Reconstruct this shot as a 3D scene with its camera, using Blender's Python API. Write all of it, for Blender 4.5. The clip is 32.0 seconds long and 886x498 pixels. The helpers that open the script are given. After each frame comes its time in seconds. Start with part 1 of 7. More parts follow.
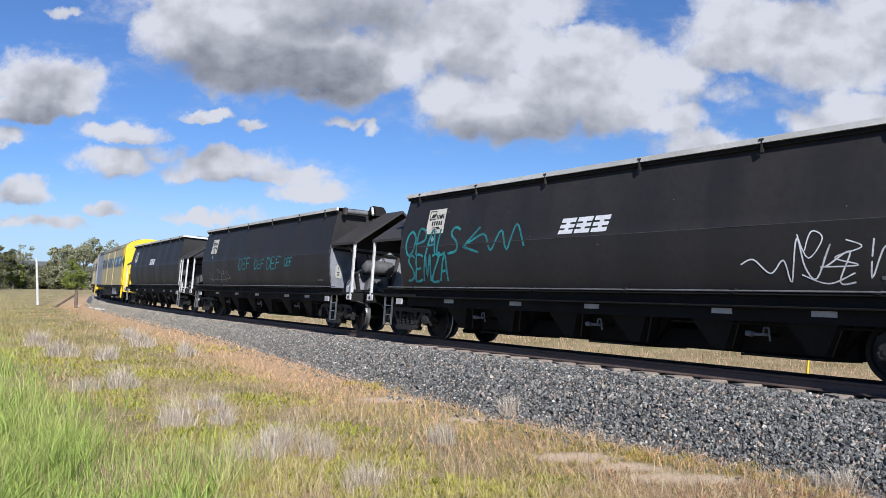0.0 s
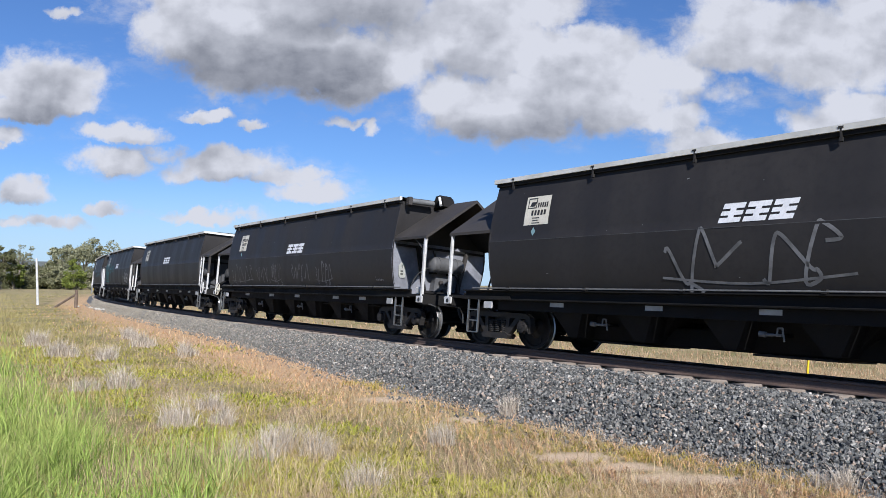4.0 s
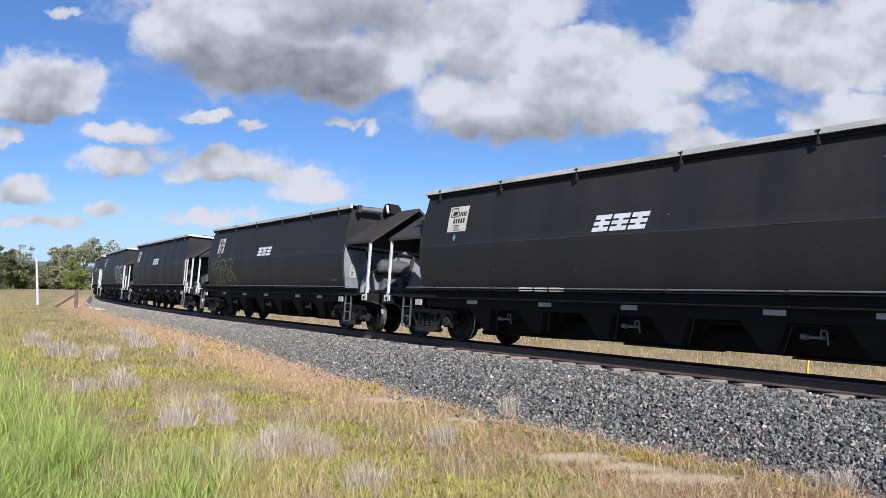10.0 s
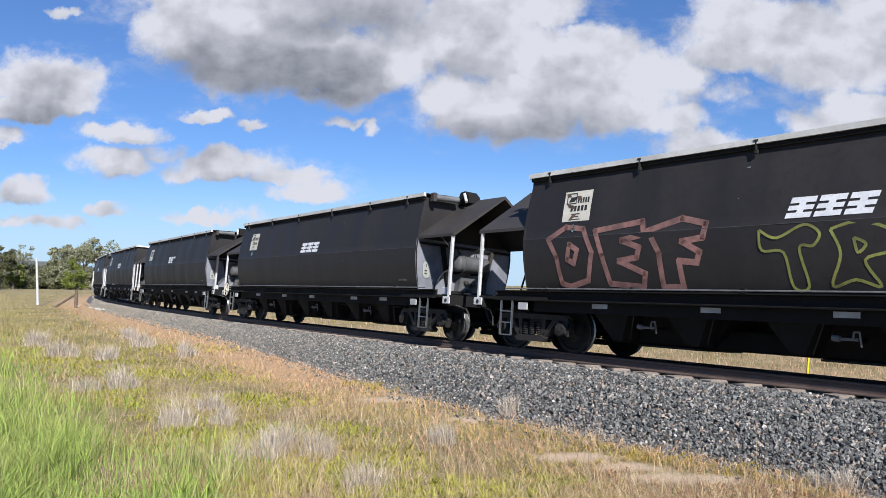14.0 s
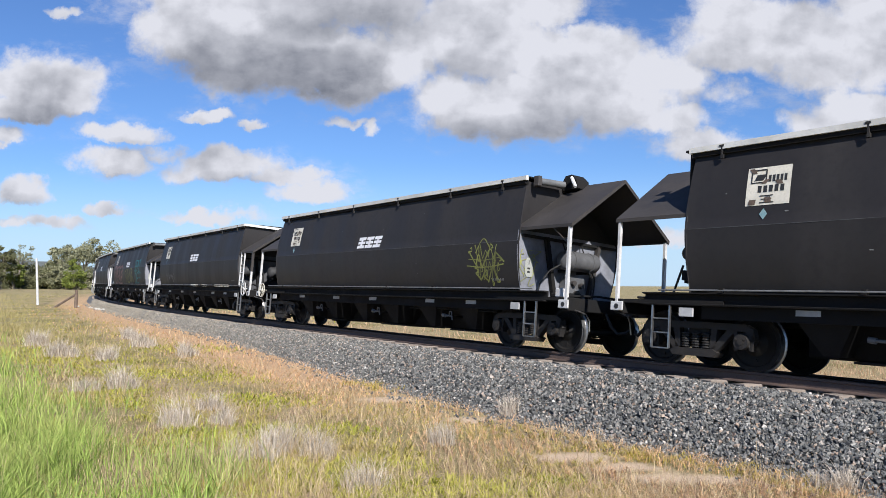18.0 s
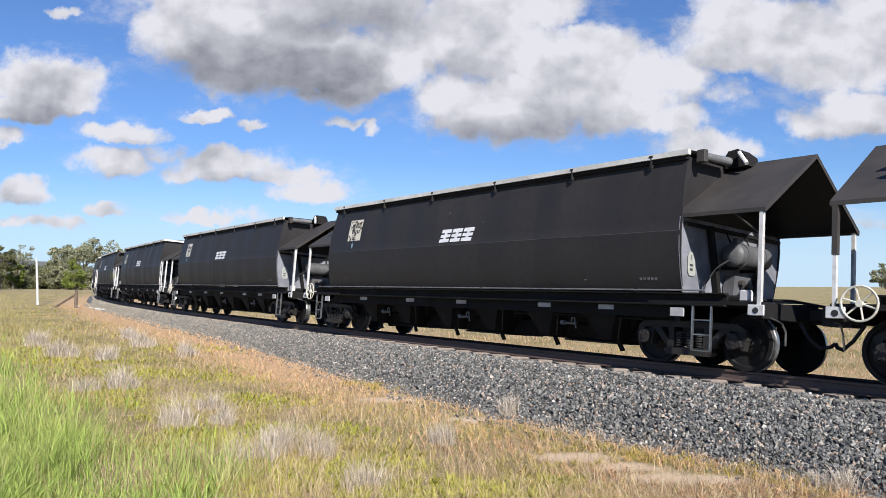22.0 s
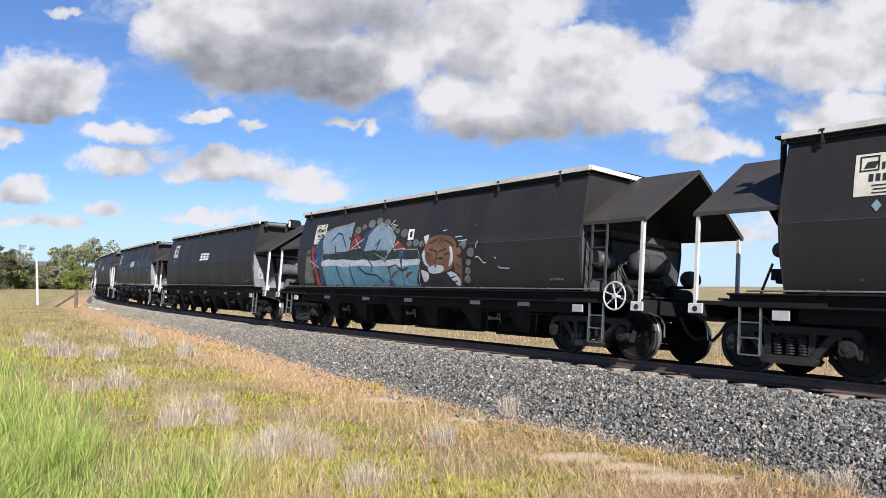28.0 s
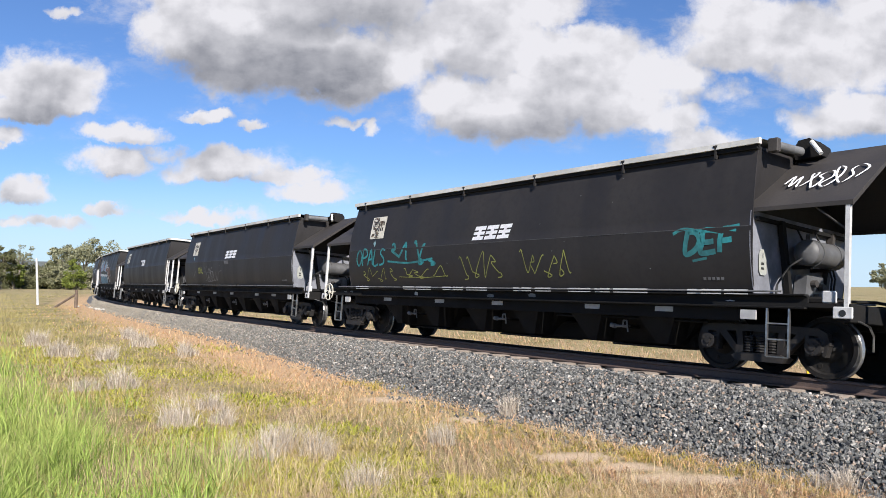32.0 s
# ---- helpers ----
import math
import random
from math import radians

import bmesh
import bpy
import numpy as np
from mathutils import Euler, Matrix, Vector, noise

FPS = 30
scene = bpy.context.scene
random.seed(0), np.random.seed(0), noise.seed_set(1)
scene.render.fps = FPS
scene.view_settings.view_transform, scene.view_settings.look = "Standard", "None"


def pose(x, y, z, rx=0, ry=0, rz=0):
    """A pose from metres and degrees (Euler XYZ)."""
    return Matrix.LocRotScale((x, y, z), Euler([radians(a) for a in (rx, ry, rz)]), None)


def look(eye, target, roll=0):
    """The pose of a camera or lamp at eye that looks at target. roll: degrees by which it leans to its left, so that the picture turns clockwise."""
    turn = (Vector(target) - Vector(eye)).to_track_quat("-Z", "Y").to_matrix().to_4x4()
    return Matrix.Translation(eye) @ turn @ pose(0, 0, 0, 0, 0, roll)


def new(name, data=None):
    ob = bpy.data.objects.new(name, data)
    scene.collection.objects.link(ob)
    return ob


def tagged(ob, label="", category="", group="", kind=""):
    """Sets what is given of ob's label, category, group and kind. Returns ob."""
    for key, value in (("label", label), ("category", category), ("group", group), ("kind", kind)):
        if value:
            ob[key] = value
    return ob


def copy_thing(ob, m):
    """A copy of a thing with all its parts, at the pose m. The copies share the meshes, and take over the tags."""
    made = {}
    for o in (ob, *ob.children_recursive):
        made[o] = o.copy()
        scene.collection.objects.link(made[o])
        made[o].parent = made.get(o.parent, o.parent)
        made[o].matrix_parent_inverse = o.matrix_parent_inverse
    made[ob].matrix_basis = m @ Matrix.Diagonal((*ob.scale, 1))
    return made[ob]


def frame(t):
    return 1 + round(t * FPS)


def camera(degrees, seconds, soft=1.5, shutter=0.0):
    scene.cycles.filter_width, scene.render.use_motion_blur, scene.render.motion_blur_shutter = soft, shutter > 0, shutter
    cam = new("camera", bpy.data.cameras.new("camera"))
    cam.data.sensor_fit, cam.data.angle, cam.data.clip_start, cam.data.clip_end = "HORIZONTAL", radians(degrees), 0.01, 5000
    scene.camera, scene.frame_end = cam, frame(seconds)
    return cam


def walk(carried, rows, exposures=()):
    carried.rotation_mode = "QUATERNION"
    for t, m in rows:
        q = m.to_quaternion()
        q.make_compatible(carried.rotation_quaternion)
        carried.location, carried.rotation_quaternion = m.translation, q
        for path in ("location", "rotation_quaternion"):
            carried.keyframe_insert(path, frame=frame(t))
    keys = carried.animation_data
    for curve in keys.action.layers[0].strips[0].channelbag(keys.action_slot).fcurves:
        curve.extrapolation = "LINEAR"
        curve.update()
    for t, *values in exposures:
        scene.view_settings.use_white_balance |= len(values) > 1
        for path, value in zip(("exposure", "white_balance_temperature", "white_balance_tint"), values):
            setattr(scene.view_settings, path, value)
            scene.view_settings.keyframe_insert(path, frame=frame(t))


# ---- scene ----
cam = camera(61.22, 32.0, soft=0.7, shutter=0.0)
EYE = pose(0.0, 0.0, 1.345, 92.770, 0, 0) @ pose(0, 0, 0, 0, 0, 0.21)
walk(cam, [(0.0, EYE), (32.0, EYE)],
     exposures=[(0.0, 0.56, 6050, 10), (14.0, 0.62, 6150, 10), (24.0, 0.74, 6400, 10), (32.0, 0.80, 6500, 10)])

# ---- sun and sky ----
SUN_EL, SUN_AZ = radians(35), math.atan2(0.30, -0.955)  # bearing from +y towards +x
sun = new("sun", bpy.data.lights.new("sun", "SUN"))
sun.data.energy, sun.data.angle, sun.data.color = 5.0, radians(0.6), (1.0, 0.95, 0.88)
toward = Vector((math.sin(SUN_AZ) * math.cos(SUN_EL), math.cos(SUN_AZ) * math.cos(SUN_EL), math.sin(SUN_EL)))
sun.matrix_world = look(toward * 50, (0, 0, 0))


class Net:
    """Short hand for node trees: sockets in, sockets out."""

    def __init__(self, tree):
        self.tree = tree
        tree.nodes.clear()

    def node(self, kind, ins=None, **attrs):
        n = self.tree.nodes.new(kind)
        for k, v in attrs.items():
            setattr(n, k, v)
        for k, v in (ins or {}).items():
            self.put(n.inputs[k], v)
        return n

    def put(self, sock, v):
        if isinstance(v, bpy.types.NodeSocket):
            self.tree.links.new(v, sock)
        else:
            sock.default_value = v

    def math(self, op, a, b=0.0, c=0.0, clamp=False):
        return self.node("ShaderNodeMath", {0: a, 1: b, 2: c}, operation=op, use_clamp=clamp).outputs[0]

    def vmath(self, op, a, b=(0, 0, 0)):
        return self.node("ShaderNodeVectorMath", {0: a, 1: b}, operation=op).outputs[0]

    def noise(self, vec, scale, detail=4.0, rough=0.55, color=False, distortion=0.0):
        n = self.node("ShaderNodeTexNoise", {"Vector": vec, "Scale": scale, "Detail": detail, "Roughness": rough, "Distortion": distortion})
        return n.outputs["Color" if color else "Fac"]

    def ramp(self, fac, lo, hi, a=0.0, b=1.0):
        return self.node("ShaderNodeMapRange", {"Value": fac, "From Min": lo, "From Max": hi, "To Min": a, "To Max": b}, interpolation_type="SMOOTHSTEP").outputs[0]

    def mix(self, fac, a, b, blend="MIX"):
        n = self.node("ShaderNodeMix", data_type="RGBA", blend_type=blend)
        self.put(n.inputs[0], fac)
        for s, v in ((n.inputs[6], a), (n.inputs[7], b)):
            self.put(s, (*v, 1.0) if isinstance(v, tuple) and len(v) == 3 else v)
        return n.outputs[2]


# cloud banks and their shaded bellies: bearing and height as slopes from the eye (across, up), half sizes, weight
CLOUDS = [
    (-0.335, 0.343, 0.082, 0.069, 1.30),
    (-0.237, 0.317, 0.128, 0.072, 1.30),
    (-0.146, 0.294, 0.140, 0.059, 1.30),
    (-0.199, 0.396, 0.226, 0.068, 1.30),
    (-0.063, 0.313, 0.068, 0.060, 1.10),
    (0.088, 0.238, 0.134, 0.056, 1.30),
    (0.208, 0.257, 0.132, 0.062, 1.20),
    (0.050, 0.336, 0.121, 0.083, 1.20),
    (0.171, 0.302, 0.113, 0.049, 1.10),
    (0.284, 0.275, 0.083, 0.045, 1.00),
    (0.125, 0.381, 0.068, 0.045, 1.00),
    (0.412, 0.332, 0.102, 0.064, 1.20),
    (0.525, 0.317, 0.113, 0.075, 1.20),
    (0.593, 0.366, 0.075, 0.060, 1.20),
    (0.544, 0.234, 0.083, 0.036, 1.10),
    (0.348, 0.183, 0.072, 0.024, 1.00),
    (0.306, 0.219, 0.049, 0.026, 0.90),
    (0.382, 0.253, 0.030, 0.019, 0.50),
    (-0.539, 0.268, 0.079, 0.048, 1.20),
    (-0.505, 0.249, 0.051, 0.027, 1.10),
    (-0.577, 0.238, 0.068, 0.020, 1.10),
    (-0.433, 0.200, 0.060, 0.017, 1.00),
    (-0.445, 0.162, 0.054, 0.020, 1.05),
    (-0.290, 0.156, 0.080, 0.023, 1.10),
    (-0.222, 0.140, 0.064, 0.013, 0.80),
    (-0.565, 0.125, 0.035, 0.024, 1.00),
    (-0.316, 0.232, 0.039, 0.010, 0.80),
    (-0.248, 0.218, 0.017, 0.009, 0.80),
    (-0.316, 0.094, 0.060, 0.009, 0.75),
    (-0.448, 0.103, 0.021, 0.008, 0.70),
    (-0.577, 0.202, 0.024, 0.011, 0.80),
    (-0.509, 0.374, 0.030, 0.008, 0.55),
    (-0.139, 0.221, 0.030, 0.008, 0.50),
    (-0.097, 0.211, 0.010, 0.012, 0.50)]
CLOUDS += [
    (0.330, 0.070, 0.150, 0.012, 0.55),
    (0.500, 0.085, 0.090, 0.012, 0.60),
    (0.120, 0.088, 0.110, 0.009, 0.50),
    (-0.545, 0.084, 0.060, 0.008, 0.75),
    (-0.380, 0.176, 0.045, 0.012, 0.60),
    (-0.180, 0.122, 0.050, 0.012, 0.70)]
BELLIES = [
    (-0.260, 0.302, 0.160, 0.066, 1.05),
    (-0.150, 0.272, 0.150, 0.052, 1.00),
    (-0.109, 0.372, 0.150, 0.055, 0.85),
    (-0.343, 0.294, 0.053, 0.026, 0.45),
    (0.088, 0.204, 0.136, 0.030, 0.85),
    (0.193, 0.226, 0.098, 0.030, 0.60),
    (0.042, 0.298, 0.057, 0.030, 0.60),
    (-0.546, 0.226, 0.070, 0.020, 0.85),
    (-0.433, 0.186, 0.055, 0.011, 0.45),
    (-0.285, 0.137, 0.082, 0.012, 0.5),
    (-0.445, 0.145, 0.052, 0.012, 0.45),
    (0.352, 0.306, 0.045, 0.030, 0.40),
    (0.503, 0.294, 0.091, 0.030, 0.40),
    (-0.565, 0.112, 0.036, 0.014, 0.55),
    (0.344, 0.162, 0.045, 0.008, 0.30),
    (-0.052, 0.283, 0.027, 0.042, -1.00),
    (-0.282, 0.358, 0.042, 0.023, -0.60),
    (-0.380, 0.313, 0.030, 0.038, -0.30)]
sky = bpy.data.worlds.new("sky")
scene.world = sky
sky.use_nodes = True
N = Net(sky.node_tree)
way = N.node("ShaderNodeTexCoord").outputs["Generated"]
sep = N.node("ShaderNodeSeparateXYZ", {0: way}).outputs
depth = N.math("MAXIMUM", N.math("ABSOLUTE", sep[1]), 0.15)
flat = N.node("ShaderNodeCombineXYZ", {0: N.math("DIVIDE", sep[0], depth), 1: N.math("DIVIDE", sep[2], depth), 2: N.math("GREATER_THAN", 0.0, sep[1])}).outputs[0]
warp = N.vmath("SUBTRACT", N.noise(flat, 9.0, 9.0, 0.6, color=True), (0.5, 0.5, 0.5))
bent = N.vmath("ADD", flat, N.vmath("MULTIPLY", warp, (0.10, 0.07, 0.0)))
bent = N.vmath("ADD", bent, N.vmath("MULTIPLY", N.vmath("SUBTRACT", N.noise(flat, 34.0, 6.0, 0.6, color=True), (0.5, 0.5, 0.5)), (0.030, 0.026, 0.0)))


def blobs(rows, vec, soft=False, flat_base=True):
    total = None
    for u, v, a, b, wgt in rows:
        q = N.node("ShaderNodeVectorMath", {0: vec, 1: (0.9 / a, 0.9 / b, 1.0), 2: (-0.9 * u / a, -0.9 * v / b, 0.0)}, operation="MULTIPLY_ADD").outputs[0]
        if flat_base:
            q = N.vmath("MAXIMUM", q, N.vmath("MULTIPLY", q, (-1.0, -1.35, -1.0)))
        d2 = N.node("ShaderNodeVectorMath", {0: q, 1: q}, operation="DOT_PRODUCT").outputs["Value"]
        if soft:
            total = N.math("MULTIPLY_ADD", N.math("SUBTRACT", 1.0, d2, clamp=True), wgt, 0.0 if total is None else total)
        else:
            blob = N.math("MULTIPLY_ADD", d2, -wgt, wgt)
            total = blob if total is None else N.math("SMOOTH_MAX", total, blob, 0.12)
    return total


cover = blobs(CLOUDS, bent, False)
fine = N.noise(flat, 14.0, 10.0, 0.62)
dens = N.math("ADD", cover, N.math("MULTIPLY", N.math("SUBTRACT", fine, 0.5), 2.6))
wisp = N.math("MULTIPLY", N.ramp(N.noise(N.vmath("MULTIPLY", flat, (1.0, 2.2, 1.0)), 10.0, 10.0, 0.68), 0.45, 0.72, 0.0, 0.45), N.ramp(cover, -1.6, 0.1))
mask = N.math("MAXIMUM", N.ramp(dens, -0.32, 0.62), wisp)
# billows lit from above and behind the eye; thick bellies stay grey
def billow(scale, step, detail):
    lo = N.noise(N.vmath("ADD", flat, (step * 0.4, -step, 0.0)), scale, detail, 0.55)
    hi = N.noise(N.vmath("ADD", flat, (-step * 0.4, step, 0.0)), scale, detail, 0.55)
    return N.math("SUBTRACT", lo, hi)


relief = N.math("ADD", N.math("MULTIPLY", billow(7.5, 0.020, 3.0), 2.1), N.math("MULTIPLY", billow(20.0, 0.008, 6.0), 0.9))
belly = blobs(BELLIES, N.vmath("ADD", flat, N.vmath("MULTIPLY", warp, (0.09, 0.055, 0.0))), True)
belly = N.math("MULTIPLY", belly, N.ramp(N.noise(flat, 7.0, 7.0, 0.6), 0.25, 0.7, 0.80, 1.08))
relief = N.math("MULTIPLY", relief, N.ramp(belly, 0.0, 0.7, 0.85, 0.40))
# under a bank there is more cloud above than here: grey bases, white tops
above = blobs([c for c in CLOUDS if c[3] > 0.016], N.vmath("ADD", bent, (0.0, 0.026, 0.0)), flat_base=False)
base = N.ramp(N.math("SUBTRACT", above, cover), -0.10, 0.75)
lump = N.ramp(N.noise(N.vmath("MULTIPLY", flat, (1.0, 1.7, 1.0)), 8.0, 8.0, 0.6), 0.38, 0.66, -0.05, 0.21)
lit = N.math("SUBTRACT", N.math("SUBTRACT", 0.97, N.math("MULTIPLY", N.math("MINIMUM", belly, 1.05), 0.56)), N.math("MULTIPLY", base, 0.24))
lit = N.math("ADD", N.math("SUBTRACT", lit, N.math("MULTIPLY", lump, N.ramp(dens, 0.1, 1.3))), relief, clamp=True)
cloud = N.mix(lit, (0.190, 0.203, 0.245), (0.78, 0.775, 0.82))
air = N.node("ShaderNodeTexSky", sky_type="NISHITA", sun_disc=False, sun_elevation=SUN_EL, sun_rotation=SUN_AZ, air_density=1.0, dust_density=0.3, ozone_density=3.0).outputs[0]
air = N.mix(1.0, air, (0.074, 0.094, 0.128), "MULTIPLY")
low_air = N.node("ShaderNodeSeparateXYZ", {0: flat}).outputs[1]
air = N.mix(N.ramp(low_air, 0.17, 0.0, 0.0, 0.85), air, (0.60, 0.79, 0.97))
total = N.mix(mask, air, cloud)
back = N.node("ShaderNodeBackground", {"Color": total, "Strength": 0.62})
N.tree.links.new(back.outputs[0], N.node("ShaderNodeOutputWorld").inputs[0])


# ---- materials ----
def material(name, color, rough=0.7, metal=0.0, second=None, scale=6.0, grain=60.0, bump=0.15, third=None, stain=0.0, streak=False, size=0.02, spec=0.5, per_piece=0.0):
    """Two-scale procedural paint, metal, stone or wood."""
    m = bpy.data.materials.new(name)
    m.use_nodes = True
    n = Net(m.node_tree)
    vec = n.node("ShaderNodeTexCoord").outputs["Object"]
    where = n.vmath("MULTIPLY", vec, (1.0, 1.0, 0.12)) if streak else vec
    big = n.noise(where, scale, 5.0, 0.6)
    small = n.noise(vec, grain, 4.0, 0.6)
    col = n.mix(n.ramp(big, 0.35, 0.7), color, second or tuple(c * 0.75 for c in color))
    col = n.mix(n.ramp(small, 0.4, 0.75, 0.0, 0.6), col, third or tuple(c * 0.7 for c in color))
    if stain:
        col = n.mix(n.ramp(n.noise(where, scale * 2.3, 6.0, 0.7), 0.62, 0.72, 0.0, stain), col, (0.10, 0.075, 0.055))
    if per_piece:
        r = n.node("ShaderNodeObjectInfo").outputs["Random"]
        col = n.mix(n.math("MULTIPLY", r, per_piece), col, tuple(min(1, c * 1.7) for c in color))
    bsdf = n.node("ShaderNodeBsdfPrincipled", {"Base Color": col, "Metallic": metal, "Specular IOR Level": spec,
                  "Roughness": n.ramp(big, 0.3, 0.7, rough * 0.85, min(1.0, rough * 1.15))})
    if bump:
        b = n.node("ShaderNodeBump", {"Height": small, "Strength": bump, "Distance": size})
        m.node_tree.links.new(b.outputs[0], bsdf.inputs["Normal"])
    m.node_tree.links.new(bsdf.outputs[0], n.node("ShaderNodeOutputMaterial").inputs[0])
    return m


PAINT = material("charcoal wagon paint", (0.0215, 0.0195, 0.0195), 0.60, spec=0.28, second=(0.029, 0.0265, 0.0262), scale=0.9, grain=9, bump=0.05, third=(0.016, 0.0148, 0.0152), streak=True)
# near-black colour that paints the dark reflection on a dented side
DARK_SHEEN = material("painted dark reflection", (0.0125, 0.0115, 0.0118), 0.5, spec=0.35, second=(0.016, 0.0148, 0.015), scale=0.8, grain=12, bump=0.04)
DIAMOND = material("pale teal plate", (0.16, 0.30, 0.33), 0.5, second=(0.24, 0.30, 0.31), scale=9, grain=40, bump=0.0)
# pale grey that paints the highlights of shiny dents
SHINE = material("painted sheen streak", (0.055, 0.055, 0.057), 0.45, second=(0.034, 0.034, 0.036), scale=6, grain=30, bump=0.0)
SEAM = material("pale weld line", (0.075, 0.074, 0.075), 0.6, second=(0.04, 0.04, 0.04), scale=2, grain=20, bump=0.0)
RUSTP = material("rusty bare patch", (0.11, 0.075, 0.055), 0.85, second=(0.05, 0.04, 0.035), scale=9, grain=60, bump=0.1)
MOSS = material("green mildewed paint", (0.16, 0.22, 0.13), 0.85, second=(0.09, 0.11, 0.08), scale=6, grain=50, bump=0.1)
NOTICE = material("faded yellowish notice", (0.33, 0.335, 0.29), 0.7, second=(0.25, 0.26, 0.27), scale=5, grain=40, bump=0.0)
CREAMW = material("weathered cream paint", (0.60, 0.58, 0.50), 0.6, second=(0.44, 0.41, 0.34), scale=6, grain=40, bump=0.1, stain=0.4)
DARKEND = material("sooty grey end plate", (0.060, 0.062, 0.068), 0.75, second=(0.035, 0.035, 0.038), scale=2.0, grain=20, bump=0.15, stain=0.3)
DARKTANK = material("dark grey tank paint", (0.050, 0.051, 0.055), 0.55, second=(0.032, 0.032, 0.034), scale=3, grain=25, bump=0.1)
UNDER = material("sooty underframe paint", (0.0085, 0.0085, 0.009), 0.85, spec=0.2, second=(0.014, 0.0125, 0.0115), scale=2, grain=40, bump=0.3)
HOODP = material("faded grey hood paint", (0.038, 0.034, 0.032), 0.65, spec=0.28, second=(0.050, 0.044, 0.041), scale=1.5, grain=25, bump=0.1, third=(0.030, 0.028, 0.028))
COVER = material("pale grey roof cover", (0.62, 0.61, 0.58), 0.6, second=(0.45, 0.44, 0.41), scale=1.2, grain=15, bump=0.1, stain=0.5)
WHITE = material("weathered white paint", (0.56, 0.56, 0.56), 0.55, second=(0.40, 0.39, 0.38), scale=4, grain=40, bump=0.1, stain=0.6)
ENDS = material("dusty blue-grey end plate", (0.20, 0.205, 0.235), 0.7, second=(0.12, 0.125, 0.143), scale=2.6, grain=20, bump=0.15, stain=0.4)
IRON = material("dark cast iron", (0.018, 0.017, 0.017), 0.65, spec=0.3, second=(0.030, 0.026, 0.023), scale=5, grain=50, bump=0.3)
STEEL = material("worn bright steel", (0.45, 0.45, 0.45), 0.35, 0.9, second=(0.2, 0.19, 0.18), scale=5, grain=50, bump=0.1)
REFLECT = material("grey reflector plate", (0.42, 0.42, 0.42), 0.5, second=(0.3, 0.3, 0.3), scale=4, grain=60, bump=0.05)
PLATE = material("cream number panel paint", (0.62, 0.58, 0.49), 0.6, second=(0.5, 0.47, 0.4), scale=3, grain=30, bump=0.05)
INK = material("black stencil paint", (0.02, 0.02, 0.02), 0.6, bump=0.0)
LOGO = material("white transfer", (0.78, 0.78, 0.80), 0.5, second=(0.66, 0.66, 0.68), scale=5, grain=30, bump=0.0)
RAILM = material("brown railhead steel", (0.070, 0.047, 0.040), 0.7, second=(0.100, 0.068, 0.056), scale=3, grain=40, bump=0.3)
SLEEP = material("weathered timber sleeper", (0.235, 0.195, 0.165), 0.9, second=(0.15, 0.125, 0.105), scale=3, grain=30, bump=0.5, per_piece=0.3)


# ---- the line of the track ----
PX, PY, HEAD, BEND, EASE = 5.862, 10.989, 2.2245, -0.00214, -0.00002  # a bend to the right, tightening ahead
CANT, GRADE = 0.0809, 0.0016
STEP = 0.25
_s = np.arange(-420.0, 460.0, STEP)
_curv = BEND + EASE * np.clip(_s, -25.0, 110.0)
_curv[_s < -40.0] = 0.0
_zero = int(round(420.0 / STEP))
_head = np.cumsum(_curv) * STEP
_head += HEAD - _head[_zero]
_lx = np.cumsum(np.cos(_head + _curv * STEP / 2)) * STEP
_ly = np.cumsum(np.sin(_head + _curv * STEP / 2)) * STEP
_lx += PX - _lx[_zero]
_ly += PY - _ly[_zero]


def line(s):
    """Centre line at arc length s: x, y, heading."""
    return (float(np.interp(s, _s, _lx)), float(np.interp(s, _s, _ly)), float(np.interp(s, _s, _head)))


def on_line(s, w, z):
    """A place w metres to the near side of the centre line and z above the canted rail plane."""
    x, y, h = line(s)
    ww = w - z * CANT
    return Vector((x - math.sin(h) * ww, y + math.cos(h) * ww, z + w * CANT + GRADE * max(-30.0, min(s, 120.0))))


_thin = slice(0, None, 12)


def near_line(x, y):
    """Arc length and near-side offset of many ground places at once."""
    x, y = np.asarray(x, float).ravel(), np.asarray(y, float).ravel()
    cx, cy, ch, cs = _lx[_thin], _ly[_thin], _head[_thin], _s[_thin]
    S, W = np.empty(x.size), np.empty(x.size)
    for a in range(0, x.size, 4000):
        b = slice(a, a + 4000)
        i = np.argmin((x[b, None] - cx) ** 2 + (y[b, None] - cy) ** 2, axis=1)
        along = (x[b] - cx[i]) * np.cos(ch[i]) + (y[b] - cy[i]) * np.sin(ch[i])
        S[b] = cs[i] + np.clip(along, -1.6, 1.6)
        W[b] = -(x[b] - cx[i]) * np.sin(ch[i]) + (y[b] - cy[i]) * np.cos(ch[i])
    return S, W


def toe_height(s):
    return np.interp(s, [-60, 3, 8, 13, 20, 30, 40, 60, 120], [-0.85, -0.83, -0.78, -0.66, -0.50, -0.42, -0.37, -0.30, -0.25])


def toe_width(s):
    return np.interp(s, [-60, 3, 8, 13, 20, 30, 40, 60], [3.0, 2.95, 2.85, 2.5, 2.1, 1.9, 1.75, 1.65])


def smooth(a, lo, hi):
    t = np.clip((a - lo) / (hi - lo), 0, 1)
    return t * t * (3 - 2 * t)


def ripple(x, y):
    return (np.sin(x * 1.3 + 0.7 * np.sin(y * 0.9)) * np.sin(y * 1.1 + 1.3 * np.sin(x * 0.5)) * 0.5 + np.sin(x * 0.37 + 1.0) * np.sin(y * 0.31) * 0.5)


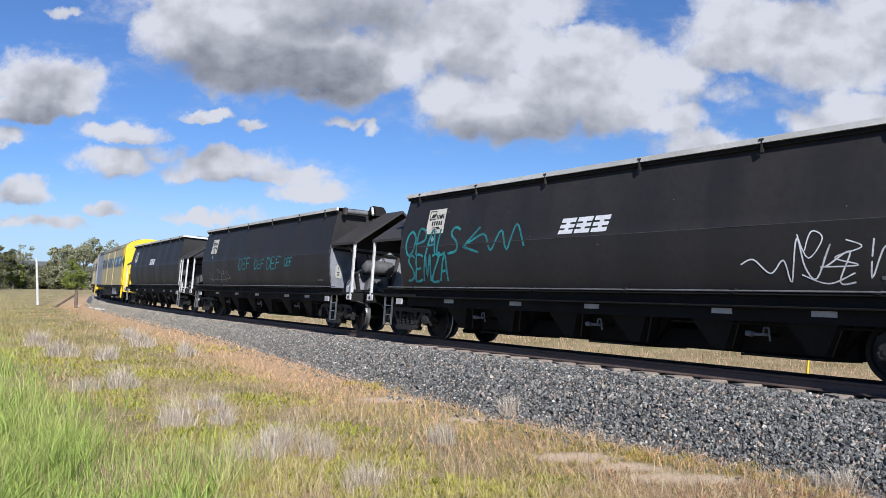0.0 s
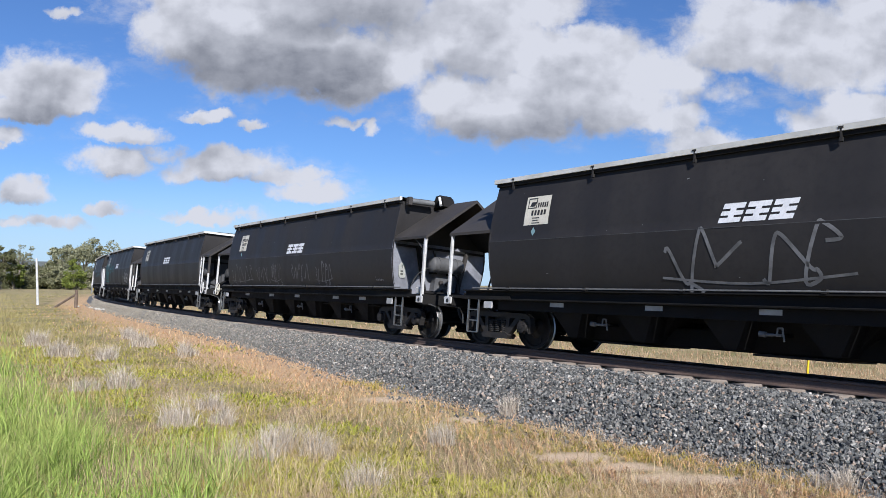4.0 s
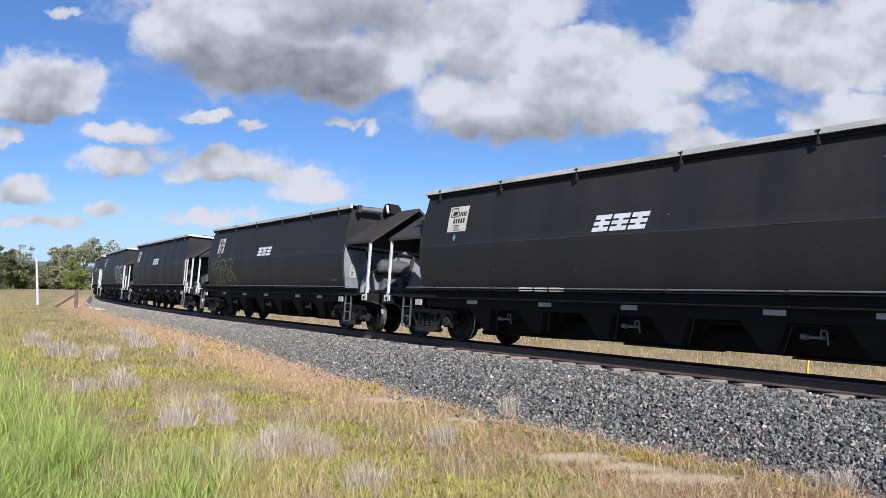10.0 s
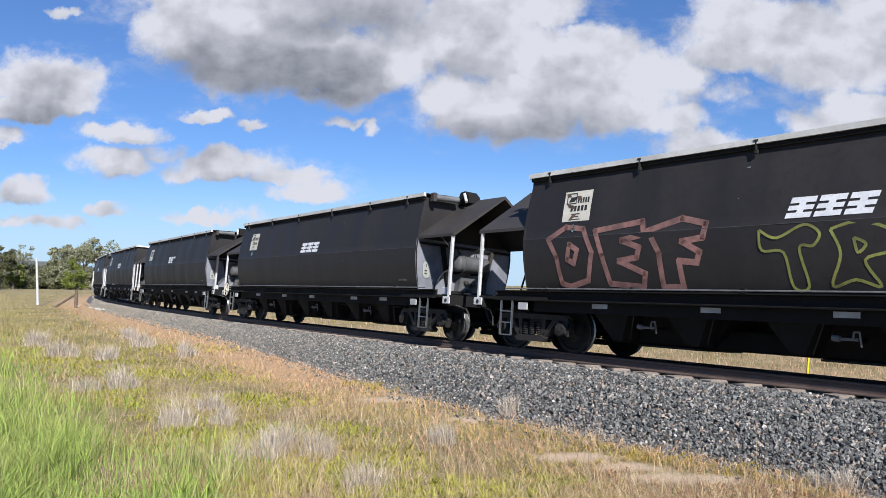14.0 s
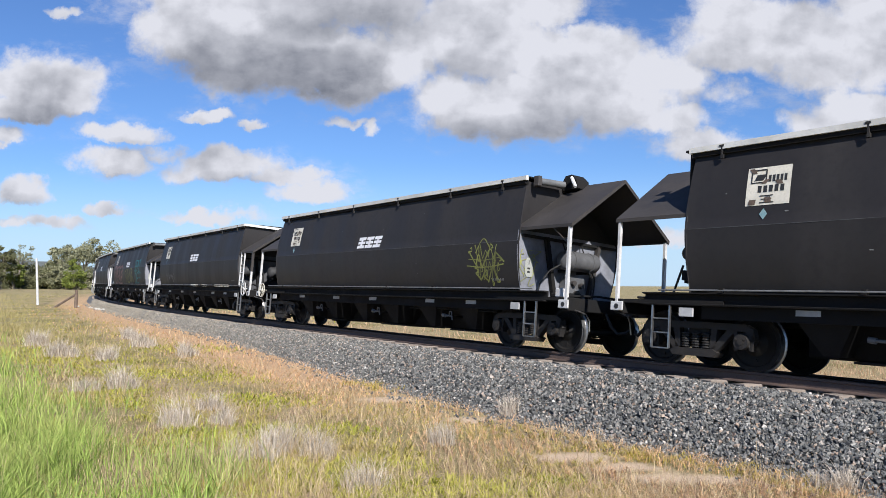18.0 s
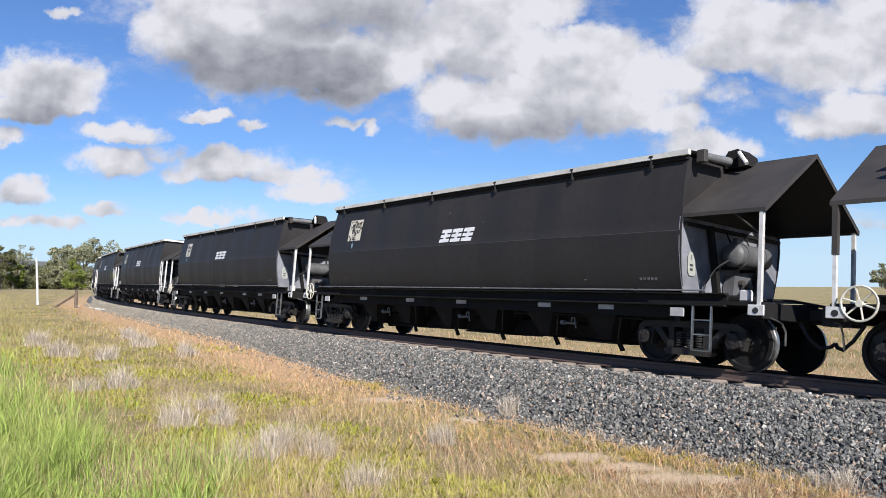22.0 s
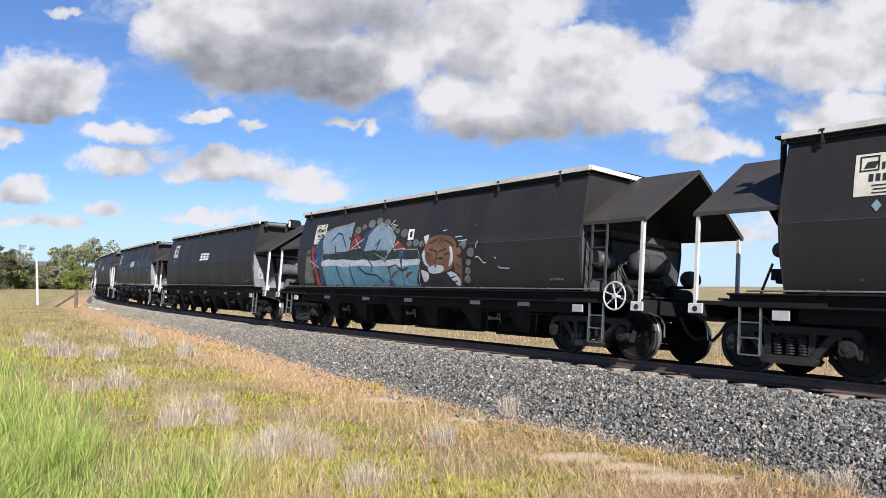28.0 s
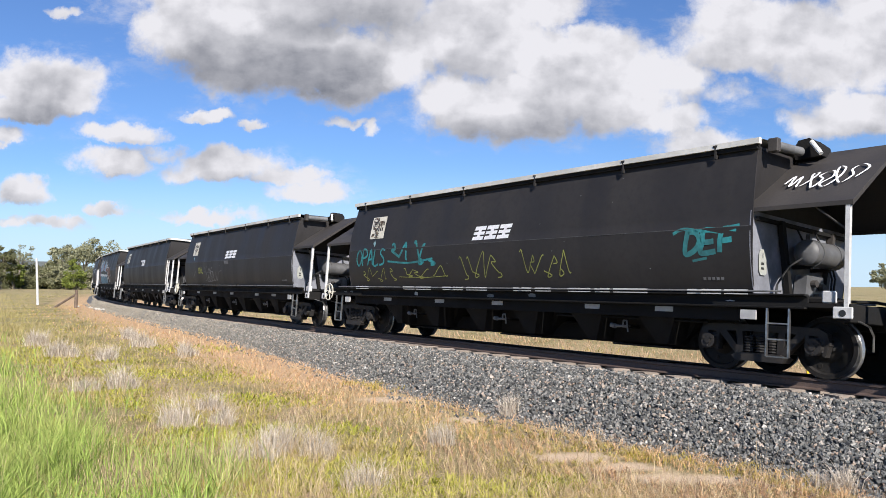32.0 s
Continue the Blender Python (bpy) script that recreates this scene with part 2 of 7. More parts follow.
def ground_height(x, y):
    s, w = near_line(x, y)
    x, y = np.asarray(x, float).ravel(), np.asarray(y, float).ravel()
    near = toe_height(s) + 0.25 * smooth(w, 4.0, 11.0) * smooth(-s, -30.0, -5.0)
    far = np.full_like(near, -0.50)
    z = np.where(w > 0, near, far)
    z = np.where((w < 2.5) & (w > -2.5), near * smooth(w, -2.5, 2.5) + far * (1 - smooth(w, -2.5, 2.5)), z)
    z += 0.035 * ripple(x, y) * smooth(np.abs(w), 2.4, 4.5)
    away = np.hypot(x, y)
    z += (46.0 + 9.0 * np.sin(x / 70.0 + 2.0)) * smooth(away, 450.0, 1500.0) * smooth(-x / np.maximum(y, 1.0), 0.36, 0.56) * (y > 0)
    z -= 0.1 * smooth(np.abs(w), 2.0, 0.5)
    return z


# ---- mesh helpers ----
def part(name, bm, mat, parent=None, label="", flatten=True):
    me = bpy.data.meshes.new(name)
    bm.normal_update()
    bm.to_mesh(me)
    bm.free()
    me.materials.append(mat)
    me.shade_smooth()
    if flatten:
        me.set_sharp_from_angle(angle=radians(32))
    ob = new(name, me)
    if parent:
        ob.parent = parent
    if label:
        tagged(ob, label)
    return ob


def add_box(bm, x0, x1, y0, y1, z0, z1, bevel=0.0):
    r = bmesh.ops.create_cube(bm, size=1.0, matrix=Matrix.Translation(((x0 + x1) / 2, (y0 + y1) / 2, (z0 + z1) / 2)) @ Matrix.Diagonal((abs(x1 - x0), abs(y1 - y0), abs(z1 - z0), 1)))
    if bevel:
        edges = {e for v in r["verts"] for e in v.link_edges}
        bmesh.ops.bevel(bm, geom=list(edges), offset=bevel, segments=1, affect="EDGES")
    return bm


def box(*a, bevel=0.0):
    return add_box(bmesh.new(), *a, bevel=bevel)


def add_tube(bm, a, b, r, seg=8, r2=None):
    a, b = Vector(a), Vector(b)
    m = Matrix.Translation((a + b) / 2) @ (b - a).to_track_quat("Z", "Y").to_matrix().to_4x4()
    bmesh.ops.create_cone(bm, cap_ends=True, segments=seg, radius1=r, radius2=r if r2 is None else r2, depth=(b - a).length, matrix=m)
    return bm


def tube(a, b, r, seg=8, r2=None):
    return add_tube(bmesh.new(), a, b, r, seg, r2)


def add_pipe(bm, pts, r, seg=6):
    for a, b in zip(pts, pts[1:]):
        add_tube(bm, a, b, r, seg)
    return bm


def add_prism(bm, outline, axis, lo, hi):
    """An outline of (p, q) pairs pulled along an axis: 'y' takes (x, z), 'x' takes (y, z), 'z' takes (x, y)."""
    def at(p, q, d):
        return {"y": (p, d, q), "x": (d, p, q), "z": (p, q, d)}[axis]
    a = [bm.verts.new(at(p, q, lo)) for p, q in outline]
    b = [bm.verts.new(at(p, q, hi)) for p, q in outline]
    n = len(outline)
    bm.faces.new(a)
    bm.faces.new(b[::-1])
    for i in range(n):
        bm.faces.new((a[i], b[i], b[(i + 1) % n], a[(i + 1) % n]))
    bmesh.ops.recalc_face_normals(bm, faces=bm.faces[:])
    return bm


def prism(outline, axis, lo, hi):
    return add_prism(bmesh.new(), outline, axis, lo, hi)


def add_ring(bm, centre, r, thick, seg=20, axis="y"):
    pts = []
    for i in range(seg + 1):
        a = 2 * math.pi * i / seg
        pts.append((centre[0] + r * math.cos(a), centre[1], centre[2] + r * math.sin(a)))
    return add_pipe(bm, pts, thick, 5)


def shell(rows, thick_axis=None):
    """A skin from rows of points of equal length."""
    bm = bmesh.new()
    grid = [[bm.verts.new(p) for p in row] for row in rows]
    for r0, r1 in zip(grid, grid[1:]):
        for i in range(len(r0) - 1):
            bm.faces.new((r0[i], r0[i + 1], r1[i + 1], r1[i]))
    return bm


def thicken(bm, t):
    bmesh.ops.recalc_face_normals(bm, faces=bm.faces[:])
    bmesh.ops.solidify(bm, geom=bm.faces[:], thickness=t)
    return bm


def mesh_from(name, verts, faces, mat, smooth_shade=False):
    me = bpy.data.meshes.new(name)
    me.from_pydata(verts, [], faces)
    me.materials.append(mat)
    if smooth_shade:
        me.shade_smooth()
    me.update()
    return new(name, me)


# ---- ground ----
def ground_material():
    m = bpy.data.materials.new("dry pasture")
    m.use_nodes = True
    n = Net(m.node_tree)
    vec = n.node("ShaderNodeTexCoord").outputs["Object"]
    big = n.noise(vec, 0.35, 5.0, 0.6)
    mid = n.noise(vec, 2.2, 6.0, 0.65)
    fine_ = n.noise(vec, 28.0, 6.0, 0.7)
    straw = n.mix(n.ramp(fine_, 0.35, 0.7), (0.215, 0.165, 0.085), (0.43, 0.355, 0.19))
    green = n.mix(n.ramp(fine_, 0.35, 0.7), (0.14, 0.12, 0.05), (0.30, 0.26, 0.105))
    dirt = n.mix(n.ramp(fine_, 0.3, 0.7), (0.33, 0.25, 0.18), (0.52, 0.41, 0.31))
    col = n.mix(n.ramp(big, 0.44, 0.62), straw, green)
    col = n.mix(n.ramp(mid, 0.58, 0.70, 0.0, 0.8), col, dirt)
    dry = n.node("ShaderNodeAttribute", attribute_name="dry").outputs["Fac"]
    col = n.mix(n.math("MULTIPLY", dry, n.ramp(mid, 0.25, 0.5)), col, n.mix(n.ramp(fine_, 0.3, 0.7), (0.33, 0.205, 0.115), (0.57, 0.40, 0.25)))
    soil = n.node("ShaderNodeAttribute", attribute_name="soil").outputs["Fac"]
    col = n.mix(soil, col, n.mix(n.ramp(fine_, 0.3, 0.7), (0.44, 0.325, 0.225), (0.62, 0.48, 0.35)))
    high = n.node("ShaderNodeSeparateXYZ", {0: vec}).outputs[2]
    wood = n.mix(n.ramp(n.noise(vec, 0.03, 6.0, 0.7), 0.35, 0.7), (0.085, 0.098, 0.09), (0.17, 0.175, 0.155))
    col = n.mix(n.ramp(high, 4.0, 14.0), col, wood)  # bush-covered hill
    b = n.node("ShaderNodeBump", {"Height": n.math("ADD", fine_, mid), "Strength": 0.6, "Distance": 0.05})
    bsdf = n.node("ShaderNodeBsdfPrincipled", {"Base Color": col, "Roughness": 0.95, "Specular IOR Level": 0.2, "Normal": b.outputs[0]})
    m.node_tree.links.new(bsdf.outputs[0], n.node("ShaderNodeOutputMaterial").inputs[0])
    return m


def bare_patch(x, y):
    """Chance of growth: nothing on the trodden dirt beside the ballast."""
    out = np.ones_like(x)
    for cx, cy, rx, ry in ((1.7, 9.6, 0.6, 0.30), (2.75, 8.5, 0.85, 0.30), (2.2, 9.05, 0.45, 0.24), (0.5, 12.2, 0.5, 0.25), (-1.0, 14.2, 0.6, 0.3)):
        out = out * smooth(((x - cx) / rx) ** 2 + ((y - cy) / ry) ** 2 + 0.25 * np.sin(x * 9) * np.sin(y * 8), 0.5, 1.3)
    return out


def build_ground():
    def spread(lo, hi, step, far):
        mid = np.arange(lo, hi + step / 2, step)
        out = step * 1.25 ** np.arange(1, 40)
        out = np.cumsum(out)
        out = np.append(out[out < far], far)
        return np.concatenate([(lo - out)[::-1], mid, hi + out])
    def finer(a, lo, hi):
        return np.unique(np.concatenate([a, np.arange(lo, hi, 0.2)]).round(3))
    xs, ys = finer(spread(-36, 22, 0.5, 3500), -8, 6), finer(spread(-2, 76, 0.5, 3500), 5, 16)
    X, Y = np.meshgrid(xs, ys)
    Z = ground_height(X, Y)
    s, w = near_line(X, Y)
    nx, ny = len(xs), len(ys)
    faces = [(j * nx + i, j * nx + i + 1, (j + 1) * nx + i + 1, (j + 1) * nx + i) for j in range(ny - 1) for i in range(nx - 1)]
    ob = mesh_from("ground", np.column_stack([X.ravel(), Y.ravel(), Z]).tolist(), faces, ground_material(), True)
    dry = ob.data.attributes.new("dry", "FLOAT", "POINT")
    edge = toe_width(s)
    val = (1 - smooth(np.abs(w - edge - 0.8), 0.8, 2.2)) * (w > 0) * smooth(s, 4, 12) + (1 - smooth(np.abs(w), 3.0, 6.0)) * (w < 0) * 0.8 + 0.5 * smooth(s, 52, 60) * (1 - smooth(s, 74, 84)) * (1 - smooth(np.abs(w), 3.0, 5.0))
    dry.data.foreach_set("value", np.clip(val, 0, 1).astype(np.float32))
    soil = ob.data.attributes.new("soil", "FLOAT", "POINT")
    soil.data.foreach_set("value", (1 - bare_patch(X.ravel(), Y.ravel())).astype(np.float32))
    return tagged(ob, "dry grassy paddock with straw, green and bare patches", "ground", kind="structure")


# ---- ballast, sleepers and rails ----
BALLAST = material("grey crushed rock", (0.09, 0.095, 0.10), 0.9, second=(0.22, 0.21, 0.20), scale=3, grain=26, bump=1.0, third=(0.05, 0.05, 0.055), size=0.05)


def build_ballast():
    s = np.concatenate([np.arange(-400, -30, 6.0), np.arange(-30, 100, 0.5), np.arange(100, 440, 6.0)])
    rows = []
    for a in s:
        t, tz = float(toe_width(a)), float(toe_height(a))
        row = []
        for w, z in ((t + 0.35, None), (t, tz + 0.03), ((t + 1.55) / 2, None), (1.55, -0.23), (1.2, -0.235), (0.0, -0.24), (-1.2, -0.24), (-1.6, -0.25), (-2.0, -0.40), (-2.4, -0.62)):
            if z is None and w > t:
                p = on_line(a, w, tz - 0.2)
                p.z = tz - 0.2
            else:
                p = on_line(a, w, 0)
                if z is None:
                    p.z = (on_line(a, 1.55, -0.23).z + tz) / 2 + 0.015
                elif w == t:
                    p.z = tz + 0.02
                elif w < -1.9:
                    p.z = z
                else:
                    p = on_line(a, w, z)
            row.append(p)
        rows.append(row)
    bm = shell(rows)
    bmesh.ops.recalc_face_normals(bm, faces=bm.faces[:])
    ob = part("ballast", bm, BALLAST, flatten=False)
    return tagged(ob, "bank of grey crushed rock ballast under the track", "ballast", kind="structure")


def build_rails():
    half = [(-0.073, 0.0 - 0.165), (0.073, -0.165), (0.073, -0.150), (0.012, -0.130), (0.012, -0.045), (0.035, -0.035), (0.035, -0.003), (0.028, 0.0), (-0.028, 0.0), (-0.035, -0.003), (-0.035, -0.035), (-0.012, -0.045), (-0.012, -0.130), (-0.073, -0.150)]
    for side in (0.7525, -0.7525):
        rows = []
        for a in np.concatenate([np.arange(-400, -20, 5.0), np.arange(-20, 120, 1.0), np.arange(120, 440, 5.0)]):
            rows.append([on_line(a, side + p, q) for p, q in half + half[:1]])
        bm = shell(rows)
        bmesh.ops.recalc_face_normals(bm, faces=bm.faces[:])
        tagged(part("rail", bm, RAILM), "brown steel rail on timber sleepers", "rail", group="rails", kind="structure")


def build_sleepers():
    """Timber sleepers, each its own piece, near ones first; the rest joined."""
    bed = tagged(new("sleeper_bed"), "row of weathered timber sleepers under the rails", "sleepers", kind="structure")
    shapes = []
    for v in range(4):
        bm = box(-0.115, 0.115, -1.24, 1.24, -0.32, -0.168, bevel=0.012)
        for p in bm.verts:
            p.co += Vector((random.uniform(-.012, .012), random.uniform(-.03, .03), random.uniform(-.008, .006)))
        me = bpy.data.meshes.new("sleeper")
        bm.to_mesh(me)
        bm.free()
        me.materials.append(SLEEP)
        shapes.append(me)
    rng = random.Random(5)
    for i in range(200):
        s = -14 + 0.62 * i + rng.uniform(-.03, .03)
        ob = new("sleeper", shapes[i % 4])
        ob.parent = bed
        x, y, h = line(s)
        p = on_line(s, rng.uniform(-.04, .04), 0)
        ob.matrix_basis = Matrix.Translation(p) @ Matrix.Rotation(h + rng.uniform(-.012, .012), 4, "Z") @ Matrix.Rotation(CANT, 4, "X")


build_ground()
build_ballast()
build_rails()
build_sleepers()


# ---- grain hopper wagons ----
WAGON_L, BOGIE_X, AXLE_X, WHEEL_R = 15.313, 5.82, 0.808, 0.43
NEAR, FAR = 1, -1


def flank(z):
    """Half width of the hopper side at a height: widest at the seam, drawn in above and below."""
    return float(np.interp(z, [1.18, 1.35, 1.6, 1.85, 2.12, 2.5, 2.9, 3.34], [1.300, 1.352, 1.402, 1.434, 1.444, 1.415, 1.352, 1.262]))


def on_flank(x, z, proud=0.004, side=NEAR):
    return Vector((x, side * (flank(z) + proud), z))


def body_side(side):
    zs = [1.18, 1.3, 1.45, 1.6, 1.8, 1.97, 2.108, 2.116, 2.3, 2.5, 2.7, 2.9, 3.1, 3.34]
    rows = []
    for i, x in enumerate(np.linspace(-5.80, 5.80, 25)):
        row = []
        for z in zs:
            dent = 0.0 if i in (0, 24) else 0.006 * math.sin(x * 2.7 + z * 3.1) * math.sin(z * 2.2 + x)
            lip = 0.005 if z == 2.108 else 0.0
            swell = 1.0 + float(np.interp(z, [1.18, 1.9, 2.3, 3.34], [0.003, 0.0085, 0.0085, 0.0]))
            row.append((x * swell, side * (flank(z) + dent + lip), z))
        rows.append(row)
    return thicken(shell(rows), 0.02)


def end_panel(end):
    """Upper end sheet, upright, closing the hopper above the hood's eaves."""
    x = end * 5.79
    zs = np.linspace(2.30, 3.33, 6)
    return thicken(shell([[(x - end * 0.10 * (1 - (z - 2.3) / 1.03) ** 2, -flank(z) + 0.012, z), (x - end * 0.10 * (1 - (z - 2.3) / 1.03) ** 2, 0, z), (x - end * 0.10 * (1 - (z - 2.3) / 1.03) ** 2, flank(z) - 0.012, z)] for z in zs]), 0.015)


def lower_end(end):
    """Upright lower end sheet under the hood; its edges follow the curve of the sides."""
    rows = []
    for z in np.linspace(1.03, 2.335, 9):
        w = flank(max(z, 1.18)) + 0.004
        rows.append([(end * 5.82, y * w, z) for y in (-1, -0.5, 0, 0.5, 1)])
    return thicken(shell(rows), 0.012)


def end_bar(y_top, y_low, wide=0.045):
    """Slanting angle bar that stiffens the rear end sheet."""
    bm = prism([(y_top - wide, 2.26), (y_top + wide, 2.26), (y_low + wide, 1.02), (y_low - wide, 1.02)], "x", -5.93, -5.845)
    return bm


def hood(end):
    """Pitched sheet hood over the end platform."""
    x0, x1 = end * 5.72, end * 7.23
    ridge, eave, w = 3.405, 2.375, 1.41
    rows = []
    for x in (x0, x1):
        rows.append([(x, -w, eave - 0.06), (x, -w, eave), (x, 0, ridge), (x, w, eave), (x, w, eave - 0.06)])
    return thicken(shell(rows), 0.022)


def hood_gable(end):
    """Edge flange along the open gable."""
    bm = bmesh.new()
    x = end * 7.215
    add_prism(bm, [(-1.40, 2.30), (0, 3.335), (1.40, 2.30), (1.40, 2.375), (0, 3.395), (-1.40, 2.375)], "x", x - 0.012, x + 0.012)
    return bm


def hood_post(end, side, wide=0.055):
    return box(end * 7.16 - wide, end * 7.16 + wide, side * 1.37 - 0.03, side * 1.37 + 0.03, 0.92, 2.34)


def lower_ladder(xc, side):
    bm = bmesh.new()
    w = side * 1.40
    for x in (xc - 0.16, xc + 0.16):
        add_box(bm, x - 0.012, x + 0.012, w - 0.02, w + 0.02, 0.26, 0.93)
    for z in (0.26, 0.50, 0.72):
        add_tube(bm, (xc - 0.16, w, z), (xc + 0.16, w, z), 0.012, 6)
    return bm


def upper_ladder(xc, side):
    bm = bmesh.new()
    w = side * 1.40
    for x in (xc - 0.17, xc + 0.17):
        add_box(bm, x - 0.016, x + 0.016, w - 0.02, w + 0.02, 1.14, 2.34)
    for z in (1.34, 1.62, 1.90, 2.19):
        add_tube(bm, (xc - 0.17, w, z), (xc + 0.17, w, z), 0.013, 6)
    return bm


def handwheel(xc, zc, side, r=0.235):
    bm = bmesh.new()
    w = side * 1.43
    add_ring(bm, (xc, w, zc), r, 0.016, 22)
    for i in range(6):
        a = math.pi / 3 * i + 0.3
        add_tube(bm, (xc, w - side * 0.03, zc), (xc + r * math.cos(a), w, zc + r * math.sin(a)), 0.013, 5)
    add_tube(bm, (xc, w - side * 0.05, zc), (xc, w + side * 0.015, zc), 0.045, 10)
    add_tube(bm, (xc, w - side * 0.28, zc), (xc, w - side * 0.03, zc), 0.02, 6)
    return bm


def side_frame(side):
    """Cast bogie side frame: arched top, raised spring box, open windows between diagonal arms."""
    bm = bmesh.new()
    y0, y1 = side * 0.99, side * 1.11
    add_prism(bm, [(-1.10, 0.46), (-1.06, 0.62), (-0.92, 0.69), (-0.40, 0.70), (0.40, 0.70), (0.92, 0.69), (1.06, 0.62), (1.10, 0.46), (0.99, 0.44), (0.93, 0.58), (0.40, 0.60), (-0.40, 0.60), (-0.93, 0.58), (-0.99, 0.44)], "y", y0, y1)
    for e in (-1, 1):
        add_prism(bm, [(e * 0.76, 0.60), (e * 0.60, 0.60), (e * 0.26, 0.24), (e * 0.32, 0.17)], "y", y0, y1)
        add_prism(bm, [(e * 0.42, 0.60), (e * 0.31, 0.60), (e * 0.28, 0.30), (e * 0.38, 0.30)], "y", y0, y1)
        add_prism(bm, [(e * 0.72, 0.60), (e * 0.78, 0.60), (e * 0.80, 0.30), (e * 0.74, 0.30)], "y", y0, y1)
        add_prism(bm, [(e * 1.06, 0.60), (e * 1.10, 0.50), (e * 1.04, 0.30), (e * 0.99, 0.32)], "y", y0, y1)
    add_prism(bm, [(-0.40, 0.17), (0.40, 0.17), (0.46, 0.24), (0.36, 0.29), (-0.36, 0.29), (-0.46, 0.24)], "y", y0 - side * 0.05, y1 + side * 0.05)
    bmesh.ops.scale(bm, vec=(0.91, 1, 1), verts=bm.verts[:])
    return bm


def spring(x, side):
    """One coil spring, turned as a ribbed column."""
    prof = [(0.001, 0.29)]
    for k in range(6):
        z = 0.30 + 0.04 * k
        prof += [(0.055, z), (0.078, z + 0.008), (0.078, z + 0.024), (0.055, z + 0.032)]
    prof.append((0.001, 0.55))
    rows = []
    for i in range(11):
        t = 2 * math.pi * i / 10
        rows.append([(x + r * math.cos(t), side * 1.06 + r * math.sin(t), z) for r, z in prof])
    bm = shell(rows)
    bmesh.ops.remove_doubles(bm, verts=bm.verts[:], dist=0.0008)
    bmesh.ops.recalc_face_normals(bm, faces=bm.faces[:])
    return bm


def axle_box(x, side):
    bm = bmesh.new()
    add_box(bm, x - 0.13, x + 0.13, side * 0.96, side * 1.12, 0.33, 0.56, bevel=0.03)
    add_tube(bm, (x, side * 1.08, 0.43), (x, side * 1.19, 0.43), 0.115, 14)
    add_tube(bm, (x, side * 1.19, 0.43), (x, side * 1.205, 0.43), 0.05, 8)
    for i in range(3):
        a = 2.1 * i + 0.5
        add_tube(bm, (x + 0.08 * math.cos(a), side * 1.18, 0.43 + 0.08 * math.sin(a)), (x + 0.08 * math.cos(a), side * 1.205, 0.43 + 0.08 * math.sin(a)), 0.018, 6)
    return bm


def spun(profile, seg=32):
    """A wheel turned about the y axis from (radius, y) pairs."""
    rows = []
    for i in range(seg + 1):
        a = 2 * math.pi * i / seg
        rows.append([(r * math.cos(a), y, r * math.sin(a)) for r, y in profile])
    bm = shell(rows)
    bmesh.ops.remove_doubles(bm, verts=bm.verts[:], dist=0.0005)
    bmesh.ops.recalc_face_normals(bm, faces=bm.faces[:])
    return bm


def wheelset_mesh():
    bm = tube((0, -1.04, 0), (0, 1.04, 0), 0.07, 12)
    for side in (-1, 1):
        prof = [(0.001, 0.82), (0.10, 0.82), (0.13, 0.80), (0.20, 0.755), (0.34, 0.775), (0.365, 0.805), (0.425, 0.805), (0.43, 0.79), (0.433, 0.70), (0.458, 0.69), (0.458, 0.675), (0.37, 0.675), (0.35, 0.72), (0.20, 0.70), (0.12, 0.64), (0.001, 0.64)]
        w = spun([(r, side * y) for r, y in prof])
        me = bpy.data.meshes.new("tmp")
        w.to_mesh(me)
        w.free()
        bm.from_mesh(me)
        bpy.data.meshes.remove(me)
    for side in (-1, 1):  # balance holes and chalk marks make the turning visible
        for i in range(2):
            a = i * math.pi + 0.4
            c = Vector((0.27 * math.cos(a), side * 0.765, 0.27 * math.sin(a)))
            add_tube(bm, c, c + Vector((0, side * 0.014, 0)), 0.035, 8)
    return bm


GALV = material("dull zinc steel", (0.15, 0.15, 0.15), 0.55, 0.0, second=(0.09, 0.09, 0.09), scale=6, grain=40, bump=0.1)
TREAD = material("worn wheel steel", (0.010, 0.010, 0.010), 0.6, 0.0, spec=0.2, second=(0.018, 0.016, 0.015), scale=4, grain=30, bump=0.2)
CHIPS = material("pale scratched paint", (0.22, 0.22, 0.22), 0.7, second=(0.08, 0.08, 0.08), scale=3, grain=20, bump=0.0)
TANKM = material("grey tank paint", (0.11, 0.11, 0.115), 0.5, second=(0.065, 0.065, 0.068), scale=3, grain=25, bump=0.1, stain=0.3)
RUBBER = material("black rubber hose", (0.015, 0.015, 0.015), 0.6, bump=0.05)


def polish(ws):
    """The running tread of each wheel is bright bare steel."""
    ws.data.materials.append(STEEL)
    for f in ws.data.polygons:
        c = f.center
        if math.hypot(c.x, c.z) > 0.415 and 0.66 < abs(c.y) < 0.80:
            f.material_index = 1


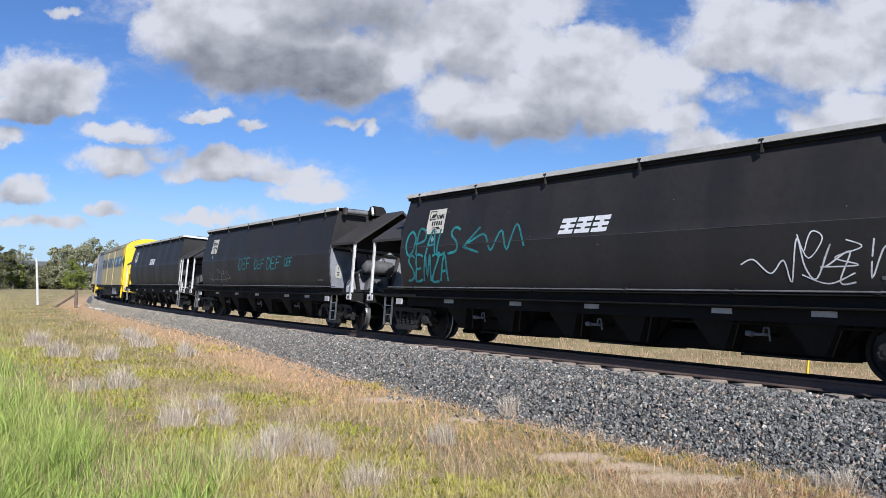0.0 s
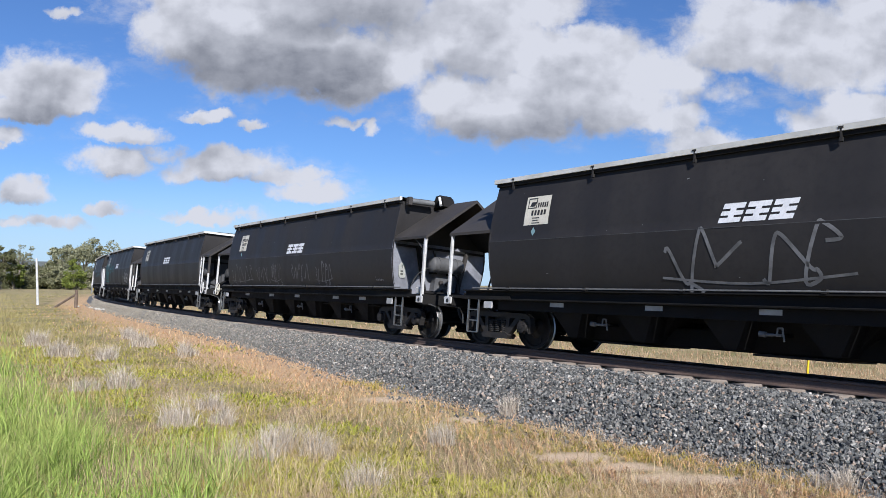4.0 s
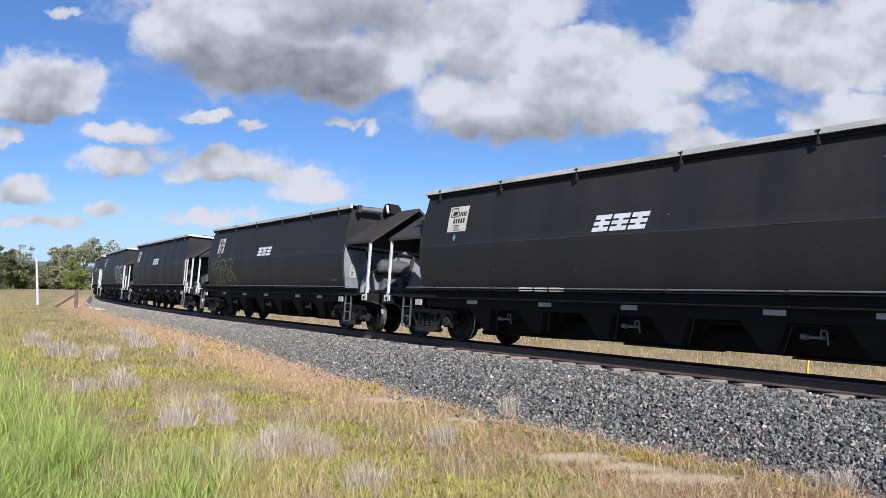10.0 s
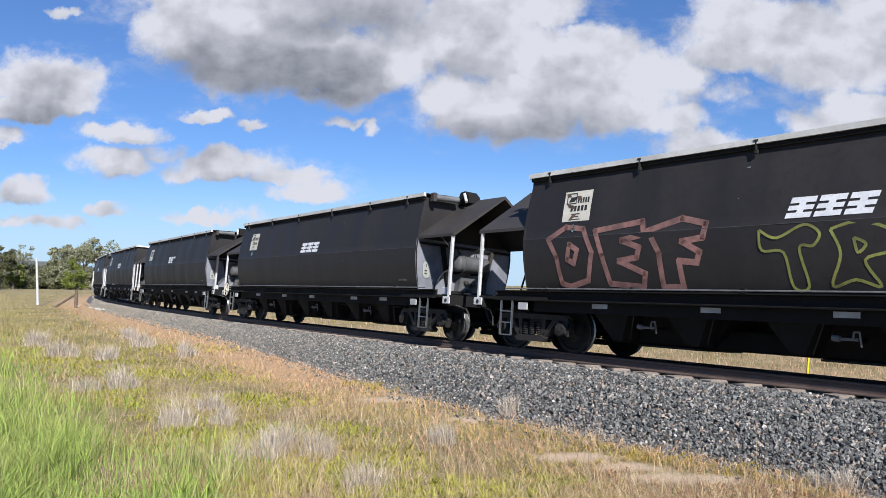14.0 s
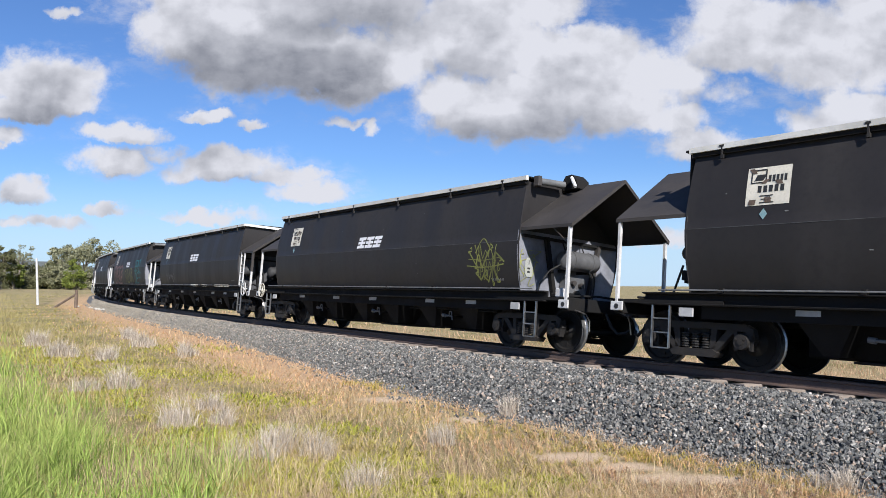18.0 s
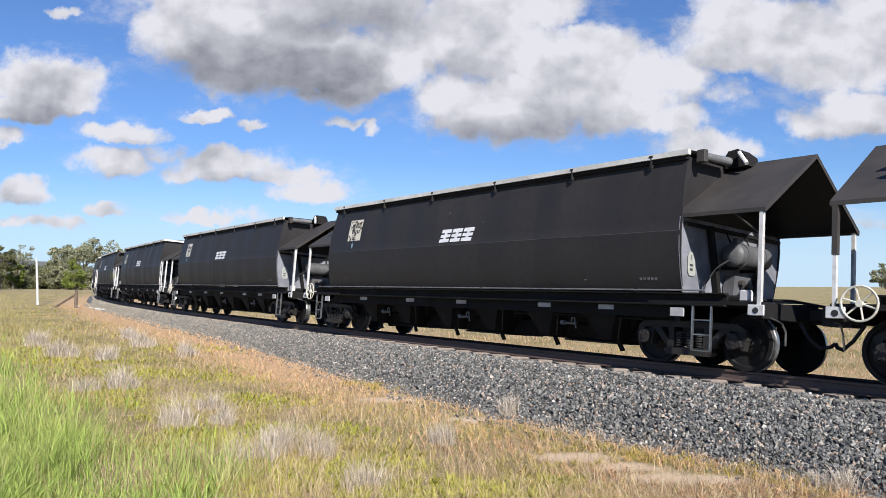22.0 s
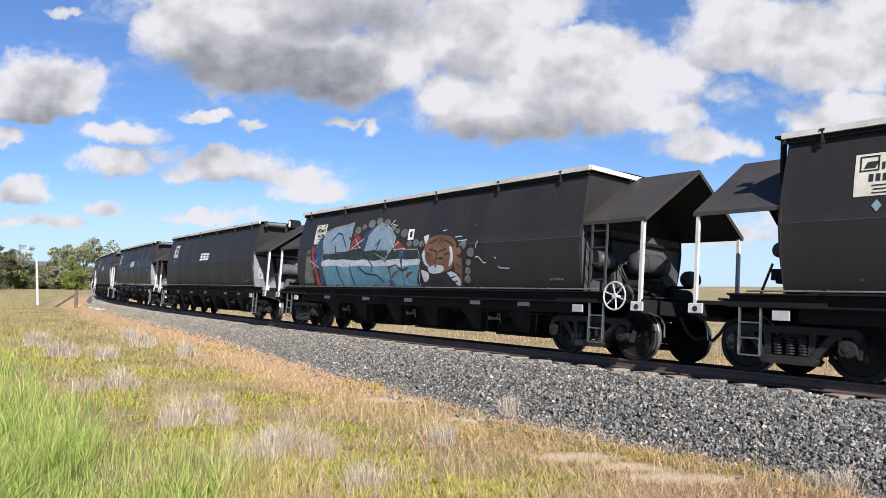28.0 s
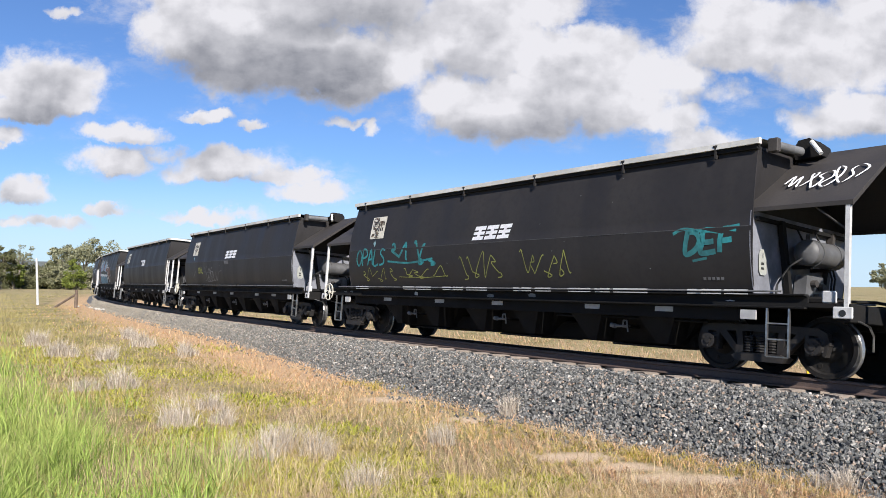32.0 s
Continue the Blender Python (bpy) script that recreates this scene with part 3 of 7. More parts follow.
def build_bogie(wagon, xc):
    bogie = new("bogie")
    bogie.parent = wagon
    bogie.location = (xc, 0, 0)
    tagged(bogie, "black cast steel bogie")
    for side in (NEAR, FAR):
        part("side_frame", side_frame(side), IRON, bogie)
        for x in (-0.18, 0.0, 0.18):
            part("spring", spring(x, side), IRON, bogie)
        for e in (-1, 1):
            part("axle_box", axle_box(e * AXLE_X, side), IRON, bogie)
            bm = box(e * AXLE_X - e * 0.50 - 0.05, e * AXLE_X - e * 0.50 + 0.05, side * 0.70, side * 0.80, 0.30, 0.55, bevel=0.02)
            part("brake_block", bm, IRON, bogie)
    part("bolster", box(-0.2, 0.2, -1.0, 1.0, 0.45, 0.72, bevel=0.03), IRON, bogie)
    for e in (-1, 1):
        ws = part("wheelset", wheelset_mesh(), TREAD, bogie, "dark solid steel wheels on an axle")
        polish(ws)
        ws.location = (e * AXLE_X, 0, WHEEL_R)
    return bogie


def round_tank(x, y0, y1, z, r, dome=0.09):
    """A dished air reservoir across the wagon with two strap bands."""
    prof = [(0.001, y0 - dome), (r * 0.55, y0 - dome * 0.82), (r * 0.86, y0 - dome * 0.45), (r, y0), (r, y1), (r * 0.86, y1 + dome * 0.45), (r * 0.55, y1 + dome * 0.82), (0.001, y1 + dome)]
    bm = spun(prof, 22)
    for y in (y0 + 0.16, y1 - 0.16):
        join_bm(bm, spun([(r, y - 0.025), (r + 0.012, y - 0.025), (r + 0.012, y + 0.025), (r, y + 0.025)], 22))
    bmesh.ops.translate(bm, verts=bm.verts[:], vec=(x, 0, z))
    return bm


def front_end(wagon):
    """Round gear drums on a shelf under the front hood."""
    part("end_shelf", box(5.84, 6.02, -1.15, 1.15, 1.30, 1.345), UNDER, wagon)
    dr = tube((5.98, 0.78, 1.78), (5.98, 1.14, 1.78), 0.11, 16)
    add_tube(dr, (5.98, 1.14, 1.78), (5.98, 1.19, 1.78), 0.11, 16, 0.06)
    part("gear_drum", dr, HOODP, wagon, "dull grey round gear drum")
    part("gear_bracket", box(5.84, 6.16, 0.92, 1.02, 1.36, 1.52), UNDER, wagon)
    part("hanging_rod", tube((6.4, 0.95, 1.03), (6.15, 1.0, 1.6), 0.02, 6), HOODP, wagon)
    part("platform_gear", box(6.2, 6.75, 0.35, 1.15, 1.02, 1.12, bevel=0.03), UNDER, wagon)


def drive_end(wagon):
    """Open rear end: slanting bars, one air tank over its valve stand, hoses and the roof drive."""
    part("end_bar", end_bar(0.74, 0.44), UNDER, wagon)
    part("end_bar", end_bar(-0.80, -0.52), HOODP, wagon)
    part("end_rail", box(-5.90, -5.845, -1.36, 1.36, 2.20, 2.255), UNDER, wagon)
    part("air_tank", round_tank(-6.12, -0.40, 0.44, 1.82, 0.195), TANKM, wagon, "grey steel air reservoir")
    for y in (0.28, -0.26):
        part("tank_bracket", box(-6.14, -5.84, y, y + 0.05, 1.585, 1.64), UNDER, wagon)
        part("tank_hanger", tube((-6.0, y, 1.98), (-5.88, y, 2.22), 0.014, 5), UNDER, wagon)
    stand = prism([(0.30, 1.03), (-0.30, 1.03), (-0.24, 1.50), (0.24, 1.50)], "x", -6.04, -5.85)
    part("valve_stand", stand, TANKM, wagon, "dull grey valve stand")
    for y, z in ((0.10, 1.38), (-0.12, 1.34), (0.0, 1.18)):
        part("valve", tube((-6.03, y, z), (-6.12, y, z), 0.055, 10), HOODP, wagon)
    for y, d in ((-0.34, -0.10), (-0.46, -0.06)):
        part("brake_hose", add_pipe(bmesh.new(), [(-6.12, y + 0.1, 1.66), (-6.10, y + d * 0.5, 1.50), (-6.06, y + d, 1.28), (-6.02, y + d, 1.03)], 0.016, 6), RUBBER, wagon)
    part("brake_hose", add_pipe(bmesh.new(), [(-6.10, 0.52, 1.72), (-6.02, 0.74, 1.58), (-5.95, 0.92, 1.30), (-5.95, 0.96, 1.04)], 0.016, 6), RUBBER, wagon)
    part("fill_valve", tube((-6.10, 0.36, 2.0), (-6.10, 0.36, 2.10), 0.03, 8), HOODP, wagon)
    part("junction_box", box(-6.95, -6.80, 1.18, 1.32, 1.02, 1.19, bevel=0.02), WHITE, wagon, "white painted junction box")
    plate = prism([(1.02, 1.46), (1.06, 1.42), (1.18, 1.42), (1.22, 1.48), (1.23, 1.72), (1.18, 1.80), (1.10, 1.80), (1.04, 1.72)], "x", -5.841, -5.834)
    part("label_patch", plate, NOTICE, wagon, "faded yellowish notice patch")
    marks = bmesh.new()
    for z in (1.50, 1.57):
        add_box(marks, -5.845, -5.842, 1.10, 1.17, z, z + 0.035)
    add_box(marks, -5.845, -5.842, 1.125, 1.14, 1.67, 1.75)
    part("notice_bars", marks, INK, wagon)
    part("stay", add_pipe(bmesh.new(), [(-7.14, 1.33, 1.98), (-6.72, 1.36, 2.32)], 0.014, 5), HOODP, wagon)
    part("platform_gear", box(-6.78, -6.35, 0.55, 1.0, 1.02, 1.13, bevel=0.03), UNDER, wagon)
    add_actuator(wagon)


def ladder_end(wagon):
    """Rear end with the handbrake: a high tank, two smaller reservoirs and tangled gear on the platform."""
    part("roof_fascia", box(-5.90, -5.872, -1.34, 1.34, 3.345, 3.43), COVER, wagon, "pale strip along the roof edge")
    part("end_rail", box(-5.90, -5.845, -1.36, 1.36, 2.14, 2.195), UNDER, wagon)
    part("end_bar", end_bar(0.80, 0.60), UNDER, wagon)
    part("air_tank", round_tank(-6.16, -0.46, 0.32, 1.74, 0.195), DARKTANK, wagon, "dark grey air reservoir")
    for y in (0.2, -0.34):
        part("tank_bracket", box(-6.20, -5.84, y, y + 0.05, 1.50, 1.56), UNDER, wagon)
    part("reservoir", round_tank(-6.04, 0.92, 1.20, 1.72, 0.155, 0.07), DARKTANK, wagon, "small dark grey reservoir")
    part("reservoir", round_tank(-6.30, -1.28, -1.02, 1.56, 0.15, 0.07), DARKTANK, wagon, "small dark grey reservoir")
    part("reservoir_bracket", box(-6.06, -5.84, 1.0, 1.06, 1.52, 1.58), UNDER, wagon)
    part("reservoir_bracket", box(-6.32, -5.84, -1.18, -1.10, 1.38, 1.43), UNDER, wagon)
    part("gear_case", prism([(0.55, 1.03), (0.60, 1.30), (0.40, 1.42), (0.0, 1.42), (-0.12, 1.25), (-0.10, 1.03)], "x", -6.5, -6.1), UNDER, wagon)
    part("brake_cylinder", tube((-6.3, -0.45, 1.20), (-6.3, -1.05, 1.20), 0.15, 14), UNDER, wagon)
    for y, z in ((0.62, 1.5), (0.5, 1.46), (-0.2, 1.44), (-0.6, 1.42)):
        part("brake_hose", add_pipe(bmesh.new(), [(-5.95, y, z + 0.25), (-6.12, y + 0.03, z), (-6.30, y + 0.08, z - 0.16), (-6.45, y + 0.02, 1.03)], 0.018, 6), RUBBER, wagon)
    part("brake_rigging", add_pipe(bmesh.new(), [(-6.1, 1.1, 1.05), (-6.5, 1.05, 1.24), (-6.9, 0.9, 1.16), (-7.0, 0.4, 1.06)], 0.028, 6), UNDER, wagon)
    add_rear_handbrake(wagon)


def wing_plate(x, side):
    """Sloping wing of a discharge hopper, wide under the sill and narrow at its foot."""
    bm = bmesh.new()
    a = [(x - 0.40, side * 1.245, 0.80), (x + 0.40, side * 1.245, 0.80), (x + 0.10, side * 1.02, 0.31), (x - 0.10, side * 1.02, 0.31)]
    b = [(p[0], side * 0.3, p[2]) for p in a]
    A, B = [bm.verts.new(p) for p in a], [bm.verts.new(p) for p in b]
    bm.faces.new(A)
    bm.faces.new(B[::-1])
    for i in range(4):
        bm.faces.new((A[i], B[i], B[(i + 1) % 4], A[(i + 1) % 4]))
    bmesh.ops.recalc_face_normals(bm, faces=bm.faces[:])
    return bm


def hoppers(wagon):
    """Three bottom-discharge hoppers over one long door beam."""
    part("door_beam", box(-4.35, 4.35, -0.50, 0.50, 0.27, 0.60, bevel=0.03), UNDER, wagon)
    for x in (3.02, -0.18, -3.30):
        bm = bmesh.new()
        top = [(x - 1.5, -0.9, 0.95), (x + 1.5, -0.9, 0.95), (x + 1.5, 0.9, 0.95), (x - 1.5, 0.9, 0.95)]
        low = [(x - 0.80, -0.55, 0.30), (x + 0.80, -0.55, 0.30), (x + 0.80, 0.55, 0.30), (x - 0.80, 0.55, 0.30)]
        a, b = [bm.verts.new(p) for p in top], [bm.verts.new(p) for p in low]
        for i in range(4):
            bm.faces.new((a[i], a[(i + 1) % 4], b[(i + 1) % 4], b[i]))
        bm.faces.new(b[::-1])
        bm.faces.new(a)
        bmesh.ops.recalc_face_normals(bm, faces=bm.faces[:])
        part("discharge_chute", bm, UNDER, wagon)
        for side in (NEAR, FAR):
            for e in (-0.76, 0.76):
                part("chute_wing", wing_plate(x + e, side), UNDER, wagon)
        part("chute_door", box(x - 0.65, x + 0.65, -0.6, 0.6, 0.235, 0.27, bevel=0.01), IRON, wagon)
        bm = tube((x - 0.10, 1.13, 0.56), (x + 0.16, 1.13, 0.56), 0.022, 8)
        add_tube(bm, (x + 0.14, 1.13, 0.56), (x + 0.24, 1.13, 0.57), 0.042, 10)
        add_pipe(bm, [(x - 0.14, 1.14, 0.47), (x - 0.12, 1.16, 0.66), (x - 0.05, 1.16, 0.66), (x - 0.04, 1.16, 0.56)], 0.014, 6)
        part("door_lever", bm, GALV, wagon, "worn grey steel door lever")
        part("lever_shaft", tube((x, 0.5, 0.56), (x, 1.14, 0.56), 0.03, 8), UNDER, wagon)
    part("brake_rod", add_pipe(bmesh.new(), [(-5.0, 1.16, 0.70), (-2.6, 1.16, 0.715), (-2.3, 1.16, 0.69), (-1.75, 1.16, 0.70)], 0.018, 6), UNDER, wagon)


def wagon_common(kind):
    wagon = new("grain_wagon")
    for side in (NEAR, FAR):
        part("hopper_side", body_side(side), PAINT, wagon)
        bm = prism([(1.30, 3.335), (1.37, 3.335), (1.372, 3.42), (1.34, 3.43), (1.30, 3.425)], "x", -5.87, 5.87)
        if side == FAR:
            bmesh.ops.scale(bm, vec=(1, -1, 1), verts=bm.verts[:])
            bmesh.ops.reverse_faces(bm, faces=bm.faces[:])
        part("roof_fascia", bm, COVER, wagon, "pale strip along the roof edge")
        part("weld_seam", thicken(shell([[(x, side * (flank(z) + 0.006), z) for z in (2.108, 2.116)] for x in (-5.79, 5.79)]), 0.004), SEAM, wagon, "thin pale weld line")
        part("gutter", box(-5.82, 5.82, side * 1.24, side * 1.335, 3.27, 3.334), UNDER, wagon)
        for x in (-5.15, -3.35, -1.15, 1.1, 3.2, 5.3):
            bm = box(x - 0.035, x + 0.035, side * 1.345, side * 1.38, 3.37, 3.40)
            add_box(bm, x - 0.012, x + 0.012, side * 1.345, side * 1.372, 3.24, 3.37)
            add_box(bm, x - 0.025, x + 0.015, side * 1.33, side * 1.375, 3.19, 3.25)
            part("roof_clamp", bm, IRON, wagon)
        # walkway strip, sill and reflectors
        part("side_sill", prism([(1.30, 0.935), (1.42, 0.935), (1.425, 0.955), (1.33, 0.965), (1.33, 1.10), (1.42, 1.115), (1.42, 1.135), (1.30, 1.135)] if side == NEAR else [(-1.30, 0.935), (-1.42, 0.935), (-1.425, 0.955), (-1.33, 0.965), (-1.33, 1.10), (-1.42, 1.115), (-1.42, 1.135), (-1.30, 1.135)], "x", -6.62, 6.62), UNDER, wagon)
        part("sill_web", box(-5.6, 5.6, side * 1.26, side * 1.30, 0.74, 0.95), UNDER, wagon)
        bm = tube((-6.3, side * 1.425, 1.168), (6.3, side * 1.425, 1.168), 0.014, 6)
        part("tie_down_rail", bm, GALV, wagon, "thin grey steel rail along the sill")
        for x in (-5.0, -3.0, -1.0, 1.2, 3.2, 5.2):
            part("rail_bracket", box(x - 0.035, x + 0.035, side * 1.38, side * 1.435, 1.135, 1.205), UNDER, wagon)
        for x in (3.96, 1.79, -0.2, -2.76, -4.28):
            part("reflector", box(x - 0.17, x + 0.17, side * 1.302, side * 1.312, 0.835, 0.915), REFLECT, wagon)
        for end in (-1, 1):
            part("hood_post", hood_post(end, side, 0.028 if end < 0 else 0.023), WHITE, wagon, "white painted post")
            part("post_foot", box(end * 7.13 - 0.125, end * 7.13 + 0.125, side * 1.395, side * 1.43, 0.82, 0.975, bevel=0.01), WHITE, wagon, "white painted bracket")
            part("shunter_hole", tube((end * 7.13, side * 1.42, 0.89), (end * 7.13, side * 1.435, 0.89), 0.045, 12), INK, wagon)
            part("step_ladder", lower_ladder(end * 6.25, side), STEEL, wagon, "thin bare steel step ladder")
            part("jacking_pad", box(end * 5.80 - 0.12, end * 5.80 + 0.12, side * 1.38, side * 1.41, 0.765, 0.90), REFLECT, wagon)
    # roof, floor frame and ends
    part("roof_cover", shell([[(x, y, z) for y, z in ((-1.33, 3.415), (-0.7, 3.45), (0, 3.47), (0.7, 3.45), (1.33, 3.415))] for x in (-5.86, 0, 5.86)]), COVER, wagon, "pale roll-over roof cover")
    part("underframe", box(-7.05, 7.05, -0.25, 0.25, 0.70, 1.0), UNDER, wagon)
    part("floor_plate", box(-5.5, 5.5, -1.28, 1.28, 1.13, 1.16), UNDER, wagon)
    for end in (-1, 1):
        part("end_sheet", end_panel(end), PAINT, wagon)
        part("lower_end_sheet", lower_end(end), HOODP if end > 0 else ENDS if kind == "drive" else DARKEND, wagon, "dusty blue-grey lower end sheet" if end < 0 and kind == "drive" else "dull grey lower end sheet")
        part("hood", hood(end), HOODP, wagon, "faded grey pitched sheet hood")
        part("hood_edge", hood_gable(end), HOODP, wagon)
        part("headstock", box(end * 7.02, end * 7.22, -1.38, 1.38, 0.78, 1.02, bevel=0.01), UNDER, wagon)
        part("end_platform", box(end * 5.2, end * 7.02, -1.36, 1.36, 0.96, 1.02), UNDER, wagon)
        cp = box(end * 7.1, end * 7.50, -0.10, 0.10, 0.80, 0.98, bevel=0.02)
        add_prism(cp, [(end * 7.42, -0.20), (end * 7.62, -0.20), (end * 7.66, -0.02), (end * 7.655, 0.14), (end * 7.45, 0.18)], "z", 0.75, 1.03)
        part("coupler", cp, IRON, wagon, "dark knuckle coupler")
        part("air_hose", add_pipe(bmesh.new(), [(end * 7.2, 0.35, 0.78), (end * 7.35, 0.36, 0.55), (end * 7.5, 0.33, 0.42), (end * 7.62, 0.25, 0.45), (end * 7.65, 0.2, 0.5)], 0.028, 8), RUBBER, wagon)
        part("uncoupling_rod", add_pipe(bmesh.new(), [(end * 7.24, 1.22, 0.80), (end * 7.26, 0.95, 0.74), (end * 7.27, 0.86, 0.62), (end * 7.26, 0.84, 0.42)], 0.014, 6), STEEL, wagon, "thin bare steel uncoupling rod")
        part("cross_rod", add_pipe(bmesh.new(), [(end * 6.9, 1.15, 1.06), (end * 7.15, 0.5, 1.09), (end * 7.3, -0.2, 1.05), (end * 7.25, -0.9, 1.08)], 0.022, 6), UNDER, wagon)
    front_end(wagon)
    (drive_end if kind == "drive" else ladder_end)(wagon)
    hoppers(wagon)
    for end in (-1, 1):
        build_bogie(wagon, end * BOGIE_X)
    return wagon


def add_actuator(wagon):
    """Cover drive at the roof's end: a cylinder, a gear case and a link."""
    bm = tube((-5.98, 1.12, 3.33), (-6.0, 0.45, 3.36), 0.07, 14)
    part("drive_cylinder", bm, GALV, wagon, "pale steel drive cylinder")
    part("drive_end", box(-6.06, -5.90, 1.10, 1.20, 3.22, 3.43, bevel=0.015), HOODP, wagon)
    case = prism([(-6.25, 3.30), (-6.20, 3.48), (-6.05, 3.60), (-5.88, 3.58), (-5.80, 3.44), (-5.84, 3.28)], "y", -0.05, 0.30)
    part("gear_case", case, UNDER, wagon, "black pointed gear case")
    part("drive_link", tube((-6.30, 0.42, 3.30), (-6.12, 0.36, 3.52), 0.035, 8), COVER, wagon)


def add_rear_handbrake(wagon):
    part("side_ladder", upper_ladder(-6.24, NEAR), WHITE, wagon, "white painted side ladder")
    part("handwheel", handwheel(-6.66, 1.06, NEAR), WHITE, wagon, "white six-spoked brake handwheel")
    part("brake_quadrant", add_pipe(bmesh.new(), [(-6.7, 1.35, 1.2), (-6.86, 1.33, 1.22), (-6.98, 1.33, 1.1), (-7.0, 1.33, 0.98)], 0.035, 6), HOODP, wagon)


def add_front_handbrake(wagon):
    part("handwheel", handwheel(6.83, 1.02, NEAR, 0.225), CREAMW, wagon, "cream six-spoked brake handwheel")


def dark_posts(wagon, end):
    """The upper length of some posts is painted like the hood."""
    for side in (NEAR, FAR):
        part("post_sleeve", box(end * 7.16 - 0.036, end * 7.16 + 0.036, side * 1.37 - 0.038, side * 1.37 + 0.038, 1.66, 2.335), HOODP, wagon, "dark upper length of the post")


def panel(x0, x1, z0, z1, proud=0.004, tilt=0.0, nx=2, nz=3):
    """A thin painted patch that follows the hopper's side; x0 is its front edge."""
    rows = []
    for i in range(nx + 1):
        x = x0 + (x1 - x0) * i / nx
        rows.append([tuple(on_flank(x + tilt * (z0 + (z1 - z0) * j / nz - z0), z0 + (z1 - z0) * j / nz, proud)) for j in range(nz + 1)])
    bm = shell(rows)
    for f in bm.faces:
        f.normal_update()
        if f.normal.y < 0:
            f.normal_flip()
    return bm


def join_bm(dst, src):
    me = bpy.data.meshes.new("tmp")
    src.to_mesh(me)
    src.free()
    dst.from_mesh(me)
    bpy.data.meshes.remove(me)
    return dst


def add_markings(wagon, rng, logo="full", worn=0.0, diamond=True):
    """Number panel with unreadable bars, hazard diamond and the operator's mark as plain slanted shapes."""
    part("number_panel", panel(4.86, 4.20, 2.40, 2.97, 0.004), PLATE, wagon, "cream number panel with dark stencilled bars")
    bm = panel(4.80, 4.56, 2.73, 2.75, 0.008)
    for a in ((4.80, 4.56, 2.92, 2.94), (4.80, 4.78, 2.73, 2.94), (4.58, 4.56, 2.73, 2.94)):
        join_bm(bm, panel(*a, 0.008))
    join_bm(bm, panel(4.75, 4.61, 2.77, 2.86, 0.008, tilt=-0.5))
    for a in ((4.53, 4.24, 2.74, 2.84), (4.68, 4.26, 2.59, 2.69), (4.64, 4.34, 2.53, 2.545), (4.62, 4.38, 2.48, 2.495), (4.64, 4.32, 2.43, 2.445)):
        n = 5 if a[3] - a[2] > 0.05 else 1
        w = (a[0] - a[1]) / n
        for i in range(n):
            join_bm(bm, panel(a[0] - i * w, a[0] - (i + 0.66) * w, a[2], a[3], 0.008))
    tagged(part("stencil_marking", bm, INK, wagon), kind="stuff")
    if worn:
        bm = bmesh.new()
        for i in range(int(worn * 20)):
            x, z = rng.uniform(4.26, 4.80), rng.uniform(2.43, 2.93)
            join_bm(bm, panel(x + rng.uniform(0.01, 0.06), x - rng.uniform(0.02, 0.07), z - rng.uniform(.02, .05), z + 0.03, 0.010, tilt=rng.uniform(-1, 1)))
        tagged(part("peeled_patch", bm, RUSTP if worn > 0.25 else PAINT, wagon), kind="stuff")
    if diamond:
        part("hazard_diamond", diamond_patch(4.57, 2.27, 0.082), DIAMOND, wagon, "pale teal diamond plate")
    if logo:
        for i in range(3):
            x = 0.60 - 0.40 * i
            bm = bmesh.new()
            lost = logo == "part" and i == 2 or logo == "late" and i == 0
            for z0, z1 in (((2.39, 2.47),) if lost else ((2.18, 2.255), (2.29, 2.355), (2.39, 2.47))):
                join_bm(bm, panel(x - 0.35 * (z0 - 2.18), x - 0.355 - 0.35 * (z0 - 2.18), z0, z1, 0.005, tilt=-0.35))
            if not lost:
                join_bm(bm, panel(x - 0.14, x - 0.235, 2.20, 2.45, 0.0055, tilt=-0.35))
            part("operator_mark", bm, LOGO, wagon, "white slanted operator mark")


def add_scuffs(wagon, rng):
    """Small pale chips and scratches in the paint."""
    bm = bmesh.new()
    for i in range(9):
        x, z, l = rng.uniform(-5.4, 5.2), rng.uniform(1.3, 3.1), rng.choice((0.012, 0.015, 0.02, 0.05))
        join_bm(bm, panel(x, x - l, z, z + rng.uniform(0.008, 0.02), 0.005, tilt=rng.uniform(-1, 1), nx=1, nz=1))
    tagged(part("paint_chips", bm, CHIPS, wagon), kind="stuff")


def diamond_patch(x, z, r):
    bm = bmesh.new()
    bm.faces.new([bm.verts.new(on_flank(x + a * r * 0.75, z + b * r, 0.006)) for a, b in ((0, 1), (-1, 0), (0, -1), (1, 0))])
    return bm


PLAIN = {"drive": wagon_common("drive"), "ladder": wagon_common("ladder")}
tagged(PLAIN["drive"], "charcoal grain hopper wagon with roof drive and white end posts", "wagon", group="train of grain wagons")
tagged(PLAIN["ladder"], "charcoal grain hopper wagon with white end ladder and handwheel", "wagon", group="train of grain wagons")


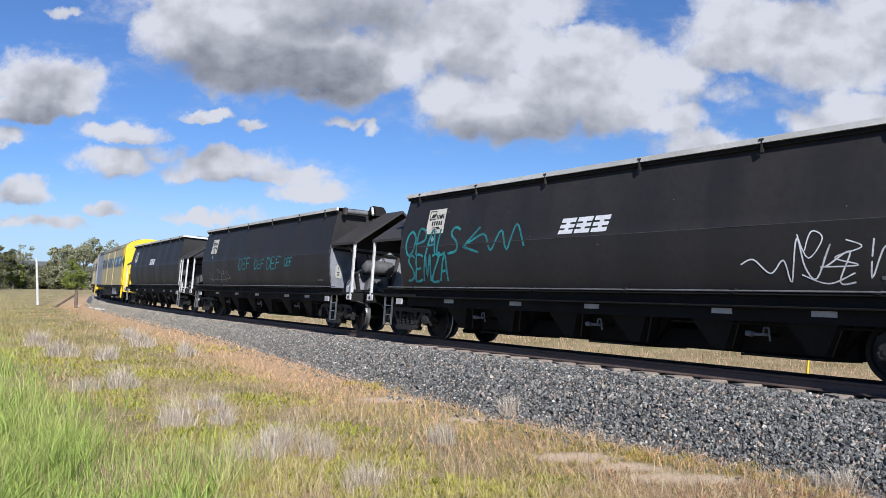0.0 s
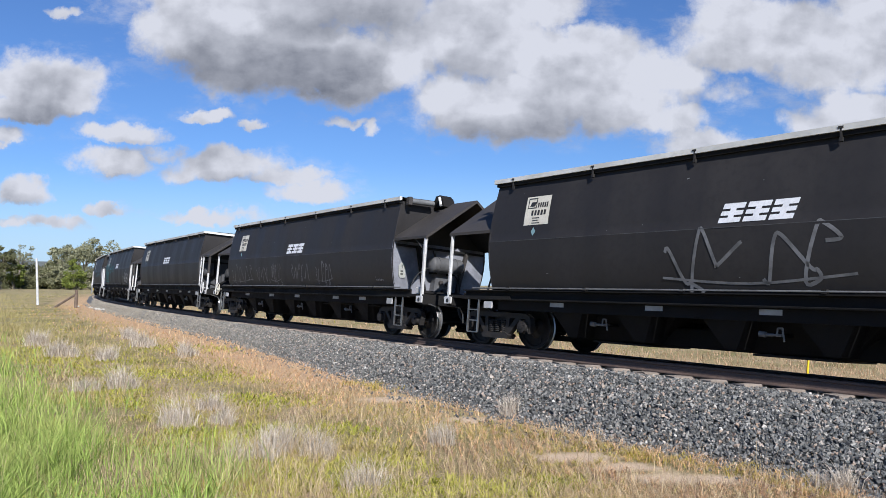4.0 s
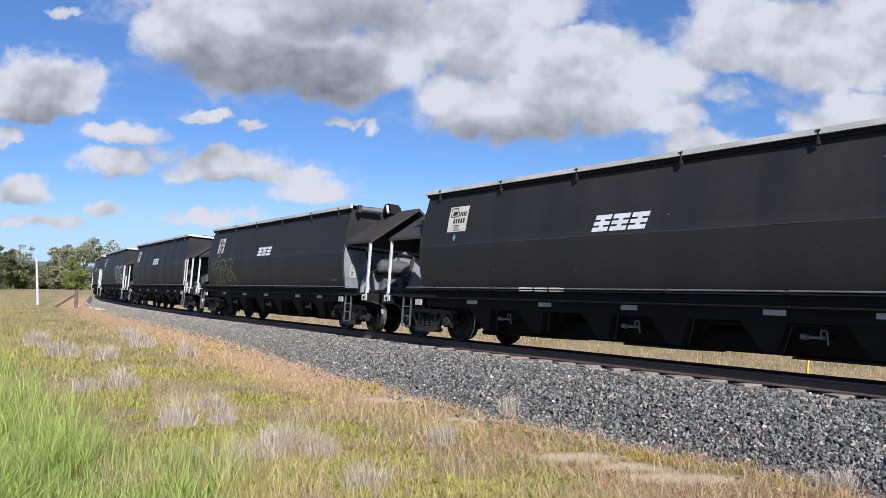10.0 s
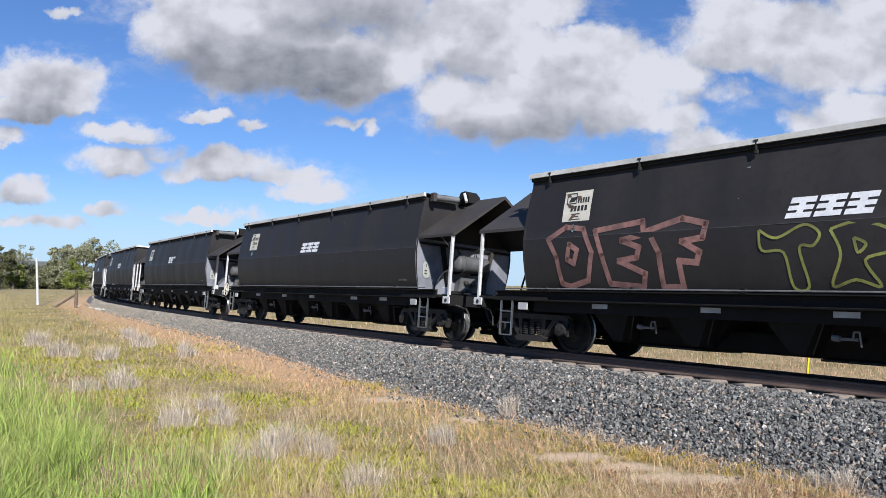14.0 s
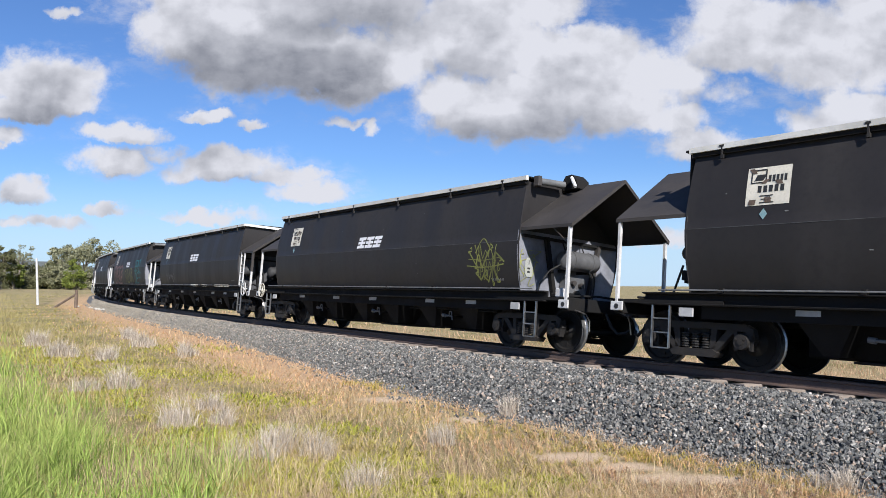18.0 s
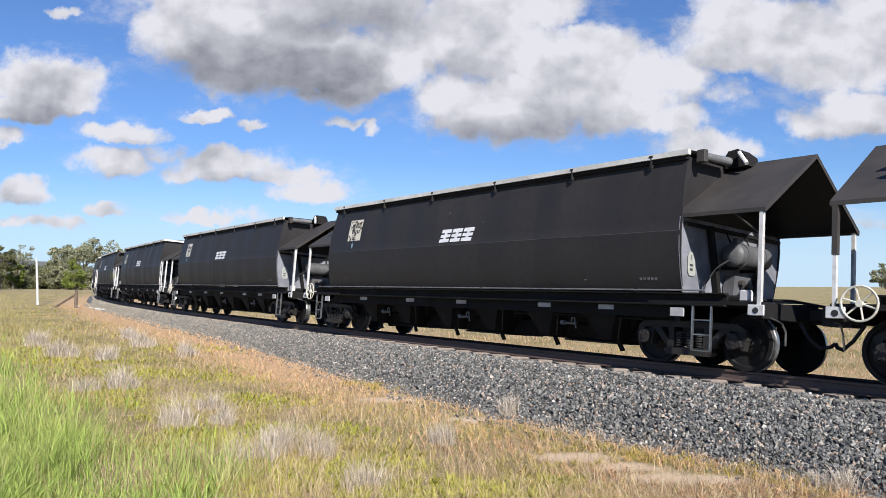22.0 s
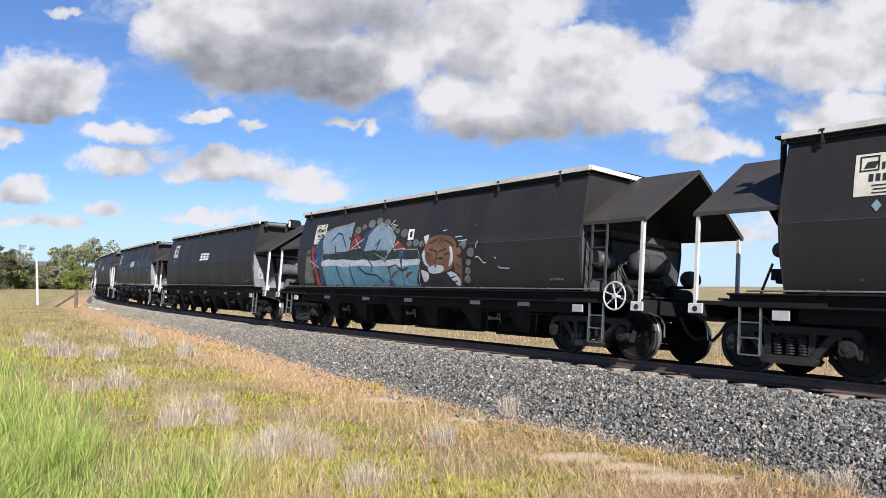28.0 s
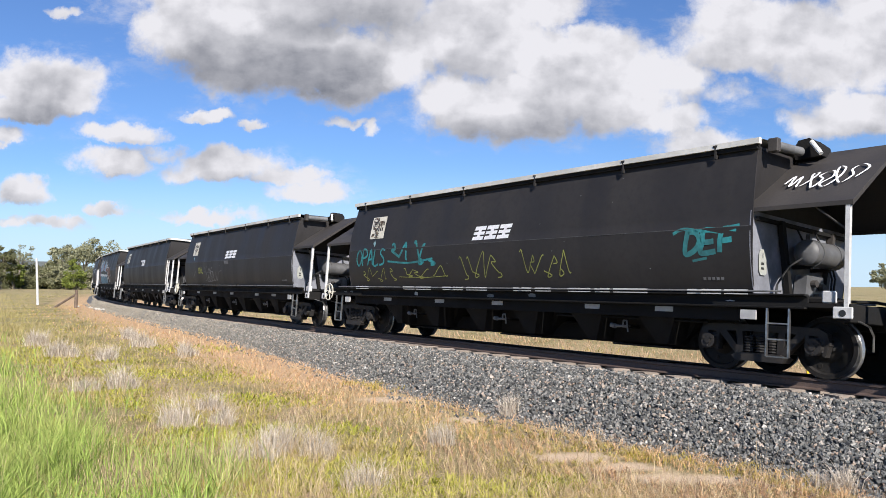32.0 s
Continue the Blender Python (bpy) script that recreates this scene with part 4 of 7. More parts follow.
# ---- the train ----
# number counted from the wagon beside the camera at nine seconds: rear fittings, front handwheel, mark, wear
TRAIN = {8: ("ladder", 0, "full", 0), 7: ("drive", 0, "", 0.2), 6: ("ladder", 0, "full", 0.2), 5: ("ladder", 0, "full", 0), 4: ("drive", 1, "full", 0), 3: ("ladder", 0, "full", 0),
         2: ("ladder", 0, "", 0), 1: ("ladder", 0, "full", 0), 0: ("drive", 1, "full", 1), -1: ("ladder", 0, "full", 0), -2: ("drive", 1, "part", 0), -3: ("drive", 1, "full", 0),
         -4: ("drive", 0, "full", 0.3), -5: ("ladder", 0, "full", 0.3), -6: ("drive", 1, "full", 0.4), -7: ("ladder", 0, "full", 0.3), -8: ("drive", 1, "full", 0), -9: ("drive", 1, "full", 0.6),
         -10: ("drive", 1, "full", 0), -11: ("drive", 1, "full", 0.5), -12: ("drive", 1, "full", 0.4), -13: ("ladder", 0, "", 0.2), -14: ("ladder", 0, "late", 0.1), -15: ("drive", 1, "full", 0.1),
         -16: ("drive", 1, "full", 0.7), -17: ("ladder", 0, "full", 0), -18: ("drive", 0, "full", 0)}
DARK_REAR_POSTS, DARK_FRONT_POSTS = (6, 5, 2, -2, -5, -11), (-10, -12)
wagons = {}
_rng = random.Random(11)
for k, (rear, front, logo, worn) in TRAIN.items():
    w = copy_thing(PLAIN[rear], pose(0, 0, 0))
    if front:
        add_front_handbrake(w)
    if k in DARK_REAR_POSTS:
        dark_posts(w, -1)
    if k in DARK_FRONT_POSTS:
        dark_posts(w, 1)
    add_markings(w, _rng, logo, worn)
    add_scuffs(w, _rng)
    wagons[k] = w
for first in PLAIN.values():
    for o in (*first.children_recursive, first):
        bpy.data.objects.remove(o)


# ---- spray paint on the hopper sides ----
def spray(name, colour, second=None):
    """Thin, uneven spray: patches where the dark paint below shows through."""
    return material(name, colour, 0.7, second=second or tuple(c * 0.35 + 0.012 for c in colour), scale=2.5, grain=14, bump=0.0, third=tuple(c * 0.45 + 0.01 for c in colour))


CHALK, TEAL, LIME, PINK, FADED = (spray("white spray paint", (0.74, 0.74, 0.76), (0.6, 0.6, 0.62)), spray("teal spray paint", (0.025, 0.25, 0.27)), spray("lime spray paint", (0.29, 0.30, 0.07)),
                                  spray("pink spray paint", (0.30, 0.15, 0.13)), spray("faded grey spray paint", (0.16, 0.16, 0.165)))


def curve_through(pts, n=5):
    out = []
    P = [pts[0], *pts, pts[-1]]
    for i in range(1, len(P) - 2):
        for j in range(n):
            t = j / n
            out.append(tuple(0.5 * (2 * P[i][c] + (P[i + 1][c] - P[i - 1][c]) * t + (2 * P[i - 1][c] - 5 * P[i][c] + 4 * P[i + 1][c] - P[i + 2][c]) * t * t
                                    + (3 * P[i][c] - P[i - 1][c] - 3 * P[i + 1][c] + P[i + 2][c]) * t ** 3) for c in (0, 1)))
    out.append(pts[-1])
    return out


def add_stroke(bm, pts, width, proud=0.006, soft=True):
    """A painted line on the flank through (x, z) places."""
    if not soft and len(pts) > 2:
        for a, b in zip(pts, pts[1:]):
            n = math.hypot(b[0] - a[0], b[1] - a[1]) or 1.0
            e = 0.35 * width / n
            add_stroke(bm, [(a[0] - (b[0] - a[0]) * e, a[1] - (b[1] - a[1]) * e), ((a[0] + b[0]) / 2, (a[1] + b[1]) / 2), (b[0] + (b[0] - a[0]) * e, b[1] + (b[1] - a[1]) * e)], width, proud, True)
        return
    pts = curve_through(pts) if soft and len(pts) > 2 else pts
    last = None
    for i, (x, z) in enumerate(pts):
        a, b = pts[max(i - 1, 0)], pts[min(i + 1, len(pts) - 1)]
        dx, dz = b[0] - a[0], b[1] - a[1]
        n = math.hypot(dx, dz) or 1.0
        ox, oz = -dz / n * width / 2, dx / n * width / 2
        pair = (bm.verts.new(on_flank(x + ox, z + oz, proud)), bm.verts.new(on_flank(x - ox, z - oz, proud)))
        if last:
            f = bm.faces.new((last[0], last[1], pair[1], pair[0]))
            f.normal_update()
            if f.normal.y < 0:
                f.normal_flip()
        last = pair


# letter strokes in a unit box, x to the right
GLYPH = {
    "U": [[(0, 1), (.05, .3), (.3, 0), (.7, 0), (.9, .3), (1, 1)]], "N": [[(0, 0), (.1, 1), (.8, .05), (1, 1)]], "O": [[(.5, 1), (.1, .8), (0, .4), (.4, 0), (.9, .2), (1, .7), (.5, 1)]],
    "D": [[(.1, 1), (.1, 0), (.7, .1), (1, .5), (.7, .9), (.0, 1)]], "E": [[(1, .95), (.1, 1), (.1, .5), (.8, .5)], [(.1, .5), (0, 0), (1, .05)]], "F": [[(1, 1), (.1, .95), (.1, 0)], [(.1, .5), (.8, .55)]],
    "T": [[(0, .9), (1, 1)], [(.5, .95), (.45, 0)]], "P": [[(.1, 0), (.1, 1), (.8, .95), (.9, .6), (.1, .45)]], "S": [[(.95, .9), (.4, 1), (.1, .75), (.8, .4), (.8, .1), (0, 0)]],
    "L": [[(.1, 1), (.05, 0), (.9, .05)]], "M": [[(0, 0), (.15, 1), (.5, .2), (.8, 1), (1, 0)]], "Z": [[(0, .95), (1, 1), (0, .05), (1, 0)]], "A": [[(0, 0), (.5, 1), (1, 0)], [(.2, .35), (.85, .4)]], "R": [[(.1, 0), (.1, 1), (.9, .85), (.2, .5), (1, 0)]],
}


def add_letters(bm, text, x0, x1, z0, z1, width, slant=0.15):
    """Letters from x0 (front) to x1, between two heights."""
    step = (x0 - x1) / len(text)
    for i, ch in enumerate(text):
        for s in GLYPH.get(ch, GLYPH["Z"]):
            add_stroke(bm, [(x0 - step * (i + 0.85 * u) - slant * (v - 0.5) * step, z0 + v * (z1 - z0)) for u, v in s], width)


def add_scrawl(bm, x0, x1, z0, z1, width, seed, loops=6):
    """An unreadable looping tag."""
    r = random.Random(seed)
    h, step = z1 - z0, (x1 - x0) / loops
    pts = []
    for i in range(loops * 2):
        a = x0 + step * (i / 2 + 0.25)
        high = i % 2 == 0
        z = z0 + h * (r.uniform(0.55, 1.0) if high else r.uniform(0.0, 0.35))
        lean = step * r.uniform(-0.2, 0.3)
        pts += [(a + lean, z), (a + lean + step * r.uniform(0.05, 0.22), z + h * (0.06 if high else -0.04))]
        if r.random() < 0.35:  # a small loop
            pts += [(a + step * 0.45, z - h * 0.18), (a + step * 0.1, z - h * 0.22)]
        if r.random() < 0.22 and len(pts) > 5:
            add_stroke(bm, pts, width)
            pts = []
    if len(pts) > 2:
        add_stroke(bm, pts, width)
    if seed % 2:
        add_stroke(bm, [(x0, z0 + h * 0.1), ((x0 + x1) / 2, z0), (x1, z0 + h * 0.15)], width * 0.7)


def add_outline(bm, pts, x0, x1, z0, z1, width, soft=False):
    q = [(x0 + (x1 - x0) * u, z0 + v * (z1 - z0)) for u, v in pts]
    add_stroke(bm, q + q[:1], width, soft=soft)


# block letters drawn as closed outlines
HOLLOW = {
    "U": [[(0, .85), (.35, 1), (.42, .35), (.55, .25), (.62, .35), (.55, .95), (1, 1.05), (.98, .3), (.75, .0), (.35, .02), (.12, .3)]],
    "N": [[(.08, .9), (.42, 1.02), (.62, .45), (.68, .95), (1, .85), (.85, 0), (.6, .02), (.42, .45), (.4, 0), (.0, .1)]],
    "O": [[(.5, 1), (.2, .9), (.02, .5), (.15, .1), (.5, 0), (.85, .15), (1, .5), (.82, .9)], [(.48, .72), (.38, .6), (.42, .35), (.55, .22), (.65, .4), (.6, .66)]],
    "!": [[(.1, .95), (.95, 1.0), (.65, .45), (.35, .4)], [(.45, .35), (.75, .3), (.8, .08), (.5, 0), (.25, .12)]],
    "T": [[(0, .95), (.3, .8), (.75, 1), (1, .85), (.9, .65), (.68, .62), (.8, .0), (.55, -.02), (.42, .55), (.05, .6)]],
    "P": [[(.1, .9), (.5, 1), (.95, .85), (1, .55), (.6, .4), (.8, 0), (.45, .1), (.1, .0), (.25, .5)], [(.45, .75), (.62, .65), (.5, .52)]],
    "S": [[(.2, .95), (.7, 1), (.95, .8), (.6, .55), (1.2, .35), (1.4, .1), (.9, .3), (.55, .1), (.25, .15), (.1, .35), (.45, .45), (.1, .65)]],
    "D": [[(0, .8), (.4, 1), (.8, .95), (1, .55), (.9, .1), (.5, .0), (.3, .05), (.2, .5)], [(.5, .7), (.68, .6), (.6, .38), (.45, .45)]],
    "E": [[(0, .9), (.95, 1), (.98, .8), (.55, .72), (.9, .6), (.85, .45), (.5, .4), (1, .2), (.95, 0), (.3, .05), (.15, .5)]],
    "F": [[(0, .85), (.6, 1), (1, .9), (.95, .7), (.6, .66), (.9, .5), (.85, .35), (.55, .38), (.6, .0), (.25, .0), (.2, .5)]],
}


def add_hollow(bm, text, x0, x1, z0, z1, width, soft=False):
    step = (x0 - x1) / len(text)
    for i, ch in enumerate(text):
        for o in HOLLOW[ch]:
            add_outline(bm, o, x0 - step * (i + 0.03), x0 - step * (i + 0.97), z0, z1, width, soft)


def paint_on(k, mat, label, draw):
    bm = bmesh.new()
    draw(bm)
    part("graffiti", bm, mat, wagons[k], label)


def stencils(k):
    bm = bmesh.new()
    for i in range(5):
        join_bm(bm, panel(-5.02 - 0.075 * i, -5.07 - 0.075 * i, 1.33, 1.375, 0.006))
    tagged(part("stencil_marking", bm, FADED, wagons[k]), kind="stuff")


for k in wagons:
    stencils(k)
paint_on(6, TEAL, "teal sprayed tag", lambda b: (add_letters(b, "OPALS", 5.6, 3.5, 1.92, 2.5, 0.06), add_letters(b, "SEMZA", 5.5, 3.9, 1.32, 1.92, 0.055),
         add_stroke(b, [(2.9, 2.45), (3.4, 2.05), (2.9, 1.92)], 0.05, soft=False), add_stroke(b, [(3.4, 2.05), (2.75, 2.3), (2.5, 1.95), (2.2, 2.35), (2.0, 1.95), (1.75, 2.45), (1.5, 2.0)], 0.05)))
paint_on(6, CHALK, "pale sprayed scrawl", lambda b: (add_stroke(b, [(-3.1, 1.55), (-3.3, 1.62), (-3.55, 1.42), (-3.75, 1.6), (-3.85, 1.3), (-3.95, 1.9), (-4.05, 1.5), (-4.2, 1.35), (-4.4, 1.8), (-4.3, 1.5), (-4.65, 1.7), (-4.5, 1.3), (-4.7, 1.3)], 0.022),
         add_stroke(b, [(-3.95, 1.95), (-4.1, 1.62), (-4.3, 1.88), (-4.15, 1.98), (-4.05, 1.72)], 0.018), add_stroke(b, [(-4.25, 1.5), (-4.75, 1.52), (-4.45, 1.62), (-4.8, 1.75), (-4.6, 1.85)], 0.018), add_stroke(b, [(-4.0, 1.4), (-4.35, 1.28), (-4.7, 1.42)], 0.018),
         add_stroke(b, [(-4.95, 1.85), (-4.9, 1.35), (-5.08, 1.75), (-5.1, 1.35)], 0.022)))
paint_on(7, TEAL, "teal sprayed tag", lambda b: (add_letters(b, "DEF", 1.5, 0.35, 1.75, 2.13, 0.042), add_letters(b, "DEF", -0.05, -0.95, 1.75, 2.05, 0.04), add_letters(b, "DEF", -1.15, -2.35, 1.72, 2.1, 0.042), add_letters(b, "DEF", -2.65, -3.25, 1.8, 2.05, 0.035)))
paint_on(7, FADED, "faded grey scrawl", lambda b: add_scrawl(b, 5.0, 2.4, 1.38, 1.75, 0.035, 7, 5))
paint_on(4, FADED, "faded grey scrawls", lambda b: [add_scrawl(b, a, c, 1.32, 1.85, 0.022, i + 3, 5) for i, (a, c) in enumerate(((5.55, 3.35), (3.1, 1.95), (1.8, 0.95), (0.25, -1.1), (-1.5, -2.6)))])
paint_on(3, FADED, "faded grey sprayed letters", lambda b: (add_scrawl(b, 1.6, -1.4, 1.28, 2.15, 0.055, 31, 5), add_scrawl(b, -1.9, -3.1, 1.3, 2.2, 0.05, 4, 4), add_scrawl(b, -3.3, -4.7, 1.3, 2.2, 0.05, 5, 4)))
paint_on(2, CHALK, "white sprayed outline lettering", lambda b: (
    [add_outline(b, o, a, c, 1.27, 2.30, 0.062) for ch, a, c in (("U", -1.87, -2.85), ("N", -2.92, -4.05), ("!", -5.03, -5.55)) for o in HOLLOW[ch]],
    [add_outline(b, o, -4.12, -5.02, 1.27, 2.26, 0.062, True) for o in HOLLOW["O"]]))
paint_on(2, FADED, "grey sprayed arrow", lambda b: (add_stroke(b, [(0.55, 1.62), (0.35, 1.72), (0.15, 1.62), (-0.1, 1.74), (-0.35, 1.64), (-0.6, 1.78), (-0.9, 1.68), (-1.2, 1.75), (-1.5, 1.7)], 0.045),
         add_stroke(b, [(-1.25, 1.88), (-1.52, 1.70), (-1.25, 1.56)], 0.045, soft=False)))
paint_on(2, TEAL, "small pale teal tag", lambda b: (add_scrawl(b, 4.9, 3.95, 1.42, 1.78, 0.028, 32, 4), add_stroke(b, [(4.0, 1.42), (3.75, 1.45), (3.5, 1.6), (3.85, 1.8)], 0.025, soft=False)))
paint_on(0, LIME, "thin lime sprayed outline lettering", lambda b: add_hollow(b, "TPS", 5.3, 2.9, 1.25, 2.15, 0.03, True))
paint_on(-4, PINK, "faded pink sprayed outline lettering", lambda b: add_hollow(b, "DEF", 5.2, 1.8, 1.22, 2.3, 0.10))
paint_on(-4, LIME, "lime sprayed outline lettering", lambda b: add_hollow(b, "TPS", 1.0, -1.75, 1.25, 2.08, 0.04, True))
paint_on(-4, TEAL, "teal sprayed tag", lambda b: (add_letters(b, "SEMZ", -2.5, -4.3, 1.9, 2.5, 0.06), add_letters(b, "DEF", -2.65, -4.6, 1.25, 1.8, 0.06)))
paint_on(-6, LIME, "lime sprayed scrawl", lambda b: (add_scrawl(b, -4.2, -5.4, 1.6, 2.0, 0.035, 9, 4), add_scrawl(b, -4.4, -5.2, 1.25, 1.65, 0.035, 10, 3), add_stroke(b, [(-4.5, 1.9), (-4.75, 2.2), (-5.0, 1.95)], 0.025), add_scrawl(b, -4.25, -5.3, 1.75, 2.05, 0.02, 27, 6), add_scrawl(b, -4.5, -5.3, 1.3, 1.85, 0.02, 28, 6)))
paint_on(-5, FADED, "faded grey scrawl", lambda b: add_scrawl(b, 4.6, 3.0, 1.4, 1.75, 0.025, 12, 5))
paint_on(-12, FADED, "faded grey scrawl", lambda b: add_scrawl(b, -4.6, -5.3, 1.3, 1.6, 0.025, 13, 3))
paint_on(-15, FADED, "grey sprayed scrawl", lambda b: (add_stroke(b, [(4.8, 1.7), (4.6, 1.5), (4.2, 1.76)], 0.03), add_scrawl(b, 3.15, 2.0, 1.68, 1.95, 0.03, 41, 4), add_scrawl(b, 2.9, 1.75, 1.32, 1.66, 0.03, 15, 4),
         add_stroke(b, [(1.6, 1.72), (1.5, 1.35), (1.2, 1.68), (0.9, 1.72)], 0.03)))
paint_on(-15, LIME, "small lime tag", lambda b: (add_scrawl(b, 3.95, 3.3, 1.66, 1.92, 0.04, 16, 3), add_scrawl(b, 3.9, 3.35, 1.66, 1.9, 0.03, 17, 3)))
paint_on(-16, TEAL, "teal sprayed tag", lambda b: (add_letters(b, "OPALS", 5.4, 4.0, 1.72, 2.12, 0.05), add_scrawl(b, 3.9, 2.0, 1.75, 2.3, 0.065, 33, 4), add_letters(b, "DEF", -4.72, -5.62, 1.74, 2.08, 0.085), add_stroke(b, [(-4.5, 2.05), (-4.7, 2.12), (-5.1, 2.07), (-5.65, 2.13)], 0.05), add_stroke(b, [(-4.85, 1.62), (-5.1, 1.66)], 0.04)))
paint_on(-16, LIME, "thin lime scrawls", lambda b: (add_scrawl(b, 5.2, 3.6, 1.36, 1.66, 0.018, 18, 5), add_scrawl(b, 3.4, 1.5, 1.4, 1.64, 0.018, 19, 4), add_scrawl(b, 1.15, -0.3, 1.4, 1.9, 0.02, 34, 4), add_scrawl(b, -0.8, -2.35, 1.42, 1.9, 0.02, 20, 5)))


def hood_scrawl():
    """White tag on the sloping hood of the last full wagon."""
    bm = bmesh.new()
    pts = [(-6.02, .36), (-6.08, .50), (-6.13, .30), (-6.2, .48), (-6.25, .28), (-6.36, .36), (-6.42, .52), (-6.34, .50), (-6.42, .34), (-6.5, .24), (-6.56, .38), (-6.47, .46), (-6.6, .54), (-6.68, .42), (-6.58, .30), (-6.68, .24),
           (-6.78, .40), (-6.76, .56), (-6.66, .60), (-6.7, .46), (-6.86, .28), (-6.96, .40), (-6.88, .52), (-6.98, .60), (-7.1, .52), (-7.02, .36)]
    last = None
    for x, f in curve_through(pts):
        y, z = 1.41 - 1.41 * f, 2.375 + 1.03 * f
        pair = (bm.verts.new((x, y + 0.02, z + 0.012)), bm.verts.new((x - 0.02, y - 0.010, z + 0.022)))
        if last:
            bm.faces.new((last[0], last[1], pair[1], pair[0]))
        last = pair
    bmesh.ops.recalc_face_normals(bm, faces=bm.faces[:])
    bmesh.ops.translate(bm, verts=bm.verts[:], vec=(0, 0.014, 0.018))
    part("graffiti", bm, CHALK, wagons[-16], "white sprayed scrawl on the hood")


hood_scrawl()


def mural():
    """Sprayed mural: pale blue blocks, red and navy wedges, and plain tawny shapes."""
    w = wagons[-13]
    SKYB, DEEP, RED, NAVY, STONE, TAWNY, BLACK = (spray("pale blue spray paint", (0.20, 0.275, 0.345), (0.15, 0.22, 0.29)), spray("blue spray paint", (0.07, 0.20, 0.28), (0.14, 0.28, 0.36)), spray("red spray paint", (0.30, 0.035, 0.035)),
        spray("navy spray paint", (0.03, 0.06, 0.16)), spray("stone grey spray paint", (0.14, 0.15, 0.13), (0.08, 0.085, 0.075)), spray("tawny spray paint", (0.19, 0.085, 0.045), (0.09, 0.045, 0.03)), spray("black spray paint", (0.012, 0.012, 0.012)))
    PINE, FOAM, REDDARK, PINKISH, CREAMY = (spray("pine green spray paint", (0.020, 0.035, 0.034), (0.012, 0.018, 0.018)), spray("foam white spray paint", (0.52, 0.55, 0.58), (0.36, 0.44, 0.50)), spray("dark red spray paint", (0.16, 0.02, 0.02)), spray("dull pink spray paint", (0.36, 0.20, 0.17)), spray("pale straw spray paint", (0.42, 0.42, 0.33)))

    def shape(name, mat, pts, proud, label="", crisp=False):
        bm = bmesh.new()
        q = pts if crisp else curve_through(pts + pts[:1], 3)[:-1]
        cx, cz = sum(p[0] for p in q) / len(q), sum(p[1] for p in q) / len(q)
        ring0 = [bm.verts.new(on_flank(x, z, proud)) for x, z in q]
        ring1 = [bm.verts.new(on_flank((x + cx) / 2, (z + cz) / 2, proud)) for x, z in q]
        c = bm.verts.new(on_flank(cx, cz, proud))
        for i in range(len(q)):
            j = (i + 1) % len(q)
            bm.faces.new((ring0[i], ring0[j], ring1[j], ring1[i]))
            bm.faces.new((ring1[i], ring1[j], c))
        for f in bm.faces:
            f.normal_update()
            if f.normal.y < 0:
                f.normal_flip()
        part(name, bm, mat, w, label)
    shape("mural_patch", STONE, [(5.19, 2.21), (4.98, 2.23), (4.92, 1.91), (4.75, 1.33), (5.09, 1.26), (5.38, 1.3), (5.27, 1.74)], 0.0050)
    shape("mural_patch", RED, [(4.96, 2.34), (4.78, 2.34), (4.59, 1.73), (4.37, 1.2), (4.59, 1.2), (4.81, 1.73)], 0.0080, "red sprayed wedge", crisp=True)
    shape("mural_patch", NAVY, [(4.37, 2.6), (4.23, 2.65), (4.12, 2.17), (3.98, 1.2), (4.37, 1.2), (4.59, 1.78), (4.73, 2.28)], 0.0070, crisp=True)
    shape("mural_patch", NAVY, [(2.09, 2.17), (1.92, 2.54), (1.5, 2.73), (1.3, 2.75), (1.74, 2.41), (1.91, 2.11)], 0.0070, crisp=True)
    shape("mural_patch", RED, [(2.61, 2.18), (2.49, 2.6), (2.08, 2.48), (2.16, 2.33), (2.36, 2.18)], 0.0075, "red sprayed wedge", crisp=True)
    shape("mural_patch", RED, [(0.46, 2.06), (0.28, 2.33), (-0.14, 2.12), (-0.09, 2.07)], 0.0075, "red sprayed wedge", crisp=True)
    shape("mural_patch", SKYB, [(4.21, 2.73), (3.69, 2.84), (2.58, 2.91), (2.63, 2.64), (2.63, 2.14), (3.39, 2.04), (4.15, 2.06), (4.27, 2.46)], 0.0090, "pale blue sprayed letter block", crisp=True)
    shape("mural_patch", SKYB, [(1.84, 2.11), (1.69, 2.48), (1.18, 2.82), (0.72, 2.67), (0.35, 2.4), (0.39, 2.19), (0.64, 1.94), (1.26, 2)], 0.0090, "pale blue sprayed letter block", crisp=True)
    shape("mural_patch", PINE, [(4.16, 2.08), (3, 2.09), (1.92, 2.1), (1.1, 2.09), (0.28, 2.07), (-0.28, 2.06), (-0.74, 2.03), (-0.74, 1.9), (-0.74, 1.8), (-0, 1.78), (0.57, 1.78), (1.5, 1.79), (2.82, 1.83), (4.19, 1.89), (4.19, 1.99)], 0.0100, "dark green sprayed band", crisp=True)
    shape("mural_patch", DEEP, [(4.19, 1.82), (3.29, 1.78), (2.36, 1.76), (1.34, 1.74), (0.72, 1.71), (-0.14, 1.71), (-0.75, 1.73), (-0.76, 1.5), (-0.69, 1.2), (0.28, 1.2), (1.34, 1.2), (2.72, 1.2), (3.98, 1.2), (4.1, 1.49)], 0.0105, "deep blue sprayed band", crisp=True)
